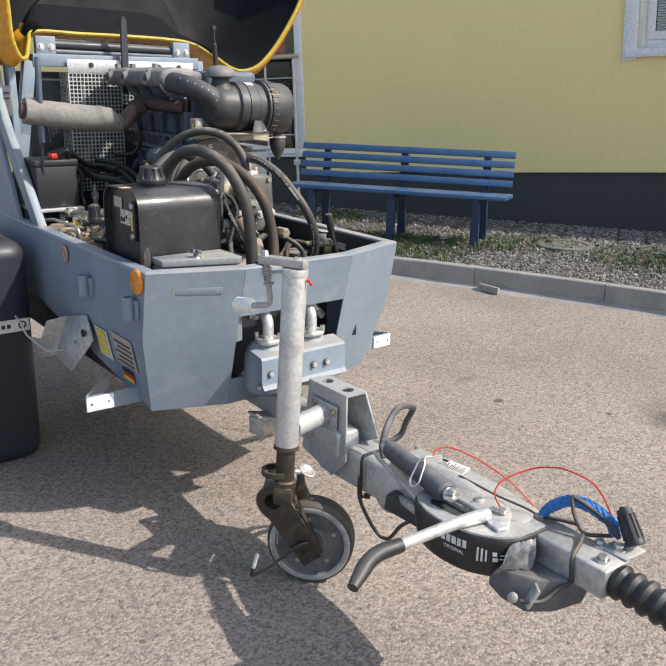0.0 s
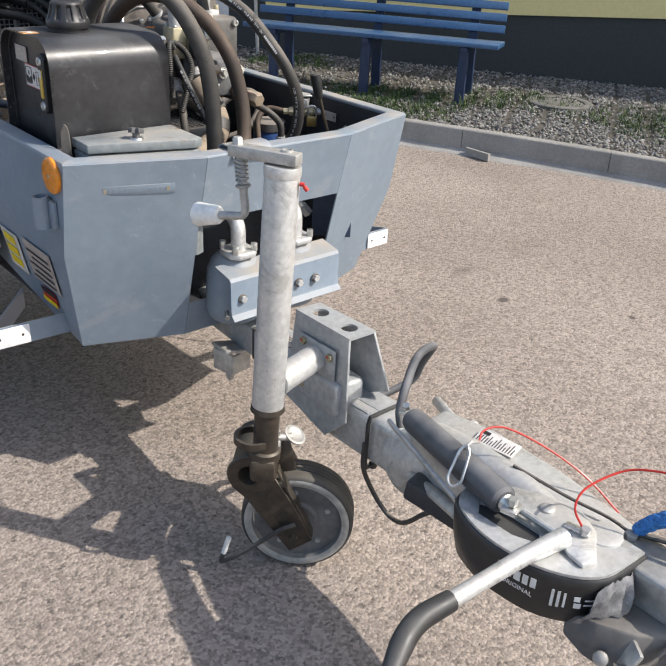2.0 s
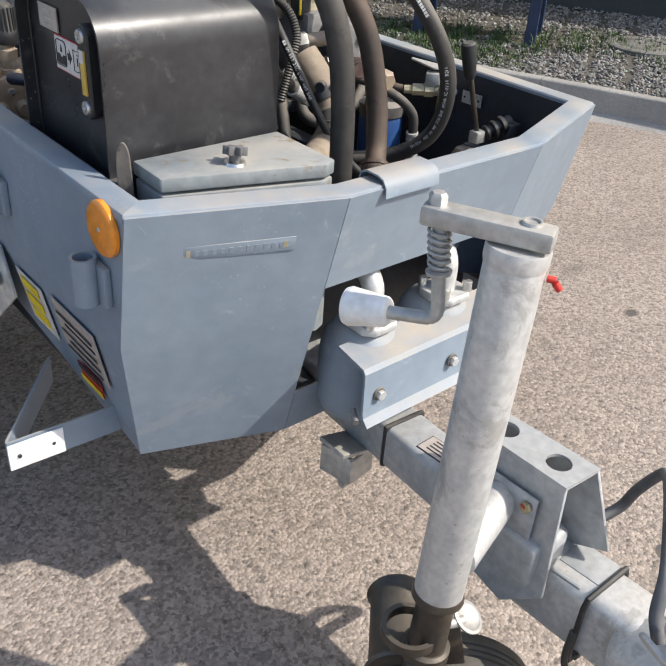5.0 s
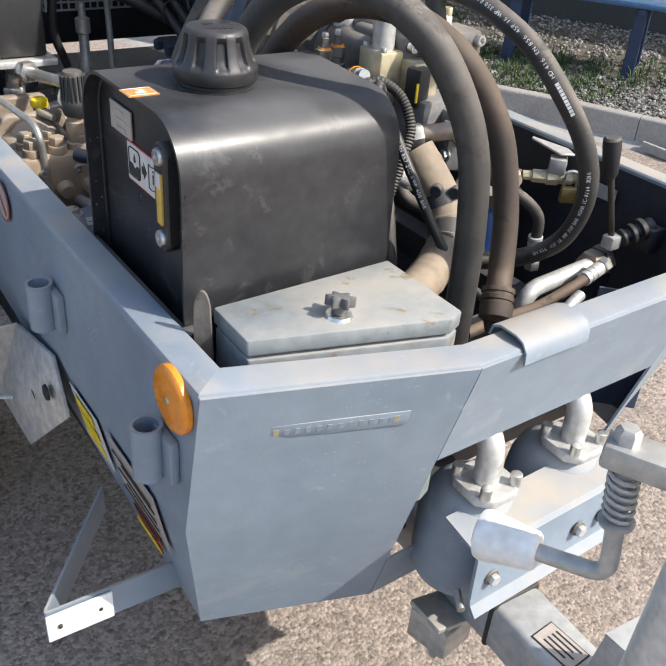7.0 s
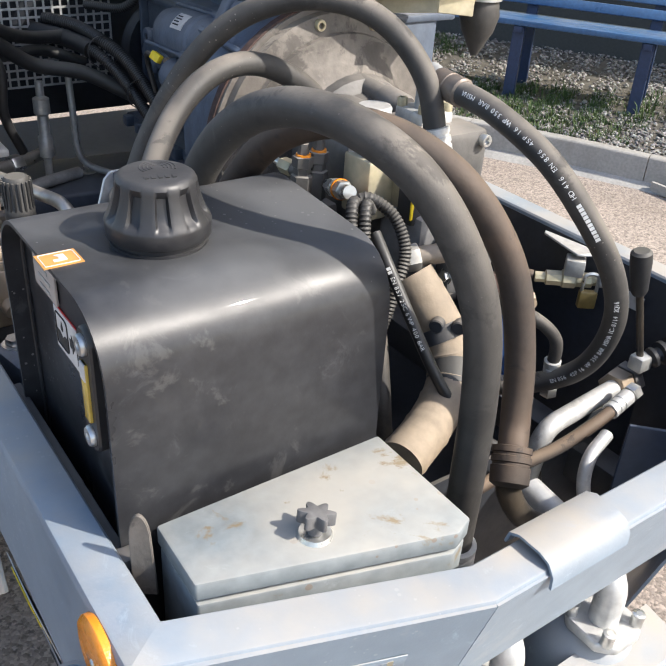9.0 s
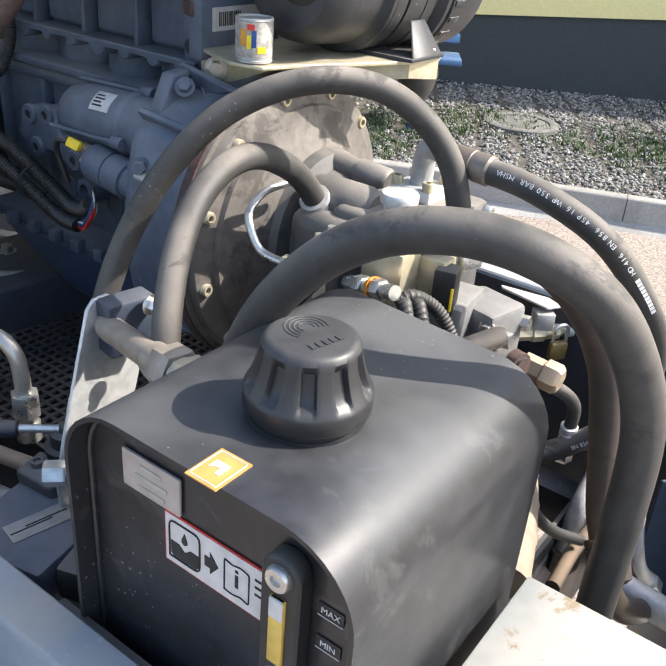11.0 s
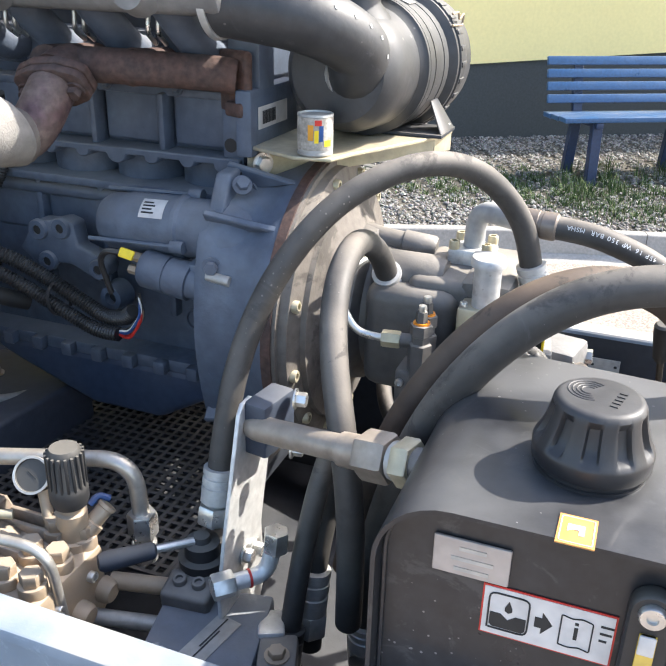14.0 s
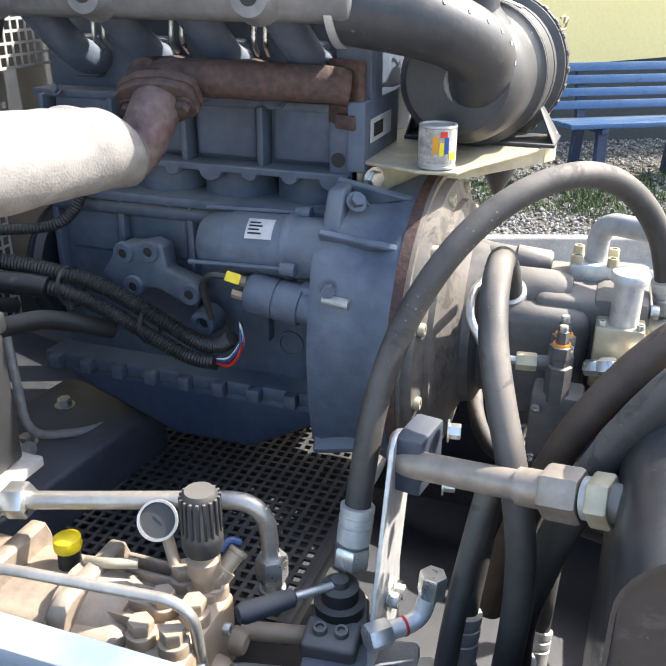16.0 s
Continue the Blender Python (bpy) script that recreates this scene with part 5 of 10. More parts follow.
lathe_closed(bm, HUB - AX * 0.041, HUB + AX * 0.041, [(0.0, 0.122), (0.01, 0.130), (0.07, 0.1355), (0.2, 0.1375), (0.33, 0.138), (0.36, 0.1345), (0.39, 0.138), (0.48, 0.138), (0.50, 0.1345), (0.52, 0.138), (0.61, 0.138), (0.64, 0.1345), (0.67, 0.138), (0.8, 0.1375), (0.93, 0.1355), (0.99, 0.130), (1.0, 0.122)], 64)
wh = part("wheel", bm, TYRE, jk, "grooved solid rubber tyre")
RIM = mat("dull_grey_rim", (0.125, 0.125, 0.125), 0.5, 0.2, (0.19, 0.185, 0.18), scale=14, amount=0.9, bump=0.15, dust=0.3, scratch=0.4)
bm = B()
lathe_closed(bm, HUB - AX * 0.040, HUB + AX * 0.040, [(0.0, 0.116), (0.0, 0.124), (0.10, 0.125), (0.9, 0.125), (1.0, 0.124), (1.0, 0.116), (0.93, 0.109), (0.82, 0.106), (0.80, 0.052), (0.9, 0.046), (0.9, 0.02), (0.1, 0.02), (0.1, 0.046), (0.2, 0.052), (0.18, 0.106), (0.07, 0.109)], 56)
part("rim", bm, RIM, wh, "dull grey wheel rim with a raised edge")
for s_ in (-1, 1):
    bm = lathe_closed(B(), HUB + AX * 0.039 * s_, HUB + AX * 0.0425 * s_, [(0, 0.110), (0, 0.1265), (0.6, 0.128), (1, 0.125), (0.9, 0.117), (0.4, 0.110)], 56)
    part("rim_edge", bm, GALV2, wh, "pale worn rim edge")
for k in range(5):
    a = 2 * math.pi * k / 5 + 0.4
    p = FACE + AX * 0.0162 + (side * math.cos(a) + V(0, 0, 1) * math.sin(a)) * 0.08
    bm = B()
    lathe(bm, p, p - AX * 0.004, [(0, 0.008), (1, 0.006)], 10)
    part("rivet", bm, GALV2, wh)
# fork: an eyed plate each side of the wheel, folded along its front edge
EYE = FACE + side * -0.110 + V(0, 0, 0.162)


def fork_outline(off):
    """The fork plate's outline: round eye end above, square end at the axle."""
    o = FACE + AX * off
    pt = lambda u, z: o + side * u + V(0, 0, z - FACE.z)
    arc = [pt(-0.110 + 0.030 * math.cos(a), 0.300 + 0.030 * math.sin(a)) for a in [radians(-15 * k) for k in range(13)]]
    return arc + [pt(-0.160, 0.292), pt(-0.150, 0.262), pt(-0.118, 0.232), pt(-0.072, 0.168), pt(-0.012, 0.082), pt(0.043, 0.122), pt(-0.008, 0.226), pt(-0.052, 0.300)]


for off, out in ((-0.030, -1), (0.112, 1)):
    bm = B()
    prism(bm, fork_outline(off), 0.008, AX * out, 0.0015)
    fk = part("fork_plate", bm, RUSTY, jk, "oily brown fork plate with a square end")
    o = FACE + AX * off
    bm = B()
    e0, e1 = o + side * -0.046 + V(0, 0, 0.315 - FACE.z), o + side * 0.040 + V(0, 0, 0.128 - FACE.z)
    d_ = (e1 - e0)
    box(bm, None, (d_.length, 0.006, 0.030), bev=0.002, m=Matrix.Translation((e0 + e1) / 2 - AX * out * 0.010) @ Matrix((d_.normalized(), (-AX * out).cross(d_.normalized()), -AX * out)).transposed().to_4x4())
    part("fork_flange", bm, RUSTY, fk)
    bm = B()
    c = o + side * -0.002 + V(0, 0, 0.128 - FACE.z)
    lathe(bm, c, c + AX * out * 0.018, [(0, 0.015), (0.35, 0.015), (0.4, 0.012), (1, 0.011)], 6)
    part("axle_nut", bm, RUSTY, fk)
bm = B()
lathe_closed(bm, EYE - AX * 0.040, EYE + AX * 0.118, [(0, 0.026), (0, 0.050), (0.03, 0.053), (0.10, 0.046), (0.90, 0.046), (0.97, 0.053), (1, 0.050), (1, 0.026)], 32)
part("fork_eye", bm, RUSTY, jk, "round open eye of the fork")
bm = B()
box(bm, JB - ax * 0.145, (0.075, 0.060, 0.06), (0, 0, 46), bev=0.012)
part("fork_head", bm, RUSTY, jk)
bm = B()
lathe(bm, JB - ax * 0.128, JB - ax * 0.100, [(0, 0.031), (0.15, 0.036), (0.85, 0.036), (1, 0.031)], 28)
part("tube_collar", bm, RUSTY, jk, "greasy collar at the foot of the tube")
bm = B()
lathe_closed(bm, JB - ax * 0.086 + V(-0.02, 0.02, 0), JB - ax * 0.070 + V(-0.02, 0.02, 0), [(0, 0.036), (0, 0.044), (1, 0.044), (1, 0.036)], 28)
part("ring_clamp", bm, RUSTY, jk, "loose brown ring clamp")
bm = B()
box(bm, (-0.243, -0.405, 0.372), (0.026, 0.022, 0.03), (0, 0, 40), bev=0.003)
lathe(bm, V(-0.243, -0.405, 0.385), V(-0.240, -0.409, 0.412), [(0, 0.010), (0.5, 0.010), (0.55, 0.0065), (1, 0.0065)], 6)
part("clamp_bolt", bm, GALV2, jk, "bolt of the release catch")
bm = B()
lathe(bm, V(-0.198, -0.414, 0.383), V(-0.196, -0.418, 0.390), [(0, 0.010), (0.3, 0.026), (0.8, 0.027), (0.95, 0.022), (0.6, 0.018), (0.5, 0.005)], 24)
hose(bm, [(-0.255, -0.400, 0.388), (-0.238, -0.405, 0.391), (-0.222, -0.411, 0.388), (-0.206, -0.415, 0.386)], 0.0085, 5, 10)
part("release_lever", bm, GALV2, jk, "spoon-shaped release lever")
bm = B()
box(bm, (-0.222, -0.404, 0.335), (0.006, 0.05, 0.085), (-14, 10, 44), bev=0.002)
part("catch_plate", bm, RUSTY, jk)
bm = B()
o = FACE - AX * 0.045
w_ = lambda u, z, q=0.0: o + side * u + V(0, 0, z - FACE.z) - AX * q
hose(bm, [w_(0.0, 0.172), w_(-0.035, 0.155, 0.004), w_(-0.085, 0.108), w_(-0.135, 0.066), w_(-0.176, 0.040), w_(-0.170, 0.070, 0.002), w_(-0.158, 0.105)], 0.0055, 7, 8)
part("wire_tie", bm, RUBBER, jk, "dark loop of wire on the wheel")
bm = B()
sweep(bm, [w_(-0.170, 0.070, 0.002), w_(-0.157, 0.118, 0.002)], 0.0065, 8)
part("wire_sleeve", bm, INKWHITE, jk, "white sleeve on the wire's end")

# ---- drawbar ----
db = thing("drawbar", (-0.05, -0.6, 0.40), "galvanised trailer drawbar with overrun coupling", "drawbar")
bm = B()
box(bm, (-0.045, -0.12, 0.452), (0.088, 0.66, 0.088), (0, 0, -3), bev=0.012, seg=3)
part("square_beam", bm, PALEGALV, db, "square galvanised beam under the body")
bm = B()
box(bm, (-0.043, -0.10, 0.453), (0.094, 0.012, 0.094), (0, 0, -3), bev=0.01)
part("cable_tie", bm, BLACK, db)
bm = B()
plate_on(bm, (-0.055, -0.20, 0.4963), (0, 0, 1), 0.07, 0.045, 0.001, (1, 0.05, 0))
bp = part("data_plate", bm, INK, db, "small printed data plate")
bm = B()
plate_on(bm, (-0.055, -0.20, 0.4972), (0, 0, 1), 0.066, 0.041, 0.0008, (1, 0.05, 0))
part("plate_face", bm, STICKER, bp)
for k in range(4):
    bm = B()
    plate_on(bm, (-0.041 - 0.0085 * k, -0.203 + 0.004 * (k % 2), 0.4980), (0, 0, 1), 0.046 - 0.008 * (k % 2), 0.0032, 0.0004, (1, 0.05, 0))
    part("print_bar", bm, INK, bp)
bm = B()
box(bm, (-0.095, -0.02, 0.412), (0.10, 0.07, 0.010), (0, 14, 0), bev=0.003)
box(bm, (-0.128, -0.02, 0.378), (0.010, 0.07, 0.062), (0, 0, 12), bev=0.003)
box(bm, (-0.095, -0.052, 0.380), (0.065, 0.007, 0.055), (0, 0, 8), bev=0.002)
part("beam_clamp", bm, GALV2, db, "folded grey clamp on the beam")
bm = B()
lathe(bm, (-0.115, -0.03, 0.352), (-0.115, -0.03, 0.322), [(0, 0.012), (0.6, 0.012), (1, 0.006)], 6)
part("clamp_bolt", bm, GALV2, db)
# hat bracket: top, two cheeks, edge
TL, TR, FL, FR = V(-0.086, -0.268, 0.620), V(-0.018, -0.275, 0.622), V(-0.082, -0.456, 0.618), V(-0.006, -0.461, 0.620)
bm = B()
def disc_hole(bm, outer, holes, t):
    """A plate with round holes, pushed down by t."""
    import_pts = outer
    vs = [bm.verts.new(p) for p in import_pts]
    es = [bm.edges.new((vs[k], vs[(k + 1) % len(vs)])) for k in range(len(vs))]
    for c, r in holes:
        hv = [bm.verts.new((c[0] + r * math.cos(2 * math.pi * k / 20), c[1] + r * math.sin(2 * math.pi * k / 20), c[2])) for k in range(20)]
        es += [bm.edges.new((hv[k], hv[(k + 1) % 20])) for k in range(20)]
    bmesh.ops.triangle_fill(bm, use_beauty=True, use_dissolve=False, edges=es)
    r = bmesh.ops.extrude_face_region(bm, geom=bm.faces[:])
    bmesh.ops.translate(bm, verts=[g for g in r["geom"] if isinstance(g, bmesh.types.BMVert)], vec=(0, 0, -t))
    return bm


disc_hole(bm, [TL, TR, FR, FL], [(V(-0.050, -0.318, 0.6205), 0.020), (V(-0.046, -0.415, 0.6195), 0.020)], 0.006)
hat = part("bracket_top", bm, PALEGALV, db, "pale grey bracket top with two round holes", 30)
bm = B()
prism(bm, [TL + V(0, 0, -0.004), FL + V(0, 0, -0.004), V(-0.092, -0.470, 0.405), V(-0.092, -0.40, 0.335), V(-0.092, -0.24, 0.375), V(-0.090, -0.25, 0.45)], 0.006, (1, 0, 0), 0.001)
part("bracket_cheek", bm, PALEGALV, db, "pale grey bracket side plate")
bm = B()
prism(bm, [TR + V(0, 0, -0.004), FR + V(0, 0, -0.004), V(0.012, -0.505, 0.475), V(0.012, -0.40, 0.42), V(0.010, -0.25, 0.42)], 0.006, (-1, 0, 0), 0.001)
part("bracket_cheek", bm, PALEGALV, db)
bm = B()
box(bm, (-0.0935, -0.36, 0.50), (0.004, 0.13, 0.15), (0, 0, 1), bev=0.002)
part("pad_plate", bm, PALEGALV, db, "welded pad plate")
for y, z in ((-0.315, 0.56), (-0.41, 0.555), (-0.41, 0.44), (-0.315, 0.445)):
    bm = B()
    hexnut(bm, (-0.095, y, z), (-0.1025, y, z), 0.010)
    hx = part("hex_bolt", bm, YELLOWZINC, db, "yellowish hex bolt")
    bm = B()
    box(bm, (-0.1028, y + 0.003, z + 0.002), (0.001, 0.009, 0.004), (30, 0, 0))
    part("paint_mark", bm, RED, hx, "red paint mark")
# arm to the hinge
bm = B()
box(bm, (-0.020, -0.475, 0.380), (0.098, 0.36, 0.128), (0, 0, 2), bev=0.022, seg=4)
part("box_arm", bm, GALV, db, "rounded galvanised box arm")
bm = B()
cyl(bm, (-0.080, -0.650, 0.372), (0.045, -0.650, 0.372), 0.060, 36, 0.008)
part("hinge_boss", bm, GALV2, db, "round hinge boss")
bm = B()
hexnut(bm, (-0.079, -0.650, 0.372), (-0.098, -0.650, 0.372), 0.032, 0.004)
part("hinge_bolt", bm, GALV2, db, "large hexagonal hinge bolt")
bm = B()
sweep(bm, [V(-0.030, -0.60, 0.375), V(-0.035, -0.67, 0.40), V(-0.040, -0.75, 0.43)], 0.06, 24, [0.062, 0.068, 0.066])
part("cast_neck", bm, GALV, db, "thick cast neck behind the hinge")
bm = B()
box(bm, (-0.005, -0.490, 0.443), (0.062, 0.075, 0.006), (0, 0, 4), bev=0.002)
box(bm, (-0.052, -0.482, 0.425), (0.006, 0.055, 0.045), (0, -25, 4), bev=0.002)
tab = part("bolted_tab", bm, PALEGALV, db, "folded tab bolted to the arm")
bm = B()
hexnut(bm, (-0.054, -0.480, 0.424), (-0.066, -0.480, 0.431), 0.011)
part("hex_bolt", bm, GALV2, tab)
bm = B()
n_ = 22
box_line = [V(-0.022 + 0.056 * max(-1, min(1, 1.35 * math.cos(a))), -0.532, 0.378 + 0.070 * max(-1, min(1, 1.35 * math.sin(a)))) for a in [2 * math.pi * k / n_ for k in range(n_ + 1)]]
sweep(bm, box_line, 0.005, 8)
box(bm, (-0.050, -0.530, 0.305), (0.018, 0.016, 0.016), (0, 20, 0), bev=0.003)
part("cable_tie", bm, BLACK, db, "black cable tie round the arm")
# housing: broad galvanised casting, narrowing to the coupling
bm = B()
Hs = [(-0.085, -0.66), (0.040, -0.65), (0.066, -0.78), (0.062, -0.95), (0.040, -1.10), (0.018, -1.20), (-0.09, -1.21), (-0.15, -1.05), (-0.135, -0.85)]
prism(bm, [V(x, y, 0.405) for x, y in Hs], 0.090, (0, 0, 1), 0.016, 3)
part("housing", bm, GALV, db, "broad galvanised overrun housing")
bm = B()
sweep(bm, [V(-0.045, -0.70, 0.455), V(-0.055, -0.82, 0.478), V(-0.068, -0.94, 0.492), V(-0.080, -1.02, 0.496)], 0.05, 22, [0.052, 0.048, 0.042, 0.030])
part("housing_ridge", bm, GALV, db, "rounded cast ridge on the housing")
bm = B()
PM = pose(0.014, -0.820, 0.5035, 0, -10, 8)
box(bm, None, (0.042, 0.094, 0.0016), bev=0.0006, m=PM)
dp = part("data_plate", bm, PAPER, db, "printed data plate with small type")
for k in range(14):
    bm = B()
    ln_ = 0.014 + 0.016 * ((k * 37) % 5) / 4
    box(bm, None, (ln_, 0.0021, 0.0006), m=PM @ pose(-0.017 + ln_ / 2, 0.041 - 0.0063 * k, 0.0011))
    part("print_bar", bm, INK, dp)
bm = B()
box(bm, None, (0.010, 0.020, 0.0006), m=PM @ pose(0.012, 0.034, 0.0011))
part("print_bar", bm, INK, dp)
# link plate beside the damper
bm = B()
L0, L1 = V(-0.117, -0.648, 0.508), V(-0.168, -0.880, 0.480)
ld = (L1 - L0).normalized()
lu = V(-0.5, 0, 0.87)
lw = ld.cross(lu).normalized()
prism(bm, [L0 + lu * 0.017 * math.sin(a) - ld * 0.017 * math.cos(a) for a in [math.pi * (k / 8 - 0.5) for k in range(9)]] + [L1 + lu * 0.013, L1 - lu * 0.013], 0.007, lw, 0.0015)
lk = part("link_plate", bm, GALV, db, "flat galvanised link plate")
bm = B()
hexnut(bm, (-0.098, -0.664, 0.545), (-0.104, -0.664, 0.560), 0.009)
box(bm, (-0.100, -0.664, 0.543), (0.030, 0.022, 0.005), (0, 0, 20), bev=0.001)
part("hex_bolt", bm, ZINC, lk)
bm = B()
sweep(bm, [V(-0.105, -0.70, 0.40), V(-0.135, -0.80, 0.425), V(-0.16, -0.88, 0.44)], 0.013, 12)
part("brake_rod", bm, GALV2, db, "brake rod under the link plate")
bm = B()
box(bm, (-0.115, -0.80, 0.395), (0.05, 0.16, 0.05), (8, 0, 12), bev=0.008)
part("rod_guide", bm, DARKMETAL, db, "dark guide under the housing")
# black cover with its pale top plate


def cover_ring(z, k):
    c = V(-0.12, -1.04, 0)
    return [V(c.x + (q.x - c.x) * k, c.y + (q.y - c.y) * k, z) for q in COVER]


COVER = [V(-0.05, -0.885, 0)] + rounded([V(-0.05, -0.885, 0), V(-0.210, -0.885, 0), V(-0.250, -0.990, 0), V(-0.238, -1.115, 0), V(-0.175, -1.200, 0), V(-0.05, -1.205, 0)], 0.05, 6)[1:]
bm = B()
rows = [[p.copy() for p in cover_ring(z, k)] for z, k in ((0.402, 0.86), (0.410, 0.92), (0.45, 0.975), (0.495, 1.0), (0.508, 0.992), (0.511, 0.975))]
sheet(bm, rows)
bm.faces.new([v for v in bm.verts][-len(COVER):])
bm.faces.new([v for v in bm.verts][:len(COVER)][::-1])
dr = part("drum_cover", bm, BLACKSMOOTH, db, "black plastic cover with white print")


def on_cover(s_, z, out=0.0015):
    """A point on the cover's left face, s_ metres along it from its rear corner."""
    ks = COVER[1:]
    acc = 0.0
    for p, q in zip(ks, ks[1:]):
        d_ = (q - p).length
        if acc + d_ >= s_:
            m_ = p.lerp(q, (s_ - acc) / d_)
            nrm = V((q - p).y, -(q - p).x, 0).normalized()
            return V(m_.x, m_.y, z) + nrm * out * (1 if nrm.x < 0 else -1), (q - p).normalized()
        acc += d_
    return V(ks[-1].x, ks[-1].y, z), V(0, -1, 0)


for s0, z, h, w in ((0.205, 0.484, 0.020, 0.012), (0.221, 0.484, 0.020, 0.012), (0.237, 0.484, 0.020, 0.012), (0.252, 0.484, 0.020, 0.010), (0.266, 0.484, 0.020, 0.010), (0.300, 0.468, 0.036, 0.005), (0.310, 0.468, 0.034, 0.005), (0.320, 0.468, 0.030, 0.004), (0.340, 0.474, 0.010, 0.010), (0.342, 0.460, 0.010, 0.012), (0.368, 0.472, 0.003, 0.030), (0.370, 0.462, 0.003, 0.036)):
    bm = B()
    rows = [[on_cover(s0 + w * (u / 3 - 0.5), zz)[0] for u in range(4)] for zz in (z - h / 2, z + h / 2)]
    sheet(bm, rows)
    thick(bm, 0.0008)
    part("print_bar", bm, INKWHITE, dr)
pw, dw = on_cover(0.240, 0.463, 0.0035)
words("ORIGINAL", 0.013, INKWHITE, dr, pw, dw, (0, 0, 1))
bm = B()
lathe(bm, (-0.197, -0.916, 0.510), (-0.197, -0.916, 0.516), [(0, 0.011), (0.7, 0.010), (1, 0.006)], 14)
part("cover_bolt", bm, GALV2, dr)
# pale top plate with its trough, lever plate and bolts
bm = B()
inner = [V(p.x * 1, p.y, 0.5115) for p in cover_ring(0.5115, 0.955)]
trough = [V(-0.205, -0.955, 0.5115), V(-0.178, -0.935, 0.5115), V(-0.160, -0.97, 0.5115), V(-0.158, -1.055, 0.5115), V(-0.182, -1.075, 0.5115), V(-0.202, -1.03, 0.5115)]
vs = [bm.verts.new(p) for p in inner]
vt = [bm.verts.new(p) for p in trough]
es = [bm.edges.new((q[k], q[(k + 1) % len(q)])) for q in (vs, vt) for k in range(len(q))]
bmesh.ops.triangle_fill(bm, use_beauty=True, use_dissolve=False, edges=es)
r = bmesh.ops.extrude_face_region(bm, geom=bm.faces[:])
bmesh.ops.translate(bm, verts=[g for g in r["geom"] if isinstance(g, bmesh.types.BMVert)], vec=(0, 0, 0.006))
tp = part("top_plate", bm, GALV, db, "pale galvanised top plate with a trough", 30)
bm = B()
prism(bm, [V(x, y, 0.518) for x, y in ((-0.150, -0.955), (-0.105, -0.945), (-0.075, -1.00), (-0.060, -1.075), (-0.085, -1.120), (-0.150, -1.165), (-0.178, -1.155), (-0.172, -1.120), (-0.150, -1.080), (-0.142, -1.02))], 0.010, (0, 0, 1), 0.004, 2)
part("lever_plate", bm, GALV, db, "pressed lever plate")
bm = B()
sweep(bm, [V(-0.150, -1.080, 0.530), V(-0.150, -1.02, 0.531), V(-0.152, -0.965, 0.530)], 0.006, 8)
part("pressed_edge", bm, GALV, db)
for x, y, z, r_ in ((-0.107, -1.031, 0.528, 0.0145), (-0.072, -1.128, 0.517, 0.034)):
    bm = B()
    lathe(bm, (x, y, z), (x, y, z + 0.006), [(0, r_), (0.6, r_ * 0.97), (0.9, r_ * 0.8), (1, r_ * 0.4)], 24)
    part("rivet", bm, GALV2 if r_ < 0.02 else GALV, tp)
bm = B()
box(bm, (-0.113, -1.100, 0.531), (0.016, 0.046, 0.006), (0, 0, 12), bev=0.002)
hexnut(bm, (-0.115, -1.114, 0.533), (-0.115, -1.116, 0.545), 0.0095)
part("cable_lug", bm, ZINC, db, "bright lug of the breakaway wire")
# damper in a black sleeve
bm = B()
S0, S1 = V(-0.102, -0.680, 0.536), V(-0.174, -0.985, 0.548)
lathe(bm, S0, S1, [(0, 0.012), (0.01, 0.023), (0.05, 0.0265), (0.35, 0.0275), (0.6, 0.0275), (0.61, 0.0285), (0.93, 0.0285), (0.98, 0.027), (1, 0.020)], 32)
dm = part("damper", bm, DAMPER, db, "damper in a worn dark grey rubber sleeve")
bm = B()
lathe(bm, S0.lerp(S1, 0.99), S0.lerp(S1, 1.06), [(0, 0.016), (0.3, 0.017), (0.6, 0.010), (1, 0.010)], 16)
hexnut(bm, (-0.180, -1.004, 0.556), (-0.180, -1.004, 0.570), 0.010)
box(bm, (-0.179, -1.004, 0.548), (0.036, 0.030, 0.010), (0, 0, 15), bev=0.002)
part("damper_eye", bm, ZINC, dm, "bright eye bolt at the damper's end")
# snap hook over the damper
bm = B()
c0, c1 = V(-0.200, -0.885, 0.535), V(-0.152, -0.868, 0.590)
cd = (c1 - c0).normalized()
cu_ = cd.cross(V(0.85, 0.25, 0.4)).normalized()
ring = []
for k in range(29):
    a = 2 * math.pi * k / 28
    ring.append((c0 + c1) / 2 + cd * 0.040 * math.cos(a) + cu_ * (0.0125 - 0.003 * math.cos(a)) * max(-1, min(1, 1.25 * math.sin(a))))
sweep(bm, ring, 0.0028, 8)
sweep(bm, [c1, c1 + V(0.016, 0.002, 0.004), V(-0.118, -0.869, 0.588)], 0.0035, 8)
part("snap_hook", bm, ZINC, dm, "bright steel snap hook")
# handbrake lever
HB = [V(-0.155, -1.100, 0.536), V(-0.245, -1.088, 0.536), V(-0.425, -1.075, 0.530)]
bm = B()
sweep(bm, [HB[0], HB[1], HB[1].lerp(HB[2], 0.5), HB[2]], 0.014, 18, [0.018, 0.0150, 0.0140, 0.0140])
hb = part("brake_lever", bm, GALV, db, "galvanised handbrake lever")
bm = B()
for k in range(3):
    box(bm, HB[0].lerp(HB[2], 0.32 + 0.045 * k) + V(0, 0, 0.0148), (0.006, 0.002, 0.001), (0, 0, 4))
part("stamped_bar", bm, INK, hb)
bm = B()
g = rounded([HB[2] + V(0.012, -0.001, 0), V(-0.495, -1.070, 0.530), V(-0.578, -1.108, 0.500)], 0.045, 7)
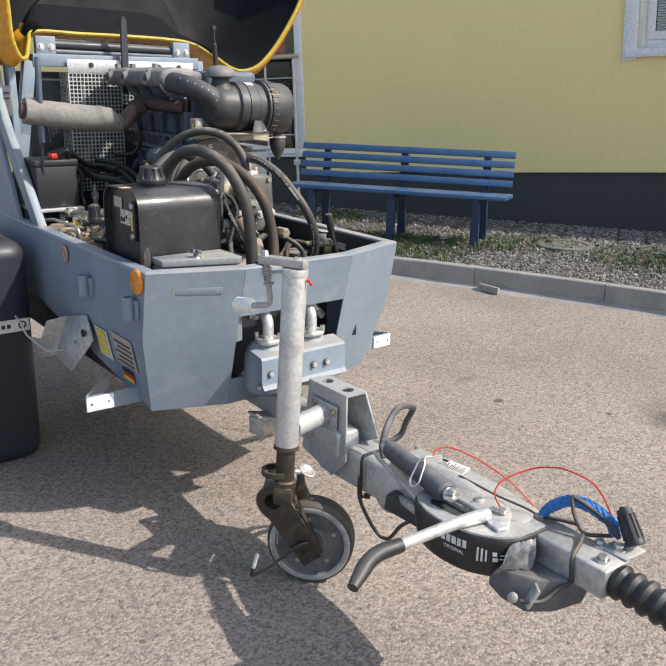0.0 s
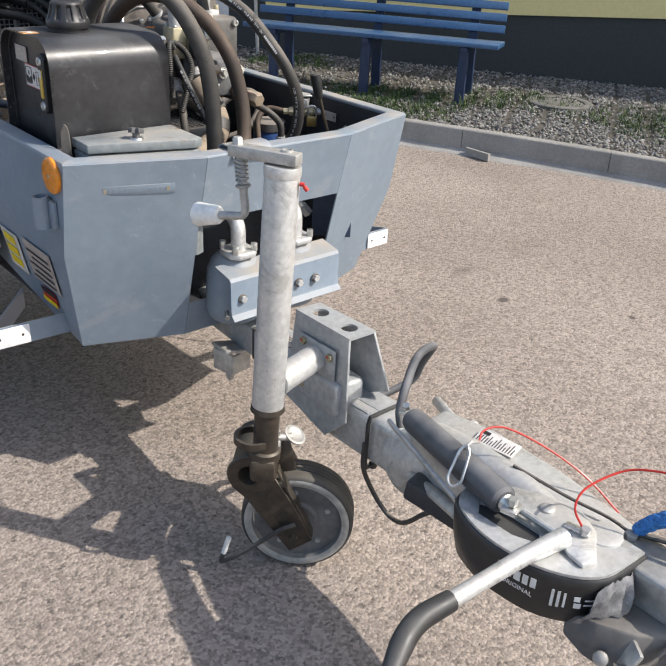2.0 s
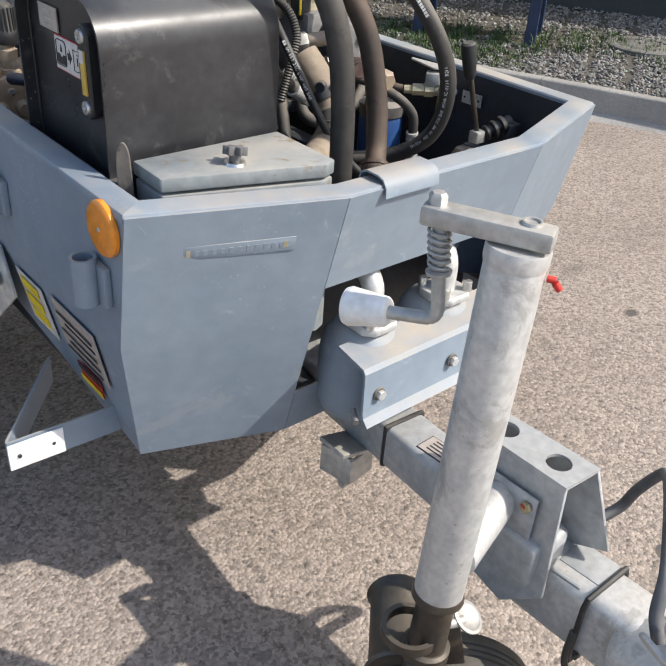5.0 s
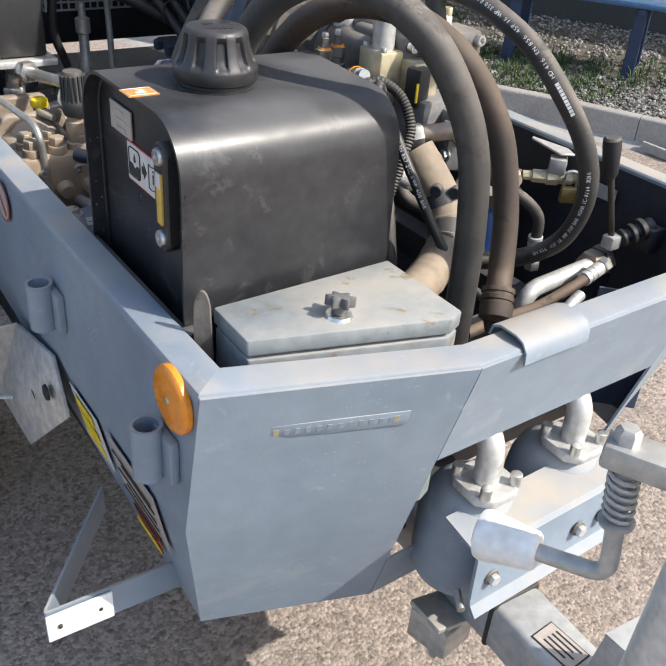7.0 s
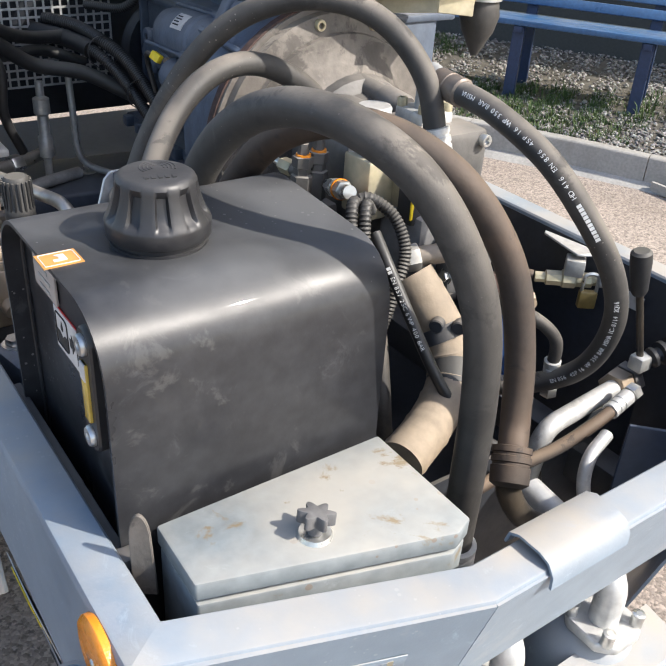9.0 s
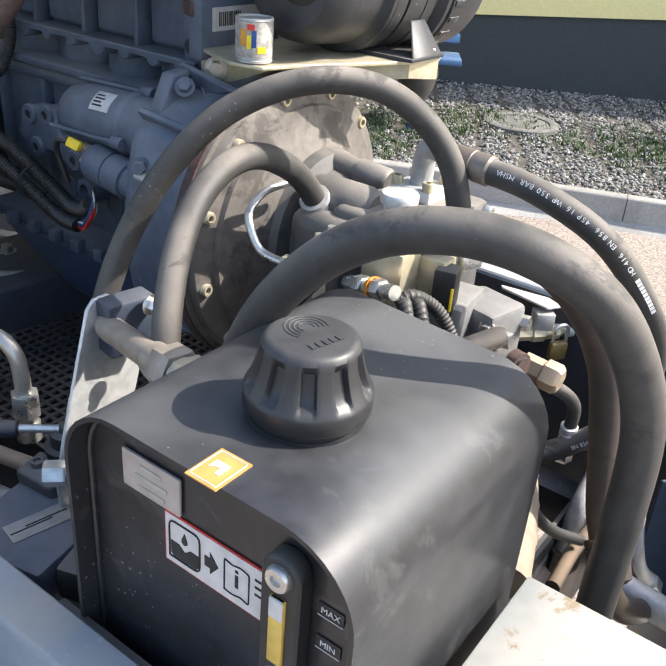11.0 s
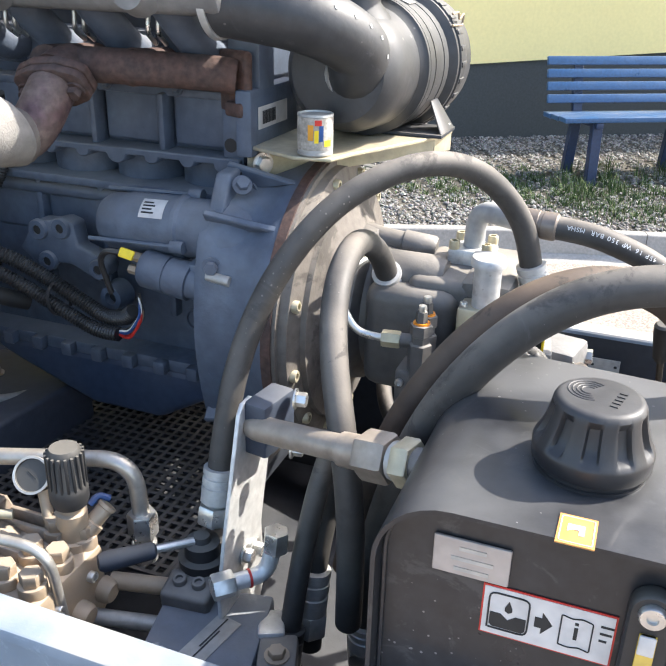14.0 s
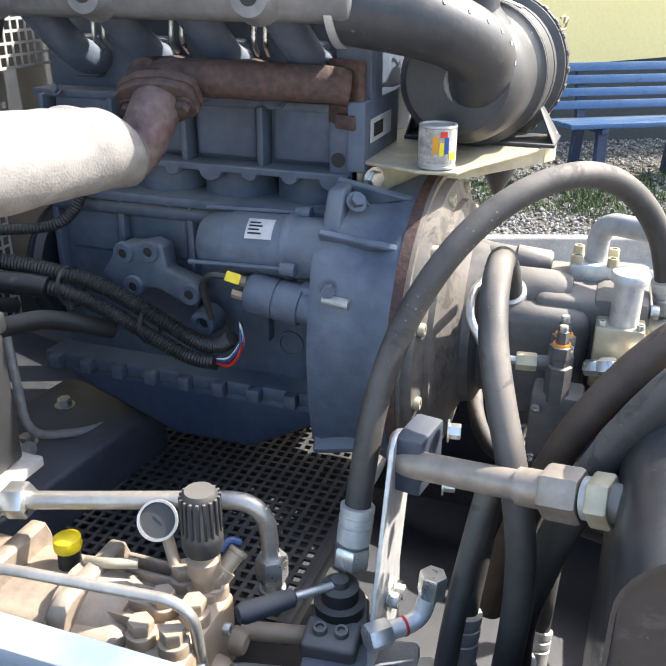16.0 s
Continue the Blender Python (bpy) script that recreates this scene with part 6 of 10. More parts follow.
sweep(bm, g, 0.019, 18, [0.0172] + [0.0185] * (len(g) - 2) + [0.013])
part("lever_grip", bm, BLACKSMOOTH, hb, "bent black rubber grip")
# coupling body
bm = B()
prism(bm, [V(x, -1.145, z) for x, z in ((-0.090, 0.434), (0.010, 0.434), (0.010, 0.500), (0.005, 0.506), (-0.084, 0.506), (-0.090, 0.500))], 0.252, (-0.015, -1, 0), 0.004)
ch = part("coupling_body", bm, GALV2, db, "square galvanised coupling body")
bm = B()
box(bm, (0.020, -1.365, 0.5085), (0.075, 0.070, 0.006), (0, 0, -3), bev=0.002)
part("rear_lug", bm, GALV, ch)
for x, y in ((-0.008, -1.321), (0.002, -1.363), (-0.058, -1.364)):
    bm = B()
    z_ = 0.506 if y > -1.33 or x < -0.03 else 0.5115
    lathe(bm, (x, y, z_), (x, y, z_ + 0.005), [(0, 0.017), (1, 0.016)], 20)
    hexnut(bm, (x, y, z_ + 0.005), (x, y, z_ + 0.016), 0.011)
    part("washer_bolt", bm, ZINC, ch)
for x, y in ((-0.062, -1.165), (-0.028, -1.156)):
    bm = B()
    hexnut(bm, (x, y, 0.506), (x, y, 0.518), 0.012)
    part("hex_bolt", bm, GALV2, ch)
# faceted dark shell under the body
bm = B()
low = [V(-0.196, -1.155, 0.385), V(-0.200, -1.200, 0.372), V(-0.184, -1.262, 0.362), V(-0.130, -1.300, 0.362), V(-0.075, -1.335, 0.385), V(-0.02, -1.30, 0.385), V(-0.02, -1.15, 0.385)]
high = [V(-0.190, -1.150, 0.430), V(-0.178, -1.205, 0.438), V(-0.150, -1.262, 0.440), V(-0.110, -1.300, 0.440), V(-0.075, -1.350, 0.436), V(-0.02, -1.33, 0.436), V(-0.02, -1.15, 0.436)]
lv, hv_ = [bm.verts.new(p) for p in low], [bm.verts.new(p) for p in high]
for k in range(len(low)):
    bm.faces.new((lv[k], lv[(k + 1) % len(low)], hv_[(k + 1) % len(low)], hv_[k]))
bm.faces.new(lv[::-1])
bm.faces.new(hv_)
bmesh.ops.recalc_face_normals(bm, faces=bm.faces[:])
bevel(bm, bm.edges[:], 0.006, 2)
SHELL = mat("dirty_dark_shell", (0.07, 0.07, 0.072), 0.5, 0, (0.13, 0.13, 0.13), scale=16, amount=0.9, bump=0.2, dust=0.6)
sh = part("lower_shell", bm, SHELL, db, "dirty dark faceted shell under the coupling")
bm = B()
box(bm, (-0.168, -1.262, 0.405), (0.010, 0.050, 0.055), (0, 25, -38), bev=0.006)
part("shell_panel", bm, GALV2, sh, "grey panel on the shell")
bm = B()
lathe(bm, (-0.196, -1.232, 0.392), (-0.204, -1.234, 0.396), [(0, 0.013), (0.6, 0.012), (1, 0.007)], 14)
part("shell_bolt", bm, GALV2, sh)
bm = B()
rows = []
for k in range(9):
    t_ = k / 8
    row = []
    for j in range(7):
        u_ = j / 6
        q = V(-0.172, -1.198, 0.508).lerp(V(-0.092, -1.205, 0.500), t_).lerp(V(-0.200, -1.172, 0.425).lerp(V(-0.128, -1.225, 0.438), t_), u_)
        row.append(q + V(-0.008, -0.012, 0) * noise.noise((k * 0.8, j * 0.45, 2)) + V(-0.010, -0.008, 0) * math.sin(math.pi * u_) )
    rows.append(row)
sheet(bm, rows)
thick(bm, 0.001)
part("plastic_wrap", bm, mat("dirty_clear_film", (0.13, 0.13, 0.135), 0.18, 0, (0.28, 0.28, 0.28), scale=40, amount=0.9, bump=0.9, bump_scale=60), db, "crumpled dirty plastic film")
# bellows and ball coupling
bm = B()
prof, n = [], 9
for k in range(n):
    s = k / n
    prof += [(s, 0.034), (s + 0.025, 0.041), (s + 0.055, 0.042), (s + 0.085, 0.033)]
prof.append((1.0, 0.034))
lathe(bm, V(-0.044, -1.396, 0.468), V(-0.048, -1.70, 0.456), prof, 36)
part("rubber_bellows", bm, BLACKSMOOTH, db, "ribbed black rubber bellows")
bm = B()
lathe(bm, V(-0.048, -1.70, 0.456), V(-0.049, -1.80, 0.455), [(0, 0.03), (1, 0.03)], 20)
box(bm, (-0.05, -1.86, 0.465), (0.09, 0.16, 0.09), (0, 0, 0), bev=0.025, seg=3)
part("ball_coupling", bm, GALV2, db, "galvanised ball coupling")
# grip on its bent rod
bm = B()
G0, G1 = V(0.026, -1.392, 0.528), V(0.040, -1.338, 0.600)
gd = (G1 - G0).normalized()
lathe(bm, G0, G1, [(0, 0.014), (0.02, 0.0225), (0.12, 0.0235), (0.16, 0.0215), (0.80, 0.0185), (0.94, 0.0175), (0.95, 0.011), (1, 0.010)], 18)
gr = part("black_grip", bm, BLACK, ch, "fluted black plastic grip")
gu = gd.cross(V(1, 0, 0)).normalized()
gw = gd.cross(gu)
for k in range(11):
    a = 2 * math.pi * k / 11
    rad = gu * math.cos(a) + gw * math.sin(a)
    bm = B()
    sweep(bm, [G0.lerp(G1, 0.17) + rad * 0.0215, G0.lerp(G1, 0.80) + rad * 0.0188], 0.0024, 6)
    part("flute", bm, BLACK, gr)
bm = B()
bent(bm, [(0.015, -1.350, 0.512), (0.022, -1.375, 0.520), (0.026, -1.390, 0.530)], 0.007, 0.01, 10)
part("grip_rod", bm, GALV2, ch)
# rope, cables, wires
bm = B()
r = smooth_path([(-0.016, -1.158, 0.518), (-0.006, -1.180, 0.548), (0.006, -1.215, 0.572), (0.018, -1.250, 0.576), (0.030, -1.285, 0.565), (0.040, -1.315, 0.545), (0.040, -1.330, 0.522)], 8)
for ph in range(7):
    tw = []
    for k, q in enumerate(r):
        dk = (r[min(k + 1, len(r) - 1)] - r[max(k - 1, 0)]).normalized()
        uu = dk.cross(V(0.3, 0.2, 1)).normalized()
        ww = dk.cross(uu)
        aa = 0.30 * k + ph * 2 * math.pi / 7
        rr = (0.0095 + 0.004 * noise.noise((k * 0.25, ph, 4))) * (0.55 + 0.45 * min(1, k / 10))
        tw.append(q + uu * rr * math.cos(aa) + ww * rr * math.sin(aa))
    sweep(bm, tw, 0.0058, 8)
part("blue_rope", bm, BLUEROPE, ch, "frayed bundle of blue rope")
bm = B()
hose(bm, [(-0.002, -1.225, 0.592), (0.010, -1.262, 0.580), (0.026, -1.310, 0.553), (0.022, -1.350, 0.528)], 0.0060, 6, 10)
hose(bm, [(-0.004, -1.228, 0.590), (-0.016, -1.250, 0.555), (-0.014, -1.280, 0.522), (0.020, -1.315, 0.520), (0.044, -1.335, 0.522)], 0.0048, 6, 10)
hose(bm, [(-0.020, -1.150, 0.512), (0.004, -1.20, 0.514), (0.018, -1.24, 0.516)], 0.0055, 6, 8)
part("black_loop", bm, RUBBER, ch, "loops of thin black cable")
bm = B()
hose(bm, [(-0.014, -1.280, 0.522), (-0.060, -1.300, 0.513), (-0.092, -1.310, 0.506), (-0.1005, -1.312, 0.485), (-0.100, -1.315, 0.440), (-0.120, -1.305, 0.428), (-0.165, -1.290, 0.400), (-0.196, -1.255, 0.395)], 0.0050, 6, 8)
part("black_cable", bm, RUBBER, db, "thin black cable strapped over the coupling")
bm = B()
hose(bm, [(-0.115, -1.108, 0.542), (-0.119, -1.089, 0.575), (-0.086, -1.085, 0.600), (-0.020, -1.112, 0.622), (0.001, -1.160, 0.640), (0.006, -1.205, 0.648), (0.029, -1.259, 0.630), (0.036, -1.298, 0.590), (0.040, -1.324, 0.540)], 0.0021, 10, 8)
part("red_wire", bm, RED, db, "thin red breakaway wire")
bm = B()
hose(bm, [(-0.118, -0.869, 0.588), (-0.092, -0.860, 0.600), (-0.050, -0.880, 0.598), (-0.005, -0.945, 0.570), (0.030, -1.020, 0.530), (0.050, -1.09, 0.48)], 0.0021, 8, 8)
part("red_wire", bm, RED, db)
bm = B()
hose(bm, [(-0.060, -0.915, 0.536), (-0.030, -1.02, 0.514), (-0.012, -1.10, 0.508), (-0.022, -1.150, 0.512)], 0.0032, 8, 8)
part("black_cable", bm, RUBBER, db, "thin black cable along the housing")
bm = B()
hose(bm, [(-0.098, -0.652, 0.495), (-0.086, -0.632, 0.525), (-0.055, -0.615, 0.568), (0.010, -0.575, 0.588), (0.078, -0.538, 0.577), (0.150, -0.500, 0.548), (0.178, -0.478, 0.525), (0.176, -0.450, 0.470), (0.169, -0.433, 0.420), (0.116, -0.409, 0.389), (0.030, -0.390, 0.370)], 0.0098, 8, 14)
part("grey_cable_loop", bm, DAMPER, db, "thick grey cable loop")
bm = B()
hose(bm, [(-0.082, -0.530, 0.380), (-0.080, -0.530, 0.310), (-0.055, -0.545, 0.235), (-0.050, -0.590, 0.200), (-0.062, -0.645, 0.215), (-0.079, -0.690, 0.258), (-0.090, -0.735, 0.312), (-0.070, -0.790, 0.360)], 0.0058, 8, 10)
part("black_cable", bm, RUBBER, db, "thin black cable hanging below the arm")
# pin handle and round eyes at the housing's far side
bm = B()
cyl(bm, (0.055, -0.675, 0.458), (0.158, -0.528, 0.405), 0.0125, 18, 0.002)
part("pin_handle", bm, GALV, db, "short galvanised pin handle")
for c, r_ in ((V(0.035, -0.700, 0.475), 0.019), (V(0.055, -0.730, 0.470), 0.021)):
    bm = B()
    ey = V(0.45, -0.75, 0.5).normalized()
    lathe_closed(bm, c - ey * 0.006, c + ey * 0.006, [(0, r_ * 0.55), (0, r_ * 0.95), (0.5, r_ * 1.1), (1, r_ * 0.95), (1, r_ * 0.55)], 24)
    box(bm, c - V(0.010, 0, 0.022), (0.012, 0.016, 0.03), (0, 20, 0), bev=0.003)
    part("round_eye", bm, GALV, db, "round galvanised eye")

# ---- diesel engine ----
eng = thing("diesel_engine", (0.25, 1.0, 0.85), "grey-blue four-cylinder diesel engine with a rusty exhaust manifold", "engine")


def bolt(parent, p, d, r=0.008, h=0.007, m=None, name="bolt"):
    bm = B()
    p, d = Vector(p), Vector(d).normalized()
    lathe(bm, p, p + d * 0.0018, [(0, r * 1.45), (1, r * 1.45)], 14)
    hexnut(bm, p + d * 0.0018, p + d * (h + 0.0018), r)
    return part(name, bm, m or ZINC, parent)


def socket_bolt(parent, p, d, r=0.008, h=0.009, m=None):
    p, d = Vector(p), Vector(d).normalized()
    bm = B()
    lathe(bm, p, p + d * h, [(0, r), (0.85, r), (1, r * 0.9), (1, r * 0.55), (0.5, r * 0.55)], 14)
    return part("socket_bolt", bm, m or ZINC, parent)


# crankcase with its jackets and ledges
bm = B()
box(bm, (0.275, 1.055, 1.11), (0.36, 0.51, 0.285), bev=0.012)
crankcase = part("crankcase", bm, ENGINE, eng, "dusty grey cast crankcase")
for k in range(4):
    y = 0.875 + 0.118 * k
    part("cylinder_bulge", lathe(B(), (0.150, y, 1.255), (0.150, y, 1.30), [(0, 0.058), (1, 0.058)], 20), ENGINE, crankcase)
    part("water_jacket", box(B(), (0.108, y, 1.195), (0.038, 0.096, 0.092), bev=0.008, seg=3), ENGINE, crankcase)
    part("casting_rib", box(B(), (0.092, y + 0.058, 1.14), (0.03, 0.012, 0.20), bev=0.004), ENGINE, crankcase)
part("casting_ledge", box(B(), (0.275, 1.055, 1.248), (0.43, 0.52, 0.014), bev=0.004), ENGINE, crankcase)
# small castings between the jackets: oil gallery, plugs and pressed cores
part("oil_gallery", cyl(B(), (0.085, 0.83, 1.225), (0.085, 1.29, 1.225), 0.011, 14, 0.003), ENGINE, crankcase)
for y in (0.90, 1.02, 1.14, 1.25):
    part("core_plug", lathe(B(), (0.098, y, 1.035), (0.090, y, 1.035), [(0, 0.022), (0.8, 0.021), (0.8, 0.017), (0.4, 0.016)], 20), ENGINE, crankcase)
# sloping lower flange and side pads
bm = B()
box(bm, (0.262, 1.055, 0.968), (0.43, 0.53, 0.022), bev=0.004)
for k in range(9):
    box(bm, (0.040, 0.82 + 0.059 * k, 0.968), (0.02, 0.022, 0.024), bev=0.005)
part("sump_flange", bm, ENGINE, eng)
bm = B()
prism(bm, [V(0.060, y, z) for y, z in ((1.178, 1.138), (1.164, 1.128), (1.15, 1.114), (1.14, 1.108), (1.124, 1.11), (1.109, 1.121), (1.083, 1.123), (1.044, 1.106), (1.03, 1.104), (1.015, 1.115), (1.012, 1.132), (1.02, 1.141), (1.065, 1.155), (1.069, 1.191), (1.09, 1.197), (1.112, 1.19), (1.138, 1.189), (1.15, 1.179))], 0.032, (-1, 0, 0), 0.005, 2)
smp = part("side_mount_pad", bm, ENGINE, eng, "lobed engine mount plate with bolt bores")
for y, z in ((1.135, 1.174), (1.092, 1.181), (1.123, 1.124), (1.029, 1.123)):
    bm = lathe_closed(B(), (0.030, y, z), (0.022, y, z), [(0, 0.0075), (0, 0.0170), (0.8, 0.0165), (1, 0.0150), (1, 0.0075)], 20)
    part("bore_boss", bm, ENGINE, smp)
    bm = lathe(B(), (0.028, y, z), (0.0245, y, z), [(0, 0.0078), (1, 0.0078)], 16)
    part("bore", bm, INK, smp)
bm = lathe_closed(B(), (0.060, 1.014, 1.077), (0.028, 1.014, 1.077), [(0, 0.010), (0, 0.024), (0.7, 0.021), (1, 0.019), (1, 0.010)], 22)
part("lower_boss", bm, ENGINE, smp)
bm = lathe(B(), (0.046, 1.014, 1.077), (0.040, 1.014, 1.077), [(0, 0.0105), (1, 0.0105)], 16)
part("bore", bm, INK, smp)
# upper cylinder block with a scalloped flange
block = part("cylinder_block", box(B(), (0.275, 1.055, 1.342), (0.33, 0.50, 0.10), bev=0.008), ENGINE, eng)
for k in range(4):
    y = 0.875 + 0.118 * k
    part("water_jacket", box(B(), (0.110, y, 1.350), (0.030, 0.094, 0.076), bev=0.006, seg=3), ENGINE, block)
    part("casting_rib", box(B(), (0.094, y + 0.059, 1.345), (0.034, 0.011, 0.085), bev=0.004), ENGINE, block)
    bolt(block, (0.082, y + 0.030, 1.393), (-1, 0, 0.6), 0.006, 0.006, ENGINE)
bm = B()
pts = [V(0.064, 0.802, 1.297)]
for k in range(8):
    yc, rr = 0.826 + 0.060 * k, 0.0105 if k % 3 else 0.0145
    pts += [V(0.064, yc - rr * math.cos(a) * 1.2, 1.297 - rr * math.sin(a)) for a in (0.0, 0.5, 1.0, 1.57, 2.14, 2.64, 3.14)]
pts += [V(0.064, 1.30, 1.297), V(0.064, 1.30, 1.307), V(0.064, 0.802, 1.307)]
prism(bm, pts, 0.05, (1, 0, 0), 0.002)
part("block_flange", bm, ENGINE, eng, "scalloped casting flange")
bm = B()
box(bm, (0.285, 1.055, 1.388), (0.39, 0.51, 0.012), bev=0.003)
box(bm, (0.095, 0.815, 1.345), (0.045, 0.035, 0.10), bev=0.006)
part("head_gasket_flange", bm, ENGINE, eng)
bm = B()
lathe(bm, (0.0722, 0.818, 1.325), (0.0715, 0.818, 1.325), [(0, 0.010), (1, 0.010)], 16)
part("hole", bm, INK, eng)
# head
bm = B()
box(bm, (0.285, 1.055, 1.445), (0.31, 0.50, 0.11), bev=0.01)
for k in range(4):
    y = 0.875 + 0.118 * k
    box(bm, (0.135, y, 1.44), (0.05, 0.055, 0.06), bev=0.01)
box(bm, (0.105, 0.80, 1.43), (0.05, 0.05, 0.085), bev=0.006)
part("cylinder_head", bm, ENGINE, eng)
bm = B()
box(bm, (0.29, 1.055, 1.53), (0.24, 0.48, 0.07), bev=0.02, seg=3)
part("rocker_cover", bm, ENGINE, eng)
# intake casting over the exhaust side
bm = B()
# Inner edge is drawn out to x 0.125 to keep sun off the runners.
prism(bm, [V(-0.045, 0.765, 1.503), V(-0.060, 0.765, 1.535), V(-0.05, 0.765, 1.560), V(0.0, 0.765, 1.574), V(0.060, 0.765, 1.568), V(0.125, 0.765, 1.556), V(0.125, 0.765, 1.525), V(0.050, 0.765, 1.505), V(0.020, 0.765, 1.497)], 0.52, (0, 1, 0), 0.010, 2)
for y in (0.875, 1.09, 1.24):
    lathe(bm, (-0.045, y, 1.53), (-0.072, y, 1.53), [(0, 0.034), (0.6, 0.026), (1, 0.023)], 22)
    lathe(bm, (0.0, y + 0.05, 1.568), (0.0, y + 0.05, 1.588), [(0, 0.014), (1, 0.012)], 16)
    prism(bm, [V(-0.04, y - 0.006, 1.50), V(-0.04, y + 0.006, 1.50), V(-0.065, y + 0.006, 1.565), V(-0.065, y - 0.006, 1.565)], 0.03, (1, 0, 0.2), 0.002)
intake = part("intake_manifold", bm, INTAKE, eng, "dusty grey cast intake manifold with round bosses")
for y in (0.875, 1.09, 1.24):
    bm = B()
    lathe(bm, (-0.0722, y, 1.53), (-0.0730, y, 1.53), [(0, 0.011), (1, 0.011)], 16)
    part("boss_bore", bm, INK, intake)
for k in range(4):
    y = 0.86 + 0.118 * k
    bm = B()
    sweep(bm, smooth_path([(0.02, y + 0.02, 1.515), (0.055, y + 0.005, 1.47), (0.10, y, 1.44), (0.16, y, 1.44)], 5), 0.024, 14)
    part("intake_runner", bm, ENGINE, eng)
# bright injector pipe clips seen between the runners
for k in range(3):
    for j in range(2):
        bm = B()
        y = 0.905 + 0.118 * k + 0.016 * j
        bent(bm, [(0.045, y, 1.51), (0.04, y, 1.47), (0.075, y + 0.01, 1.455)], 0.0035, 0.012, 8)
        part("injector_pipe", bm, ZINC, eng)
# exhaust manifold
bm = B()
sweep(bm, smooth_path([(0.062, 0.80, 1.420), (0.050, 0.83, 1.424), (0.024, 0.90, 1.428), (0.004, 0.955, 1.431), (-0.010, 1.0, 1.432), (-0.012, 1.025, 1.432)], 6), 0.0235, 20, None)
sweep(bm, [V(-0.008, 1.008, 1.434), V(-0.030, 1.010, 1.426), V(-0.042, 1.011, 1.420)], 0.03, 18, [0.026, 0.030, 0.032])
box(bm, (0.070, 0.806, 1.412), (0.014, 0.060, 0.084), (0, 0, -25), bev=0.006, seg=3)
box(bm, (0.062, 0.800, 1.378), (0.022, 0.034, 0.020), (0, 0, -25), bev=0.004)
for y in (0.93, 1.05):
    sweep(bm, smooth_path([(0.010 - (y - .93) * .2, y, 1.43), (0.06, y + 0.01, 1.425), (0.13, y + 0.02, 1.42)], 5), 0.025, 16)
man = part("exhaust_manifold", bm, RUST, eng, "rusty brown cast exhaust manifold")
FN = V(-0.78, -0.12, -0.60).normalized()
FU = V(0, 1, 0).cross(FN).normalized()
FW = FN.cross(FU).normalized()
FO = V(-0.040, 1.011, 1.420)
fo = [FO + FW * x + FU * y for x, y in ((-0.052, -0.016), (-0.044, -0.024), (-0.018, -0.034), (0.018, -0.034), (0.044, -0.024), (0.052, -0.016), (0.052, 0.016), (0.044, 0.024), (0.018, 0.034), (-0.018, 0.034), (-0.044, 0.024), (-0.052, 0.016))]
part("outlet_flange", prism(B(), fo, 0.013, FN, 0.003, 2), RUST, man)
part("outlet_gasket", prism(B(), [FO + (p - FO) * 0.97 + FN * 0.0132 for p in fo], 0.012, FN, 0.003, 2), RUST, man)
for dx in (-0.036, 0.036):
    q = FO + FW * dx + FN * 0.026
    bm = B()
    lathe(bm, q, q + FN * 0.003, [(0, 0.0125), (1, 0.0120)], 16)
    hexnut(bm, q + FN * 0.003, q + FN * 0.013, 0.0095)
    part("flange_bolt", bm, RUST, man)
bm = B()
sweep(bm, smooth_path([FO + FN * 0.022, FO + FN * 0.045, V(-0.090, 1.010, 1.372), V(-0.108, 1.018, 1.354), V(-0.135, 1.024, 1.352), V(-0.17, 1.030, 1.358)], 6), 0.031, 22)
part("exhaust_elbow", bm, mat("heat_stained_steel", (0.11, 0.065, 0.065), 0.6, 0.4, (0.16, 0.12, 0.10), scale=30, amount=1.0, grain=90, grain_amt=0.3, bump=0.4, bump_scale=180), man, "purple-brown heat-stained exhaust elbow")
bm = B()
lathe(bm, (-0.112, 1.019, 1.353), (-0.142, 1.025, 1.353), [(0, 0.0325), (0.1, 0.0355), (0.9, 0.0355), (1, 0.0325)], 24)
part("pipe_collar", bm, mat("dull_heated_steel", (0.17, 0.15, 0.13), 0.55, 0.5, (0.12, 0.10, 0.09), scale=22, amount=0.9, bump=0.2), man, "grey-brown collar of the exhaust pipe")

# white sleeve round the exhaust pipe
slv = thing("exhaust_sleeve", (-0.25, 1.04, 1.30), "white woven glass-fibre sleeve round the exhaust pipe", "heat sleeve")
bm = B()
pp = smooth_path([(-0.128, 1.022, 1.362), (-0.150, 1.026, 1.366), (-0.205, 1.035, 1.372), (-0.285, 1.046, 1.376), (-0.375, 1.058, 1.386), (-0.465, 1.068, 1.398), (-0.490, 1.070, 1.401)], 9)
rad = []
for i, q in enumerate(pp):
    t = i / (len(pp) - 1)
    rad.append((0.043 + 0.007 * min(1, t * 9) + 0.0028 * noise.noise((q.x * 24, 1, 2))) * (0.9 if i == 0 else 1))
sweep(bm, pp, 0.045, 40, rad)
for v in bm.verts:
    v.co += V(0, 0.0025 * noise.noise((v.co.x * 30, v.co.y * 22, v.co.z * 22 + 4)), 0.0045 * noise.noise((v.co.x * 26, v.co.y * 14, v.co.z * 14)))
    if v.co.x > -0.24:
        v.co.x += 0.030 * (1.362 - v.co.z) / 0.05 * min(1.0, (v.co.x + 0.24) / 0.08)
part("sleeve", bm, CLOTH, slv, "", 60)
bm = B()
sweep(bm, smooth_path([(-0.150, 1.026, 1.362), (-0.275, 1.044, 1.376), (-0.505, 1.072, 1.402)], 8), 0.030, 18)
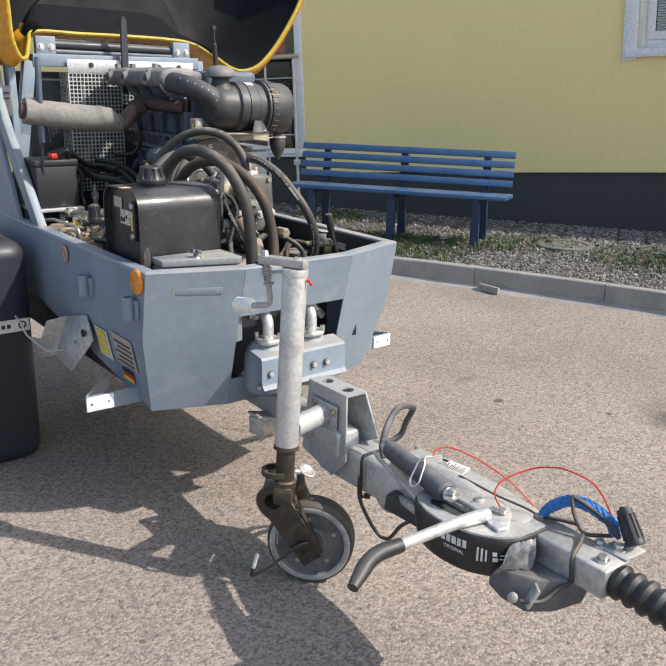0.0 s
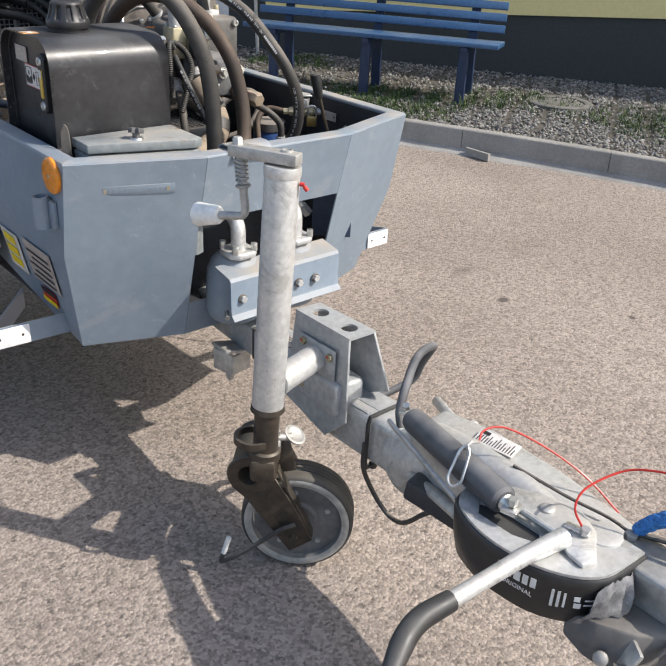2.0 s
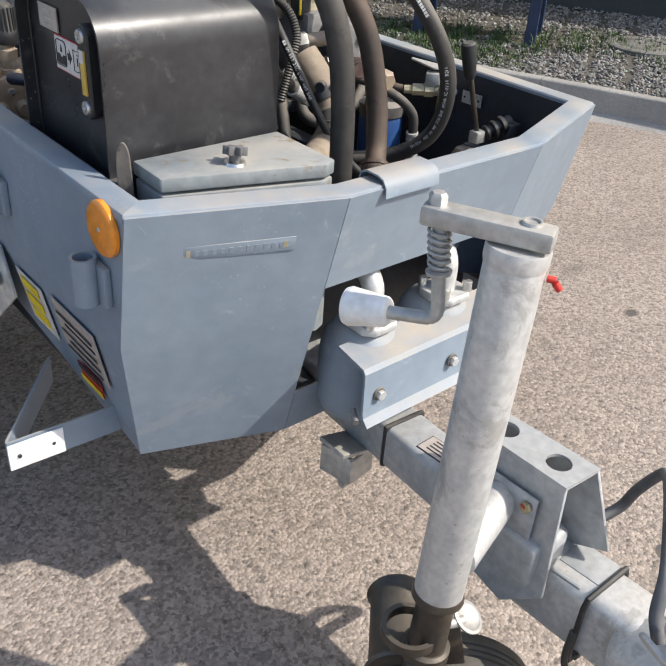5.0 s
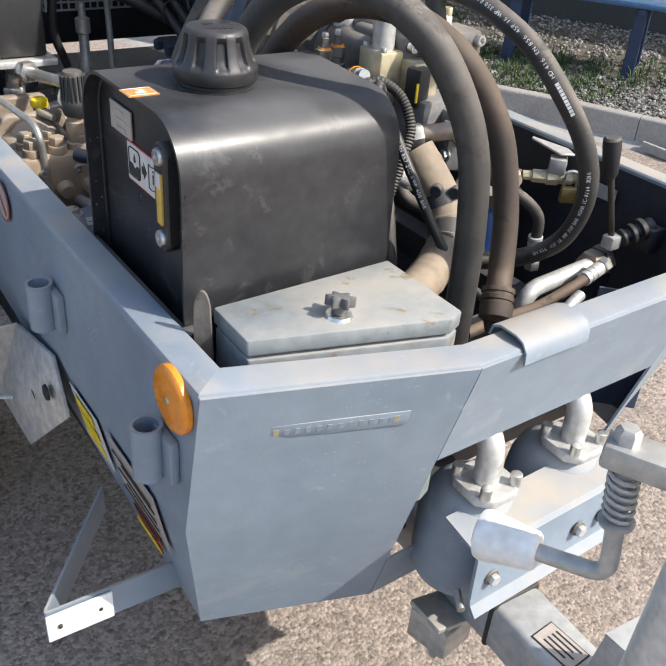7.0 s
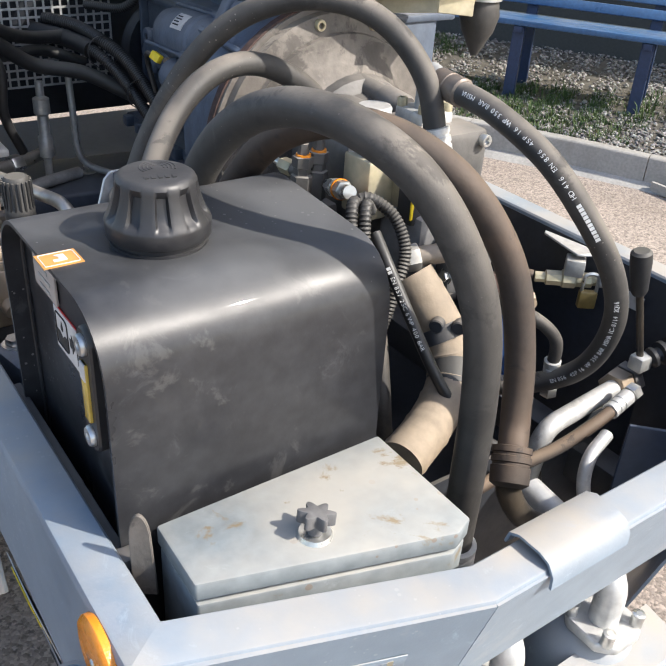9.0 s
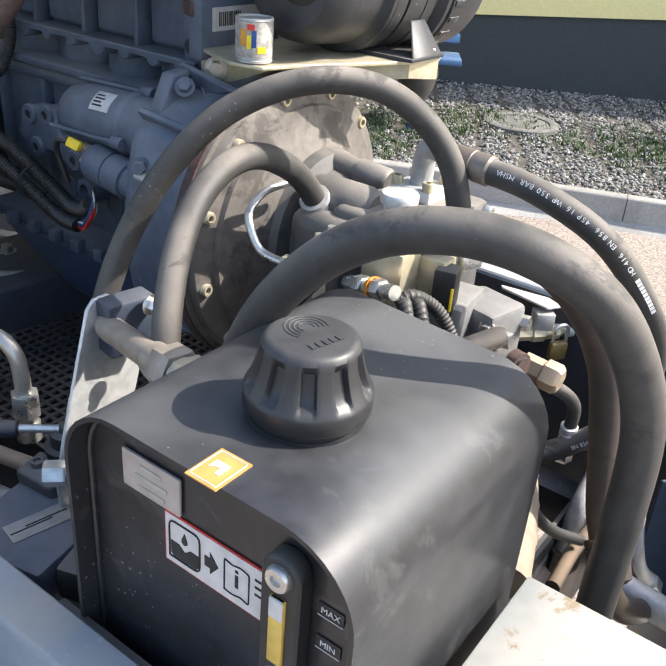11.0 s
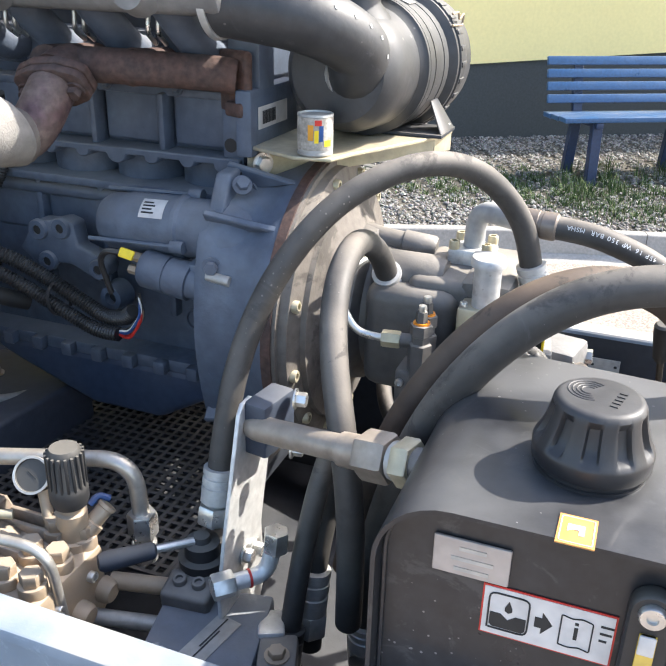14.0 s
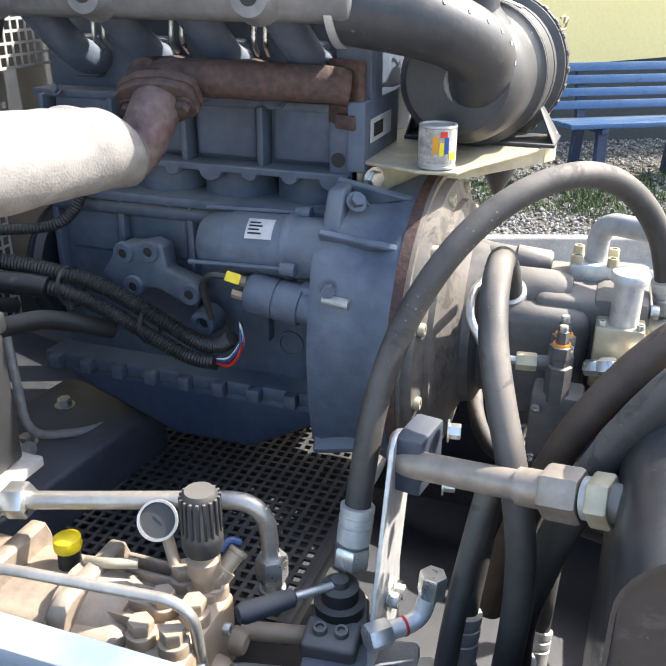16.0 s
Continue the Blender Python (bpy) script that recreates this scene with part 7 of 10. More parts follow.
part("pipe", bm, RUST, slv, "rusty exhaust pipe inside the sleeve")

# sump
bm = B()
top = [V(0.05, 0.81, 0.962), V(0.45, 0.81, 0.962), V(0.45, 1.30, 0.962), V(0.05, 1.30, 0.962)]
mid = [V(0.045, 0.83, 0.935), V(0.45, 0.83, 0.935), V(0.45, 1.27, 0.935), V(0.045, 1.27, 0.935)]
low = [V(0.050, 0.955, 0.862), V(0.40, 0.955, 0.862), V(0.40, 1.085, 0.862), V(0.050, 1.085, 0.862)]
rings = [[bm.verts.new(p) for p in r] for r in (top, mid, low)]
for a, b in zip(rings, rings[1:]):
    for k in range(4):
        bm.faces.new((a[k], a[(k + 1) % 4], b[(k + 1) % 4], b[k]))
bm.faces.new(rings[0]); bm.faces.new(rings[2][::-1])
bevel(bm, bm.edges[:], 0.022, 4)
part("oil_sump", bm, SUMP, eng, "dark blue pressed oil sump")

# bell housing
FC = V(0.137, 0.685, 1.09)
bm = B()
N8 = 40
def ring_at(y, r, sq):
    out = []
    for k in range(N8):
        a = 2 * math.pi * k / N8
        c, s = math.cos(a), math.sin(a)
        f = 1 / max(abs(c), abs(s)) if sq else 1
        f = 1 + (min(f, 1.28) - 1) * sq
        out.append(V(FC.x + c * r * f, y, FC.z + s * r * f))
    return out
rows = [ring_at(0.815, 0.196, 0.45), ring_at(0.80, 0.200, 0.42), ring_at(0.785, 0.200, 0.30), ring_at(0.765, 0.202, 0.15), ring_at(0.735, 0.208, 0.0), ring_at(0.715, 0.216, 0.0), ring_at(0.702, 0.217, 0.0)]
rows = [r + [r[0]] for r in rows]
vs = [[bm.verts.new(p) for p in r[:-1]] for r in rows]
for a, b in zip(vs, vs[1:]):
    for k in range(N8):
        bm.faces.new((a[k], a[(k + 1) % N8], b[(k + 1) % N8], b[k]))
bm.faces.new(vs[0][::-1]); bm.faces.new(vs[-1])
bell = part("bell_housing", bm, ENGINE, eng, "grey cast bell housing with ribs")
# nose pocket for the starter and stiffening ribs
part("starter_pocket", lathe(B(), (0.018, 0.812, 1.205), (0.030, 0.722, 1.195), [(0, 0.058), (0.25, 0.060), (0.6, 0.054), (0.85, 0.042), (1, 0.022)], 28), ENGINE, bell)
for a in (92, 112, 134, 215):
    c, s = math.cos(radians(a)), math.sin(radians(a))
    part("casting_rib", prism(B(), [V(FC.x + c * 0.19, 0.815, FC.z + s * 0.19), V(FC.x + c * 0.238, 0.808, FC.z + s * 0.238), V(FC.x + c * 0.216, 0.708, FC.z + s * 0.216)], 0.010, (-s, 0, c), 0.002), ENGINE, bell)
part("bell_ear", prism(B(), [V(0.012, 0.812, 1.300), V(0.058, 0.812, 1.304), V(0.088, 0.812, 1.272), V(0.050, 0.812, 1.215), V(-0.020, 0.812, 1.155), V(-0.045, 0.812, 1.175), V(-0.028, 0.812, 1.225)], 0.024, (0, -1, 0), 0.005, 2), ENGINE, bell)
part("ear_bore", lathe(B(), (0.045, 0.789, 1.290), (0.045, 0.787, 1.290), [(0, 0.0075), (1, 0.0075)], 14), INK, bell)
part("casting_rib", prism(B(), [V(0.058, 0.790, 1.302), V(0.072, 0.792, 1.288), V(0.030, 0.716, 1.222), V(0.018, 0.716, 1.232)], 0.010, (0, 0.4, -1), 0.003), ENGINE, bell)
for p, d in (((-0.046, 0.79, 1.187), (-1, -0.3, 0)), ((0.02, 0.775, 1.285), (-0.7, -0.5, 0.6)), ((-0.044, 0.79, 1.03), (-1, -0.3, 0))):
    bolt(bell, p, d, 0.0095, 0.010, ENGINE)
bm = B()
cyl(bm, (-0.050, 0.795, 1.175), (-0.052, 0.760, 1.172), 0.007, 12)
part("stud", bm, GALV2, bell)

# flywheel flange in front of the bell
bm = B()
lathe(bm, (FC.x, 0.702, FC.z), (FC.x, 0.664, FC.z), [(0, 0.210), (0.1, 0.2145), (0.45, 0.2145), (0.46, 0.207), (0.8, 0.205), (1, 0.180)], 64)
lathe(bm, (FC.x, 0.665, FC.z), (FC.x, 0.630, FC.z), [(0, 0.178), (0.25, 0.176), (0.3, 0.150), (0.8, 0.115), (1, 0.10)], 56)
fl = part("pump_flange", bm, CAST, eng, "dusty bare cast-iron pump flange with pale bolts")
for k in range(12):
    a = radians(12 + 30 * k)
    socket_bolt(fl, (FC.x + 0.193 * math.cos(a), 0.676, FC.z + 0.193 * math.sin(a)), (0, -1, 0), 0.0088, 0.014, PALEYELLOW)
bm = B()
lathe_closed(bm, (FC.x, 0.704, FC.z), (FC.x, 0.690, FC.z), [(0, 0.205), (0, 0.2175), (1, 0.2175), (1, 0.205)], 64)
part("rusty_ring", bm, RUST, fl, "rust-brown edge of the flange")

# starter motor
st = part("starter_motor", lathe(B(), (0.004, 0.985, 1.215), (0.010, 0.80, 1.220), [(0, 0.020), (0.005, 0.034), (0.06, 0.040), (0.22, 0.042), (0.225, 0.0435), (0.66, 0.0435), (0.665, 0.046), (0.70, 0.046), (0.72, 0.042), (1, 0.042)], 36), ENGINE, eng, "grey starter motor with a white label")
for a in (70, 200, 320):
    bm = B()
    c, s = 0.046 * math.cos(radians(a)), 0.046 * math.sin(radians(a))
    cyl(bm, (0.004 + c, 0.99, 1.215 + s), (0.008 + c, 0.845, 1.219 + s), 0.0032, 8)
    lathe(bm, (0.008 + c, 0.858, 1.219 + s), (0.008 + c, 0.838, 1.219 + s), [(0, 0.009), (1, 0.009)], 12)
    part("through_bolt", bm, ENGINE, st)
# label wrapped on the starter
def wrap(p0, p1, r, a0, a1, s0, s1, t, n=8):
    bm = B()
    p0, p1 = Vector(p0), Vector(p1)
    ax = (p1 - p0).normalized()
    u = (V(0, 0, 1) - ax * ax.z).normalized()
    w = ax.cross(u)
    rows = []
    for i in range(n + 1):
        a = radians(a0 + (a1 - a0) * i / n)
        off = (u * math.cos(a) + w * math.sin(a)) * r
        rows.append([p0.lerp(p1, s0) + off, p0.lerp(p1, s1) + off])
    sheet(bm, rows)
    thick(bm, t)
    return bm
S0, S1 = (0.004, 0.985, 1.215), (0.010, 0.80, 1.220)
sl = part("label", wrap(S0, S1, 0.0446, 22, 62, 0.40, 0.60, 0.0008), PAPER, st, "white printed label")
for k in range(4):
    part("print_bar", wrap(S0, S1, 0.0451, 30 + 7 * k, 33 + 7 * k, 0.42, 0.50 + 0.02 * (k % 2), 0.0005, 2), INK, sl)
# solenoid below it
bm = lathe(B(), (-0.034, 0.908, 1.166), (-0.030, 0.785, 1.146), [(0, 0.012), (0.02, 0.024), (0.06, 0.0275), (0.34, 0.0275), (0.345, 0.0255), (0.36, 0.0255), (0.365, 0.0275), (0.62, 0.0275), (0.63, 0.023), (1, 0.022)], 28)
part("solenoid", bm, ENGINE, st)
bm = box(B(), (-0.014, 0.812, 1.158), (0.05, 0.050, 0.05), (0, 0, 5), bev=0.006)
part("solenoid_bracket", bm, ENGINE, st)
bm = box(B(), (-0.055, 0.918, 1.190), (0.012, 0.020, 0.014), (20, 20, 25), bev=0.002)
part("plug", bm, YELLOW, st, "yellow cable plug")
bm = B()
bent(bm, [(-0.055, 0.926, 1.190), (-0.058, 0.950, 1.192), (-0.050, 0.968, 1.172), (-0.040, 0.960, 1.12)], 0.0045, 0.015, 8)
part("plug_cable", bm, BLACK, st)
for dz, dy in ((0.012, 0.0), (-0.008, 0.004)):
    bm = B()
    hexnut(bm, (-0.034, 0.908 + dy, 1.166 + dz), (-0.035, 0.925 + dy, 1.169 + dz), 0.007)
    part("terminal", bm, BRASS, st)

# barcode label on the head's front
lb = part("barcode_label", plate_on(B(), (0.117, 0.7735, 1.366), (0, -1, 0), 0.095, 0.03, 0.001), PAPER, eng, "white bar-code label")
for k in range(12):
    part("code_bar", plate_on(B(), (0.082 + 0.0036 * k, 0.7722, 1.366), (0, -1, 0), 0.0014 + 0.0008 * (k % 3 == 0), 0.018, 0.0006), INK, lb)
bm = box(B(), (0.13, 0.787, 1.36), (0.16, 0.025, 0.09), bev=0.004)
part("end_plate", bm, ENGINE, eng)
# rear wheel of the fan drive, dark
bm = lathe(B(), (0.16, 1.315, 1.10), (0.16, 1.345, 1.10), [(0, 0.10), (0.3, 0.11), (0.45, 0.10), (0.6, 0.11), (1, 0.10)], 32)
part("belt_pulley", bm, DARKMETAL, eng)

# corrugated looms along the engine's foot
def corrugated(pts, r, parent, material=None, name="cable_loom", label="", pitch=0.005, n=14):
    line_ = smooth_path(pts, n)
    fine_ = resample(line_, pitch / 2)
    bm = B()
    sweep(bm, fine_, r, 10, [r * (1.0 if i % 2 else 0.86) for i in range(len(fine_))])
    return part(name, bm, material or BLACK, parent, label)


loom = thing("cable_loom", (0.0, 1.2, 1.05), "black corrugated cable looms tied along the engine", "cable loom")
corrugated([(-0.10, 1.35, 1.176), (-0.06, 1.284, 1.171), (-0.04, 1.194, 1.157), (-0.02, 1.131, 1.132), (-0.01, 1.041, 1.085), (-0.012, 0.997, 1.067), (-0.015, 0.961, 1.071), (-0.02, 0.939, 1.088)], 0.0125, loom, BLACKSMOOTH, name="conduit")
corrugated([(-0.115, 1.35, 1.150), (-0.075, 1.277, 1.145), (-0.055, 1.192, 1.137), (-0.035, 1.124, 1.104), (-0.025, 1.035, 1.058), (-0.025, 0.998, 1.047), (-0.025, 0.963, 1.047)], 0.0115, loom, BLACKSMOOTH, name="conduit")
part("conduit_sleeve", hose(B(), [(-0.13, 1.365, 1.155), (-0.085, 1.295, 1.148), (-0.066, 1.237, 1.144), (-0.060, 1.207, 1.140)], 0.0165, 8, 14), BLACKSMOOTH, loom, "smooth black sleeve over the conduit")
corrugated([(-0.02, 1.33, 1.20), (0.03, 1.24, 1.21), (0.05, 1.20, 1.28), (0.02, 1.17, 1.38)], 0.009, loom, name="conduit")
for col, dz, dx in ((RED, 0.0, 0.0), (BLUEPART, 0.007, -0.004), (WHITE, 0.011, 0.0), (BLACK, 0.016, 0.004), (RED, -0.003, -0.006), (BRASS, 0.004, 0.005)):
    bm = B()
    hose(bm, [(-0.022, 0.969, 1.047 + dz * 0.3), (-0.024 + dx, 0.949, 1.048 + dz * 0.6), (-0.030 + dx, 0.933, 1.059 + dz), (-0.026 + dx, 0.923, 1.079 + dz), (-0.02, 0.927, 1.101 + dz)], 0.0022, 5, 6)
    part("wire", bm, col, loom)
for q, r_ in (((-0.048, 1.177, 1.142), 0.030), ((-0.022, 1.070, 1.087), 0.027)):
    bm = B()
    lathe_closed(bm, (q[0], q[1] - 0.003, q[2]), (q[0], q[1] + 0.003, q[2] - 0.001), [(0, r_ - 0.0012), (0, r_), (1, r_), (1, r_ - 0.0012)], 18)
    part("cable_tie", bm, BLACK, loom)

# ---- air filter on its bracket ----
af = thing("air_filter", (0.22, 0.578, 1.330), "dusty black cylindrical air filter with a rain cap", "air filter")
A, Bx = V(0.092, 0.670, 1.431), V(0.442, 0.660, 1.421)
bm = lathe(B(), A, Bx, [(0, 0.038), (0.01, 0.066), (0.05, 0.078), (0.12, 0.083), (0.28, 0.085), (0.30, 0.092), (0.305, 0.096), (0.33, 0.096), (0.335, 0.092), (0.62, 0.093), (0.64, 0.106), (0.665, 0.106), (0.67, 0.100)], 56)
body = part("filter_body", bm, FILTERBLACK, af)
bm = B()
lathe(bm, A.lerp(Bx, 0.672), Bx, [(0, 0.100), (0.02, 0.108), (0.22, 0.108), (0.26, 0.103), (0.80, 0.100), (0.93, 0.094), (1.0, 0.078), (1.0, 0.04), (0.98, 0.035)], 56)
cover = part("end_cover", bm, FILTERBLACK, af, "ribbed dusty end cover")
axf = (Bx - A).normalized()
for k in range(28):
    a = 2 * math.pi * k / 28
    q = A.lerp(Bx, 0.715) + V(0, math.cos(a), math.sin(a)) * 0.107
    bm2 = B()
    box(bm2, (q.x, q.y, q.z), (0.026, 0.008, 0.005), (math.degrees(a) + 90, 0, 0), bev=0.001)
    part("grip_rib", bm2, FILTERBLACK, cover)
# strap with its foot bracket
for s in (0.36, 0.56):
    c = A.lerp(Bx, s)
    bm = lathe_closed(B(), c - axf * 0.011, c + axf * 0.011, [(0, 0.0925), (0, 0.0965), (1, 0.0965), (1, 0.0925)], 48)
    part("strap", bm, FILTERBLACK, af, "black retaining strap")
c = A.lerp(Bx, 0.47)
bm = lathe_closed(B(), c - axf * 0.020, c + axf * 0.020, [(0, 0.092), (0, 0.0955), (1, 0.0955), (1, 0.092)], 48)
part("strap_band", bm, FILTERBLACK, af)
bm = plate_on(B(), c + V(0, -0.033, 0.0905), (0, -0.35, 0.94), 0.034, 0.030, 0.001)
part("label", bm, PAPER, af, "small pale label")
bm = B()
prism(bm, [V(0.250, 0.578, 1.379), V(0.285, 0.578, 1.379), V(0.300, 0.553, 1.336), V(0.225, 0.553, 1.336)], 0.004, (0, 1, 0.2), 0.001)
prism(bm, [V(0.250, 0.760, 1.379), V(0.285, 0.760, 1.379), V(0.300, 0.768, 1.336), V(0.225, 0.768, 1.336)], 0.004, (0, -1, 0.2), 0.001)
box(bm, (0.262, 0.660, 1.334), (0.085, 0.215, 0.005), bev=0.001)
part("foot_bracket", bm, DARKMETAL, af, "folded dark metal foot bracket")
socket_bolt(af, (0.285, 0.563, 1.337), (0, 0, 1), 0.007, 0.007)
# wire clips
for a in (-70, 35, 150):
    q = A.lerp(Bx, 0.70) + V(0, -math.cos(radians(a)), math.sin(radians(a))) * 0.113
    bm = B()
    bent(bm, [q + V(-0.028, 0, 0.008), q + V(-0.005, -0.004, 0.010), q + V(0.008, -0.002, -0.002), q + V(0.022, -0.006, 0.008), q + V(0.026, -0.003, -0.010), q + V(-0.025, 0, -0.008)], 0.0018, 0.006, 6)
    part("wire_clip", bm, BRASS, af)
# rain cap on its neck
bm = lathe(B(), (0.150, 0.668, 1.470), (0.150, 0.668, 1.552), [(0, 0.060), (0.35, 0.050), (0.55, 0.036), (0.8, 0.033), (0.82, 0.046), (1, 0.048)], 32)
part("cap_neck", bm, FILTERBLACK, af)
bm = lathe(B(), (0.150, 0.668, 1.541), (0.150, 0.668, 1.585), [(0, 0.046), (0.02, 0.058), (0.06, 0.0605), (0.30, 0.0605), (0.55, 0.056), (0.80, 0.043), (0.95, 0.024), (1.0, 0.008)], 36)
part("rain_cap", bm, INTAKE, af, "dusty domed rain cap")
# drop valve
bm = lathe(B(), (0.408, 0.653, 1.345), (0.408, 0.653, 1.215), [(0, 0.020), (0.18, 0.020), (0.25, 0.028), (0.5, 0.034), (0.7, 0.027), (0.85, 0.016), (1, 0.006)], 24)
part("dust_valve", bm, RUBBER, af, "rubber dust drop valve")
bm = lathe_closed(B(), (0.408, 0.653, 1.313), (0.408, 0.653, 1.305), [(0, 0.026), (0, 0.0345), (1, 0.0345), (1, 0.026)], 20)
part("valve_clamp", bm, GALV2, af)
# elbow hose between the filter and the intake
bm = B()
ep = smooth_path([(-0.005, 0.80, 1.515), (0.0, 0.77, 1.515), (0.040, 0.683, 1.496), (0.088, 0.643, 1.466), (0.112, 0.646, 1.434), (0.130, 0.663, 1.427)], 7)
sweep(bm, ep, 0.041, 24)
elb = part("intake_elbow", bm, FILTERBLACK, af, "black rubber intake elbow with worn pale marks")
bm = lathe_closed(B(), ep[1], ep[4], [(0, 0.0405), (0, 0.044), (1, 0.044), (1, 0.0405)], 28)
part("hose_clamp", bm, GALV2, elb)
bm = lathe_closed(B(), ep[-3], ep[-5], [(0, 0.0405), (0, 0.0435), (1, 0.0435), (1, 0.0405)], 28)
part("hose_clamp", bm, GALV2, elb)
bolt(elb, ep[-4] + V(-0.02, -0.03, 0.035), (-0.5, -1, 0), 0.006, 0.008)
for k in range(7):
    q = ep[11 + 2 * k]
    dn = (ep[12 + 2 * k] - ep[10 + 2 * k]).normalized()
    up = V(-0.5, -0.62, 0.55)
    up = (up - dn * up.dot(dn)).normalized()
    bm = plate_on(B(), q + up * 0.0411, up, 0.003, 0.005, 0.0005)
    part("pale_mark", bm, PAPER, elb)

# bracket plate under the filter
bp = thing("filter_bracket", (0.15, 0.68, 1.30), "pale zinc-plated bracket plate carrying the air filter", "bracket")
bm = prism(B(), [V(0.060, 0.790, 1.331), V(0.022, 0.700, 1.331), V(0.030, 0.650, 1.331), V(0.070, 0.640, 1.331), V(0.235, 0.565, 1.331), V(0.300, 0.555, 1.331), V(0.340, 0.68, 1.331), V(0.30, 0.80, 1.331)], 0.005, (0, 0, -1), 0.001)
part("plate", bm, PALEYELLOW, bp)
bm = B()
prism(bm, [V(0.062, 0.787, 1.327), V(0.236, 0.567, 1.327), V(0.236, 0.567, 1.307), V(0.11, 0.725, 1.285), V(0.062, 0.787, 1.285)], 0.005, (1, 0.8, 0), 0.001)
prism(bm, [V(0.236, 0.566, 1.327), V(0.299, 0.556, 1.327), V(0.299, 0.556, 1.300), V(0.236, 0.566, 1.307)], 0.005, (0.1, 1, 0), 0.001)
part("folded_edge", bm, PALEYELLOW, bp)
bolt(bp, (0.070, 0.768, 1.305), (-0.8, -1, 0), 0.011, 0.009)

# small can standing on the bracket
can = thing("small_can", (0.047, 0.680, 1.331), "small tin with a worn orange and blue paper label", "tin can")
cx, cy = 0.047, 0.680
bm = lathe(B(), (cx, cy, 1.3315), (cx, cy, 1.385), [(0, 0.0215), (0.03, 0.0235), (0.08, 0.0235), (0.09, 0.023), (0.93, 0.023), (0.95, 0.024), (1, 0.0235), (1, 0.021), (0.96, 0.0205)], 36)
part("tin", bm, GALV2, can)
WORN = mat("worn_paper", (0.42, 0.39, 0.34), 0.7, 0, (0.24, 0.22, 0.19), scale=60, amount=1.0, grain=180, grain_amt=0.3, bump=0.2)
bm = lathe_closed(B(), (cx, cy, 1.340), (cx, cy, 1.3815), [(0, 0.0228), (0, 0.0236), (1, 0.0236), (1, 0.0228)], 36)
part("paper_label", bm, WORN, can, "worn white paper label")
for a0, a1, z0, z1, m in ((178, 196, 1.353, 1.373, HOODORANGE), (199, 212, 1.350, 1.366, YELLOW), (214, 228, 1.352, 1.372, BLUEPART), (200, 222, 1.372, 1.379, RED), (232, 258, 1.345, 1.353, YELLOW)):
    bm = B()
    sheet(bm, [[V(cx + 0.0239 * math.cos(radians(a)), cy + 0.0239 * math.sin(radians(a)), z) for z in (z0, z1)] for a in (a0, (a0 + a1) / 2, a1)])
    thick(bm, 0.0003)
    part("label_print", bm, m, can)

# ---- hydraulic pump in front of the flange ----
hp = thing("hydraulic_pump", (0.12, 0.55, 1.0), "dark dusty axial hydraulic pump with silver fittings", "hydraulic pump")
bm = B()
lathe(bm, (0.15, 0.64, 1.09), (0.15, 0.585, 1.09), [(0, 0.120), (0.35, 0.116), (0.5, 0.098), (1, 0.092)], 40)
box(bm, (0.125, 0.535, 1.09), (0.20, 0.13, 0.155), bev=0.022, seg=3)
box(bm, (0.125, 0.495, 1.155), (0.16, 0.10, 0.05), (0, 0, 0), bev=0.014, seg=3)
lathe(bm, (0.09, 0.60, 1.165), (0.09, 0.50, 1.165), [(0, 0.030), (0.2, 0.034), (0.8, 0.034), (1, 0.028)], 24)
body = part("pump_casing", bm, PUMP, hp)
bm = box(B(), (0.13, 0.438, 1.10), (0.17, 0.07, 0.17), bev=0.012, seg=2)
part("port_plate", bm, PUMP, hp)
for x, z in ((0.06, 1.17), (0.20, 1.17), (0.06, 1.03), (0.20, 1.03)):
    socket_bolt(hp, (x, 0.403, z), (0, -1, 0), 0.009, 0.010)
# control cylinder lying on top
bm = lathe(B(), (0.160, 0.645, 1.192), (0.168, 0.535, 1.180), [(0, 0.014), (0.03, 0.018), (0.55, 0.018), (0.56, 0.021), (0.96, 0.021), (1, 0.018)], 22)
part("control_cylinder", bm, PUMP, hp, "dark control cylinder with a ribbed cap")
# dark port block with the elbow flange
bm = box(B(), (0.150, 0.480, 1.130), (0.056, 0.058, 0.090), bev=0.006)
blk = part("port_block", bm, PUMP, hp)
bm = box(B(), (0.152, 0.478, 1.188), (0.058, 0.062, 0.026), bev=0.005)
fl2 = part("split_flange", bm, GALV, blk, "galvanised split flange with four screws")
for x in (0.130, 0.174):
    for y in (0.455, 0.501):
        socket_bolt(fl2, (x, y, 1.200), (0, 0, 1), 0.0075, 0.012, PALEYELLOW)
bm = bent(B(), [(0.152, 0.478, 1.195), (0.151, 0.476, 1.254), (0.114, 0.412, 1.256)], 0.0148, 0.036, 20, 8)
part("elbow", bm, PALEGALV, blk, "bent dusty galvanised elbow")
# silver solenoid cylinder with its round cap on a block
bm = box(B(), (0.036, 0.436, 1.122), (0.060, 0.058, 0.082), bev=0.004)
sv = part("solenoid_block", bm, PALEYELLOW, hp, "dusty bare valve block")
bm = lathe(B(), (0.028, 0.433, 1.163), (0.026, 0.433, 1.230), [(0, 0.0175), (0.80, 0.0175), (0.83, 0.0225), (0.95, 0.0230), (1, 0.021)], 30)
part("solenoid", bm, GALV, sv, "silver solenoid with a round cap")
for q in ((0.014, 0.458, 1.163), (0.058, 0.458, 1.163), (0.014, 0.413, 1.163), (0.058, 0.413, 1.163)):
    socket_bolt(sv, q, (0, 0, 1), 0.005, 0.006)
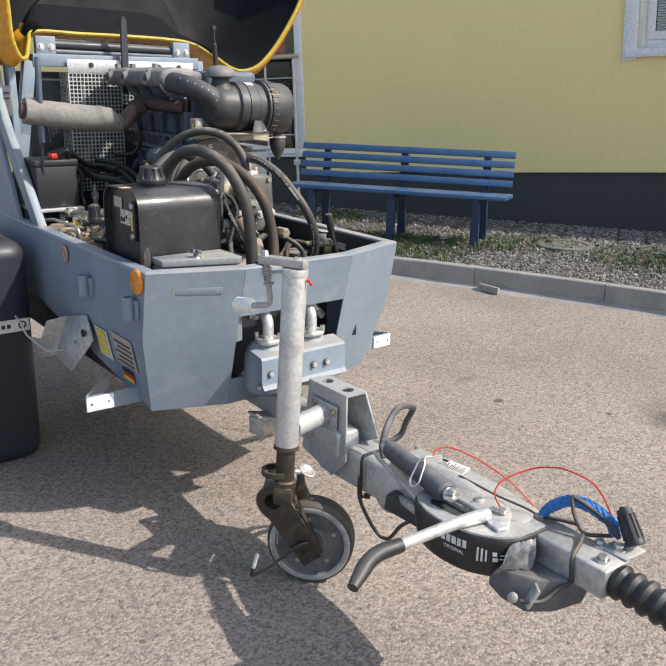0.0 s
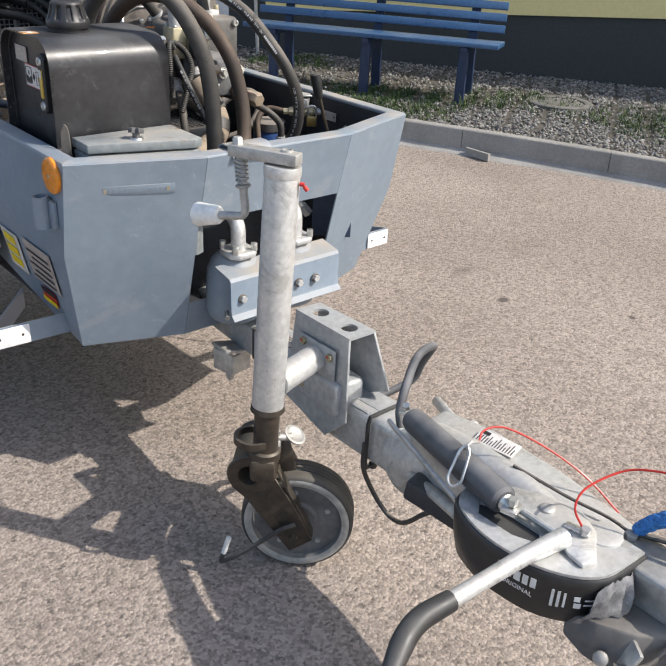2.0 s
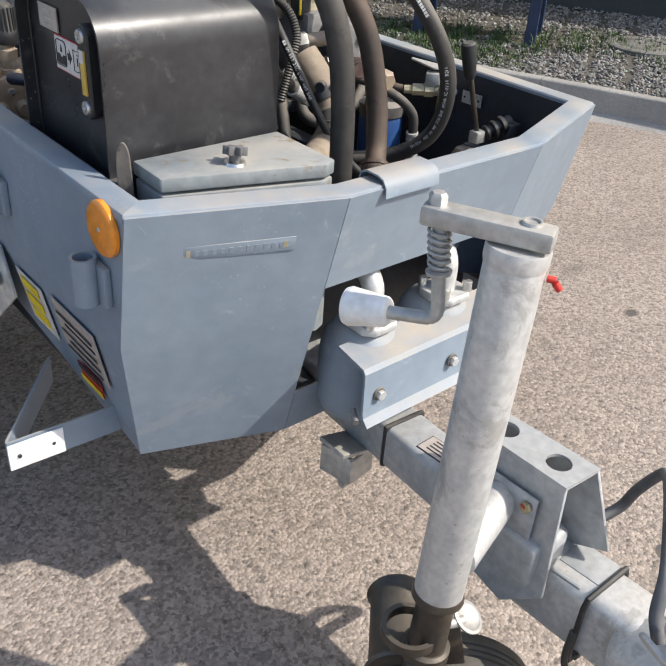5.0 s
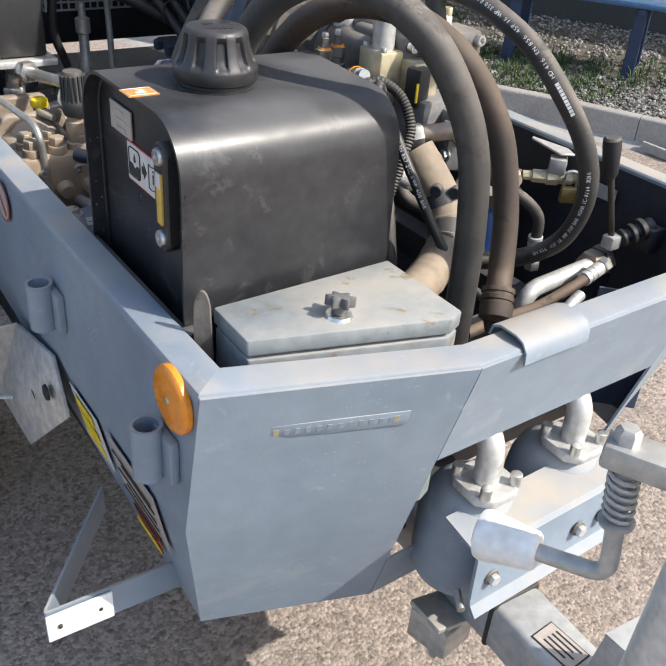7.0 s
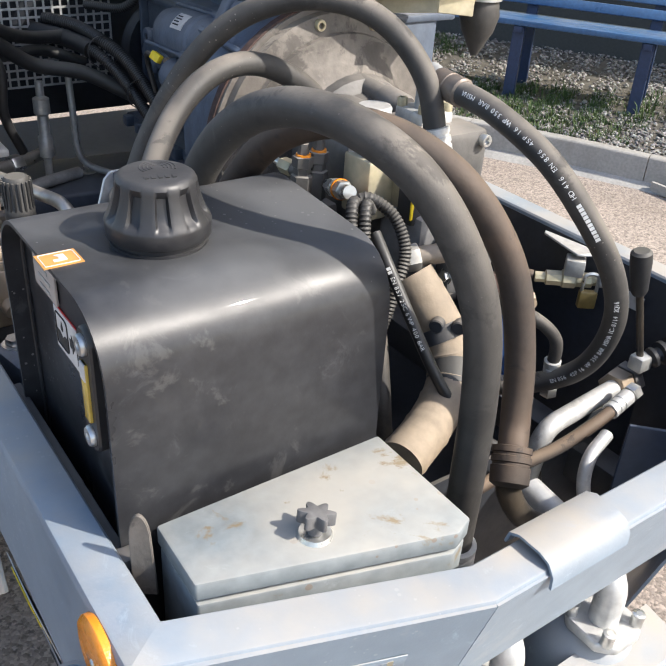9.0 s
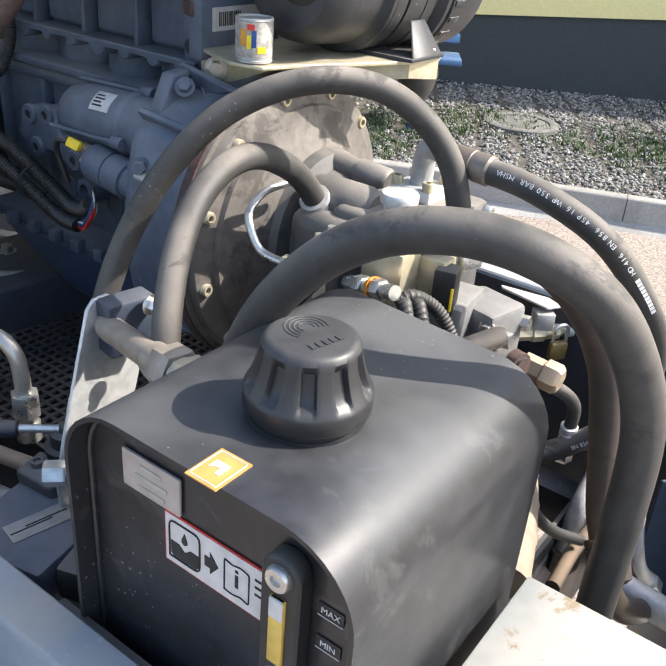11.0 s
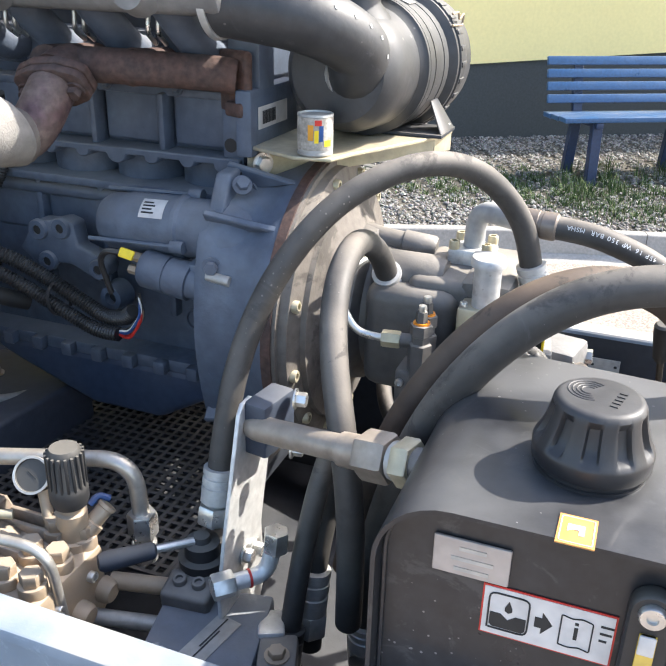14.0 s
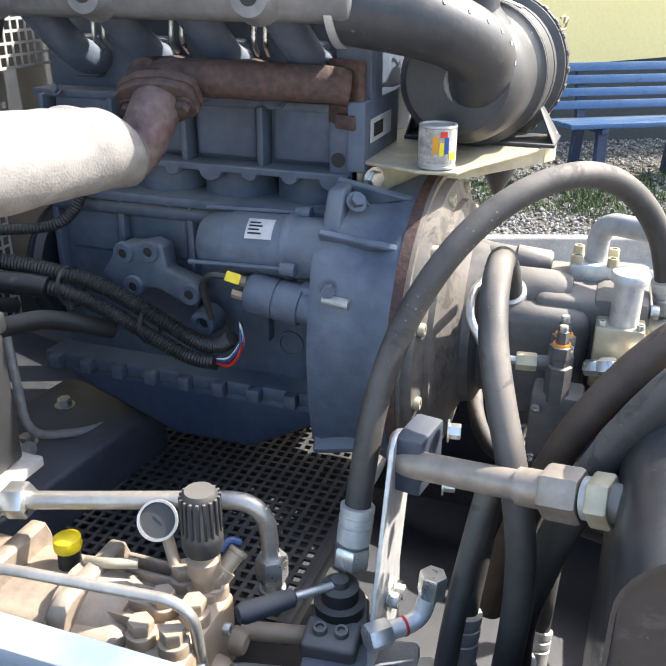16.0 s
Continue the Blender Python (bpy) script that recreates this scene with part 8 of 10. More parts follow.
# pressure switches with orange caps
for x, y, z in ((-0.039, 0.499, 1.080), (-0.014, 0.499, 1.083)):
    bm = lathe(B(), (x, y, z), (x + 0.003, y, z + 0.088), [(0, 0.015), (0.5, 0.0155), (0.52, 0.012), (0.62, 0.012), (0.64, 0.0145), (0.80, 0.0145), (0.82, 0.008), (1, 0.007)], 6)
    sw = part("pressure_switch", bm, PUMP, hp, "hexagonal pressure switch")
    bm = lathe(B(), (x + 0.003, y, z + 0.068), (x + 0.003, y, z + 0.074), [(0, 0.0115), (1, 0.0105)], 14)
    part("orange_ring", bm, ORANGE, sw)
    bm = lathe(B(), (x + 0.003, y, z + 0.086), (x + 0.003, y, z + 0.096), [(0, 0.0045), (0.6, 0.006), (1, 0.005)], 10)
    part("terminal", bm, ZINC, sw)
bm = box(B(), (-0.022, 0.497, 1.030), (0.052, 0.062, 0.115), bev=0.006)
cov = part("control_valve", bm, PUMP, hp, "dark control valve with socket screws")
for y, z in ((0.474, 1.07), (0.520, 1.07), (0.474, 1.0), (0.520, 1.0)):
    socket_bolt(cov, (-0.0485, y, z), (-1, 0, 0), 0.0055, 0.005)
bm = box(B(), (0.02, 0.475, 0.975), (0.04, 0.03, 0.06), bev=0.004)
part("lower_spool", bm, PUMP, hp)
# bent steel pipe
bm = bent(B(), [(0.060, 0.602, 1.196), (0.0, 0.616, 1.190), (-0.040, 0.610, 1.170), (-0.044, 0.585, 1.130), (-0.038, 0.555, 1.123), (-0.030, 0.510, 1.123)], 0.0052, 0.018, 12, 5)
part("control_pipe", bm, ZINC, hp, "thin bent steel pipe")
bm = hexnut(B(), (-0.037, 0.550, 1.123), (-0.034, 0.526, 1.123), 0.0115)
part("pipe_nut", bm, PALEYELLOW, hp)
bm = cyl(B(), (-0.034, 0.526, 1.123), (-0.030, 0.505, 1.123), 0.0095, 14)
part("pipe_stub", bm, PUMP, hp)
# fittings chain on the near side
P0, P1 = V(-0.012, 0.470, 1.115), V(-0.040, 0.385, 1.140)
for a, b, r, hx in ((0.0, 0.2, 0.010, 1), (0.2, 0.42, 0.013, 1), (0.42, 0.55, 0.009, 0), (0.55, 0.78, 0.013, 1), (0.78, 1.0, 0.009, 0)):
    bm = B()
    (hexnut if hx else cyl)(bm, P0.lerp(P1, a), P0.lerp(P1, b - 0.01), r)
    part("fitting", bm, ZINC, hp)
bm = lathe_closed(B(), P0.lerp(P1, 0.56), P0.lerp(P1, 0.60), [(0, 0.0125), (0, 0.0142), (1, 0.0142), (1, 0.0125)], 16)
part("orange_ring", bm, ORANGE, hp)

# valve block below, with its connector
vb = thing("valve_block", (0.09, 0.37, 1.0), "silver and grey hydraulic valve block with a yellow tag", "valve block")
bm = box(B(), (0.085, 0.385, 1.045), (0.085, 0.075, 0.11), (0, 0, 8), bev=0.005)
part("block", bm, INTAKE, vb)
bm = box(B(), (0.072, 0.398, 1.125), (0.05, 0.05, 0.055), bev=0.004)
part("coil", bm, PALEYELLOW, vb)
bm = box(B(), (0.052, 0.370, 1.118), (0.030, 0.028, 0.060), (0, 0, 15), bev=0.004)
cn = part("connector", bm, BLACK, vb, "black plug with a yellow tag")
bm = box(B(), (0.043, 0.356, 1.113), (0.012, 0.003, 0.030), (0, 0, 15), bev=0.001)
part("tag", bm, YELLOW, cn, "yellow tag")
bm = box(B(), (0.125, 0.345, 1.040), (0.07, 0.075, 0.095), (0, 0, -12), bev=0.008)
cap = part("gear_pump", bm, INTAKE, vb, "grey gear pump housing")
for dy, dz in ((-0.022, 0.028), (0.022, 0.028), (-0.022, -0.02), (0.022, -0.02)):
    bolt(cap, (0.088, 0.345 + dy, 1.040 + dz), (-1, 0, 0), 0.008, 0.007)
bm = lathe(B(), (0.14, 0.305, 1.005), (0.135, 0.285, 1.005), [(0, 0.020), (0.8, 0.020), (0.8, 0.015), (1, 0.015)], 22)
part("port_plug", bm, RUST, cap, "rusty open port")
for q, d in (((0.10, 0.31, 1.055), (0, -1, 0.1)), ((0.15, 0.31, 1.06), (0, -1, 0.1)), ((0.09, 0.40, 1.09), (-1, 0, 0))):
    bolt(vb, q, d, 0.0105, 0.014)
bm = lathe(B(), (0.175, 0.30, 0.99), (0.175, 0.245, 0.985), [(0, 0.017), (0.5, 0.017), (0.55, 0.021), (0.9, 0.021), (1, 0.016)], 6)
part("union_nut", bm, BRASS, vb)
# looms over the tank's back
corrugated([(-0.035, 0.385, 1.125), (-0.017, 0.374, 1.132), (0.009, 0.353, 1.110), (0.014, 0.330, 1.070), (-0.006, 0.318, 1.025), (-0.030, 0.315, 0.96)], 0.0085, vb, name="conduit", label="black corrugated conduit")
corrugated([(-0.030, 0.378, 1.120), (-0.046, 0.368, 1.134), (-0.058, 0.355, 1.122), (-0.062, 0.345, 1.09), (-0.060, 0.340, 1.0)], 0.0085, vb, name="conduit")
corrugated([(-0.018, 0.368, 1.118), (-0.034, 0.357, 1.132), (-0.046, 0.343, 1.118), (-0.050, 0.334, 1.08), (-0.048, 0.330, 1.0)], 0.0085, vb, name="conduit")

# ---- hydraulic hoses ----
def ferrule(parent, p, d, r, ln=0.05, m=None, nut=True):
    p, d = Vector(p), Vector(d).normalized()
    bm = lathe(B(), p, p + d * ln, [(0, r * 1.02), (0.02, r * 1.32), (0.16, r * 1.32), (0.18, r * 1.22), (0.24, r * 1.22), (0.26, r * 1.32), (0.40, r * 1.32), (0.42, r * 1.22), (0.48, r * 1.22), (0.50, r * 1.32), (0.9, r * 1.30), (1, r * 0.9)], 24)
    part("ferrule", bm, m or GALV, parent, "crimped silver ferrule" if m is None else "")
    if nut:
        bm = hexnut(B(), p + d * ln, p + d * (ln + r * 1.6), r * 1.45)
        part("swivel_nut", bm, ZINC, parent)


def hyd_hose(label, pts, r, m, ends="", n=12):
    h = thing("hydraulic_hose", pts[-1], label, "hose", "hydraulic hoses")
    ln = smooth_path(pts, n)
    part("hose", sweep(B(), ln, r, 20), m, h, "", 60)
    if "s" in ends:
        ferrule(h, ln[0] + (ln[1] - ln[0]).normalized() * 0.02, ln[0] - ln[1], r)
    if "e" in ends:
        ferrule(h, ln[-1] - (ln[-1] - ln[-2]).normalized() * 0.02, ln[-1] - ln[-2], r)
    return h, ln


hyd_hose("thick black hydraulic hose arching over the oil tank", [(-0.205, 0.500, 0.80), (-0.214, 0.500, 0.88), (-0.224, 0.485, 0.967), (-0.236, 0.454, 1.081), (-0.240, 0.413, 1.173), (-0.235, 0.362, 1.241), (-0.223, 0.304, 1.285), (-0.206, 0.241, 1.303), (-0.185, 0.181, 1.296), (-0.158, 0.132, 1.266), (-0.129, 0.100, 1.211), (-0.102, 0.082, 1.135), (-0.086, 0.079, 1.036), (-0.080, 0.080, 0.914), (-0.08, 0.08, 0.80)], 0.0195, RUBBER, "se")
h, ln = hyd_hose("sun-browned hydraulic hose arching beside the thick black one", [(-0.175, 0.540, 0.86), (-0.177, 0.517, 0.977), (-0.175, 0.478, 1.094), (-0.163, 0.427, 1.181), (-0.141, 0.369, 1.237), (-0.105, 0.307, 1.259), (-0.060, 0.248, 1.245), (-0.014, 0.197, 1.197), (0.026, 0.161, 1.114), (0.046, 0.143, 1.010), (0.040, 0.125, 0.93), (0.022, 0.105, 0.895)], 0.0185, RUBBER_BROWN)
ferrule(h, ln[-3], ln[-1] - ln[-4], 0.0185, 0.05, RUBBER_BROWN, False)
bm = bent(B(), [ln[-1], V(0.005, 0.090, 0.855), V(0.025, 0.070, 0.81), V(0.07, 0.055, 0.785)], 0.0155, 0.03, 16)
part("bent_end_pipe", bm, RUSTY, h, "brown bent end pipe")
h, ln = hyd_hose("long dusty hydraulic hose looping up from the side", [(-0.229, 0.690, 0.985), (-0.218, 0.688, 1.032), (-0.190, 0.682, 1.117), (-0.158, 0.665, 1.192), (-0.127, 0.636, 1.255), (-0.093, 0.599, 1.304), (-0.055, 0.556, 1.335), (-0.013, 0.512, 1.347), (0.029, 0.472, 1.338), (0.063, 0.435, 1.307), (0.086, 0.404, 1.257), (0.095, 0.384, 1.186)], 0.015, RUBBER, "se")
h, ln = hyd_hose("short dusty hydraulic hose looping over the pump", [(0.063, 0.574, 1.165), (0.022, 0.576, 1.212), (-0.024, 0.576, 1.242), (-0.070, 0.574, 1.258), (-0.115, 0.571, 1.257), (-0.157, 0.567, 1.239), (-0.195, 0.558, 1.207), (-0.229, 0.542, 1.164), (-0.258, 0.522, 1.111), (-0.276, 0.506, 1.050), (-0.280, 0.500, 0.97), (-0.265, 0.505, 0.86)], 0.0155, RUBBER, "s")
h5, l5 = hyd_hose("black hydraulic hose with white lettering arching to the far side", [(0.114, 0.412, 1.256), (0.110, 0.370, 1.254), (0.111, 0.304, 1.245), (0.128, 0.227, 1.209), (0.160, 0.179, 1.149), (0.200, 0.153, 1.080), (0.235, 0.152, 1.009), (0.254, 0.170, 0.939), (0.257, 0.201, 0.881), (0.239, 0.246, 0.840), (0.199, 0.300, 0.815), (0.138, 0.361, 0.806)], 0.0155, RUBBER)
bm = lathe(B(), (0.114, 0.414, 1.256), (0.110, 0.362, 1.2535), [(0, 0.0165), (0.04, 0.0185), (0.5, 0.0185), (0.52, 0.0175), (0.6, 0.0175), (0.62, 0.0185), (0.95, 0.0185), (1, 0.016)], 24)
part("ferrule", bm, RUSTFER, h5, "dusty crimped ferrule")


def letter_on(line_, text, s0, size, side, r, parent, flip=1):
    """White letters laid one by one along a hose, on the side that faces a direction."""
    acc = [0.0]
    for a, b in zip(line_, line_[1:]):
        acc.append(acc[-1] + (b - a).length)
    s = s0
    for ch in text:
        if ch != " ":
            i = max(k for k in range(len(acc) - 1) if acc[k] <= s)
            f = (s - acc[i]) / max(acc[i + 1] - acc[i], 1e-6)
            p = line_[i].lerp(line_[i + 1], f)
            tg = (line_[i + 1] - line_[i]).normalized() * flip
            nn = (Vector(side) - tg * Vector(side).dot(tg)).normalized()
            up = nn.cross(tg)
            q = p + nn * (r + 0.0004)
            if ch == "#":
                bm = box(B(), None, (size * 0.5, size * 0.7, 0.0005), m=Matrix(((tg.x, up.x, nn.x, q.x), (tg.y, up.y, nn.y, q.y), (tg.z, up.z, nn.z, q.z), (0, 0, 0, 1))))
                part("print_bar", bm, INKWHITE, parent)
            else:
                cu = bpy.data.curves.new("letter", "FONT")
                cu.body, cu.size, cu.align_x, cu.align_y, cu.extrude = ch, size, "CENTER", "CENTER", 0.0002
                tmp = new("letter_tmp", cu)
                bpy.context.view_layer.update()
                me = bpy.data.meshes.new_from_object(tmp.evaluated_get(bpy.context.evaluated_depsgraph_get()))
                bpy.data.objects.remove(tmp)
                bpy.data.curves.remove(cu)
                bm = B()
                bm.from_mesh(me)
                bpy.data.meshes.remove(me)
                bm.transform(Matrix(((tg.x, up.x, nn.x, q.x), (tg.y, up.y, nn.y, q.y), (tg.z, up.z, nn.z, q.z), (0, 0, 0, 1))))
                part("letter", bm, INKWHITE, parent, "", 0)
        s += size * (0.62 if ch != " " else 0.42) * 1.0


letter_on(l5, "##########  HD 416  EN 856  4SP 16  WP 350 BAR  MSHA"[::-1], 0.065, 0.0085, (-0.75, -0.45, 0.35), 0.0155, h5, -1)
letter_on(l5, "EN 856  4SP 16  WP 350 BAR  MSHA IC-8/14  2Q16"[::-1], 0.41, 0.0085, (-0.75, -0.5, 0.35), 0.0155, h5, -1)

hx, lx = hyd_hose("thin black printed hose down the tank's side", [(-0.030, 0.340, 1.10), (-0.033, 0.300, 1.066), (-0.025, 0.254, 1.007), (-0.011, 0.218, 0.950), (0.014, 0.191, 0.897), (0.053, 0.173, 0.853), (0.10, 0.15, 0.82)], 0.0075, BLACKSMOOTH)
letter_on(lx, "## EN 857 2SC 6 WP 400 BAR", 0.05, 0.0075, (-0.7, -0.6, 0.3), 0.0075, hx)
hyd_hose("thin hose with a silver ferrule behind the tank", [(0.01, 0.40, 1.0), (-0.02, 0.33, 0.97), (-0.035, 0.29, 0.90), (-0.04, 0.27, 0.84), (-0.03, 0.26, 0.76)], 0.011, RUBBER, "se")
hyd_hose("dusty thin hose crossing the tub", [(0.10, 0.40, 1.0), (0.13, 0.33, 0.99), (0.19, 0.27, 0.965), (0.24, 0.24, 0.92), (0.25, 0.24, 0.86)], 0.0095, RUBBER, "se")
hyd_hose("beige dusty hose to a swivel nut", [(0.02, 0.15, 0.80), (0.10, 0.155, 0.80), (0.18, 0.15, 0.805), (0.25, 0.145, 0.825), (0.30, 0.15, 0.835)], 0.0095, RUBBER_BROWN, "e")
hyd_hose("dusty hose bending under the pump", [(0.16, 0.56, 0.94), (0.06, 0.53, 1.0), (-0.03, 0.50, 0.995), (-0.12, 0.50, 0.95), (-0.17, 0.51, 0.86), (-0.18, 0.51, 0.76)], 0.014, RUBBER, "se")
hyd_hose("second dusty hose bending under the pump", [(0.17, 0.52, 0.90), (0.06, 0.49, 0.965), (-0.03, 0.47, 0.96), (-0.11, 0.475, 0.91), (-0.15, 0.48, 0.80)], 0.013, RUBBER, "se")
for pts, r, m, fa, fb in (([(-0.225, 0.545, 1.07), (-0.252, 0.552, 1.02), (-0.270, 0.562, 0.94), (-0.285, 0.568, 0.86), (-0.295, 0.570, 0.79)], 0.0125, RUBBER, V(-0.287, 0.568, 0.850), V(-0.295, 0.570, 0.800)), ([(-0.205, 0.545, 1.05), (-0.225, 0.552, 0.97), (-0.240, 0.558, 0.895), (-0.250, 0.559, 0.79)], 0.0145, RUBBER, V(-0.239, 0.5575, 0.905), V(-0.248, 0.559, 0.845))):
    h, ln = hyd_hose("black hose standing beside the oil tank", pts, r, m)
    bm = lathe(B(), fa, fb, [(0, r * 1.05), (0.04, r * 1.35), (0.2, r * 1.35), (0.22, r * 1.24), (0.3, r * 1.24), (0.32, r * 1.35), (0.5, r * 1.35), (0.52, r * 1.24), (0.6, r * 1.24), (0.62, r * 1.35), (1, r * 1.3)], 22)
    part("ferrule", bm, GALV2 if r > 0.013 else BLACK, h)
    bm = hexnut(B(), fb, fb + (fb - fa).normalized() * 0.03, r * 1.55)
    part("swivel_nut", bm, GALV2, h)
# ribbed suction pipe
sp = thing("suction_pipe", (0.04, 0.26, 0.85), "beige dusty ribbed suction pipe with a clamp", "pipe")
ln = smooth_path([(0.025, 0.325, 1.035), (0.040, 0.275, 0.980), (0.039, 0.246, 0.942), (0.018, 0.224, 0.912), (-0.030, 0.200, 0.890), (-0.090, 0.178, 0.876)], 12)
SUCT = mat("dusty_beige_hose", (0.30, 0.235, 0.165), 0.75, 0, (0.20, 0.16, 0.12), scale=9, amount=0.9, bump=0.25, bump_scale=120, dust=0.3)
part("hose", sweep(B(), ln, 0.030, 26, [0.030 + (0.0012 if i % 9 == 4 else 0) for i in range(len(ln))]), SUCT, sp)
dk = (ln[15] - ln[13]).normalized()
bm = lathe_closed(B(), ln[14] - dk * 0.010, ln[14] + dk * 0.010, [(0, 0.030), (0, 0.0332), (1, 0.0332), (1, 0.030)], 28)
c = part("clamp", bm, DARKMETAL, sp, "dark hose clamp with two lugs")
for sx in (-1, 1):
    lg = ln[14] + V(-0.012 + 0.011 * sx, -0.020 - 0.009 * sx, 0.024)
    bm = lathe(B(), lg - V(0.006, 0.004, 0), lg + V(0.006, 0.004, 0), [(0, 0.008), (0.1, 0.0095), (0.9, 0.0095), (1, 0.008)], 14)
    part("clamp_lug", bm, DARKMETAL, c)
dk = (ln[29] - ln[27]).normalized()
bm = lathe_closed(B(), ln[28] - dk * 0.016, ln[28] + dk * 0.016, [(0, 0.030), (0, 0.0312), (1, 0.0312), (1, 0.030)], 28)
part("black_band", bm, BLACK, sp, "black tape band round the pipe")
bm = hexnut(B(), ln[0] + V(-0.004, 0.010, 0.020), ln[0] + V(0.012, 0.002, 0.024), 0.018)
ft = part("top_fitting", bm, GALV2, sp, "zinc hex fitting on the pipe's top")
bm = cyl(B(), ln[0] + V(0.010, 0.002, 0.024), ln[0] + V(0.062, -0.022, 0.032), 0.0135, 16, 0.002)
part("fitting_stub", bm, PIPE, ft)

# ---- pipe into the tank, with its nut and the upright plate ----
tp = thing("tank_pipe", (-0.30, 0.52, 1.0), "dusty steel pipe with big hexagon nuts screwed into the oil tank", "pipe")
Q0, Q1, Q2 = V(-0.243, 0.640, 1.083), V(-0.278, 0.528, 1.104), V(-0.304, 0.440, 1.122)
bm = bent(B(), [V(-0.195, 0.648, 1.080), Q0, Q1 + (Q2 - Q1) * 0.25], 0.0150, 0.022, 20)
part("pipe", bm, PIPE, tp)
dd = (Q2 - Q1).normalized()
for a, b, r, m in ((0.018, 0.044, 0.0185, PIPE), (0.044, 0.080, 0.0265, PIPE), (0.082, 0.088, 0.020, GALV2), (0.088, 0.108, 0.0255, PALEYELLOW), (0.108, 0.135, 0.018, PUMP)):
    bm = B()
    (hexnut if r > 0.024 else cyl)(bm, Q1 + dd * a, Q1 + dd * b, r)
    part("hex_nut" if r > 0.024 else "collar", bm, m, tp)
up = thing("support_plate", (-0.25, 0.63, 0.88), "pale galvanised upright plate with bolts and an elbow", "bracket")
PY = 0.646
bm = prism(B(), [V(x, PY, z) for x, z in ((-0.262, 1.106), (-0.252, 1.116), (-0.232, 1.116), (-0.190, 1.085), (-0.186, 1.02), (-0.206, 0.955), (-0.212, 0.93), (-0.205, 0.84), (-0.235, 0.79), (-0.318, 0.80), (-0.322, 0.90), (-0.308, 0.955))], 0.005, (0, -1, 0), 0.001)
part("plate", bm, GALV, up)
bm = box(B(), (-0.222, 0.624, 1.083), (0.060, 0.032, 0.066), (0, 0, -10), bev=0.004)
cl = part("pipe_clamp", bm, DARKBLUE, up, "dark blue painted pipe clamp block")
for x, z in ((-0.212, 1.112), (-0.222, 1.052)):
    bolt(cl, (x, 0.596, z), (0.15, -1, 0), 0.0085, 0.012)
for x, z in ((-0.262, 0.915), (-0.235, 0.905)):
    bolt(up, (x, 0.640, z), (0, -1, 0), 0.009, 0.010)
el = part("elbow_fitting", bent(B(), [V(-0.326, 0.630, 0.925), V(-0.292, 0.596, 0.925), V(-0.284, 0.588, 0.975)], 0.0100, 0.018, 16), GALV, up, "silver elbow fitting")
bm = hexnut(B(), V(-0.338, 0.642, 0.925), V(-0.320, 0.624, 0.925), 0.0155)
part("elbow_nut", bm, ZINC, el)
bm = hexnut(B(), V(-0.285, 0.589, 0.955), V(-0.284, 0.587, 0.982), 0.0150)
part("elbow_nut", bm, ZINC, el)
bm = lathe_closed(B(), V(-0.308, 0.612, 0.925), V(-0.306, 0.610, 0.925), [(0, 0.0098), (0, 0.011), (1, 0.011), (1, 0.0098)], 16)
part("orange_ring", bm, RED, el)

# ---- brass high-pressure washer pump ----
TAN = mat("dusty_tan_aluminium", (0.34, 0.27, 0.205), 0.6, 0.25, (0.20, 0.165, 0.13), scale=16, amount=0.9, bump=0.25, bump_scale=140, dust=0.5)
wp = thing("washer_pump", (-0.37, 0.95, 0.80), "dusty tan plunger pump with brass head, gauge and steel pipes", "pump")
bm = B()
box(bm, (-0.375, 1.015, 0.875), (0.13, 0.27, 0.10), bev=0.018, seg=3)
lathe(bm, (-0.375, 0.975, 0.89), (-0.375, 0.9, 0.885), [(0, 0.062), (0.8, 0.058), (1, 0.050)], 24)
part("crankcase", bm, TAN, wp, "tan finned pump housing")
for k in range(5):
    bm = box(B(), (-0.40 + 0.022 * k, 0.910, 0.925), (0.007, 0.085, 0.022), bev=0.003)
    part("cooling_fin", bm, TAN, wp)
for y in (1.07, 0.96):
    bm = prism(B(), [V(-0.44, y, 0.945), V(-0.42, y, 0.957), V(-0.315, y, 0.955), V(-0.305, y, 0.93), V(-0.31, y, 0.88), V(-0.445, y, 0.88)], 0.022, (0, -1, 0), 0.004)
    part("flange_strap", bm, TAN, wp)
bm = lathe(B(), (-0.341, 1, 0.925), (-0.341, 1, 0.948), [(0, 0.014), (1, 0.0125)], 18)
part("filler_neck", bm, BLACK, wp)
bm = lathe(B(), (-0.341, 1, 0.948), (-0.341, 1, 0.966), [(0, 0.0155), (0.3, 0.0165), (0.8, 0.0155), (1, 0.010)], 24)
part("oil_cap", bm, YELLOW, wp, "yellow oil filler cap")
# brass head
bm = box(B(), (-0.375, 0.84, 0.872), (0.125, 0.075, 0.10), bev=0.010, seg=2)
head = part("pump_head", bm, BRASS, wp, "brass pump head with hexagon plugs")
for x in (-0.415, -0.37, -0.325):
    for y in (0.86, 0.823):
        bm = B()
        cyl(bm, (x, y, 0.915), (x, y, 0.935), 0.0165, 20, 0.002)
        part("plug_seat", bm, BRASS, head)
        bm = hexnut(B(), (x, y, 0.935), (x, y, 0.950), 0.0135)
        part("hex_plug", bm, BRASS, head)
for x in (-0.415, -0.37, -0.325):
    bm = lathe(B(), (x, 0.805, 0.86), (x, 0.787, 0.858), [(0, 0.0165), (0.7, 0.0155), (1, 0.012)], 20)
    part("valve_plug", bm, BRASS, head)
socket_bolt(head, (-0.405, 0.803, 0.895), (0, -1, 0), 0.007, 0.008)
socket_bolt(head, (-0.345, 0.803, 0.895), (0, -1, 0), 0.007, 0.008)
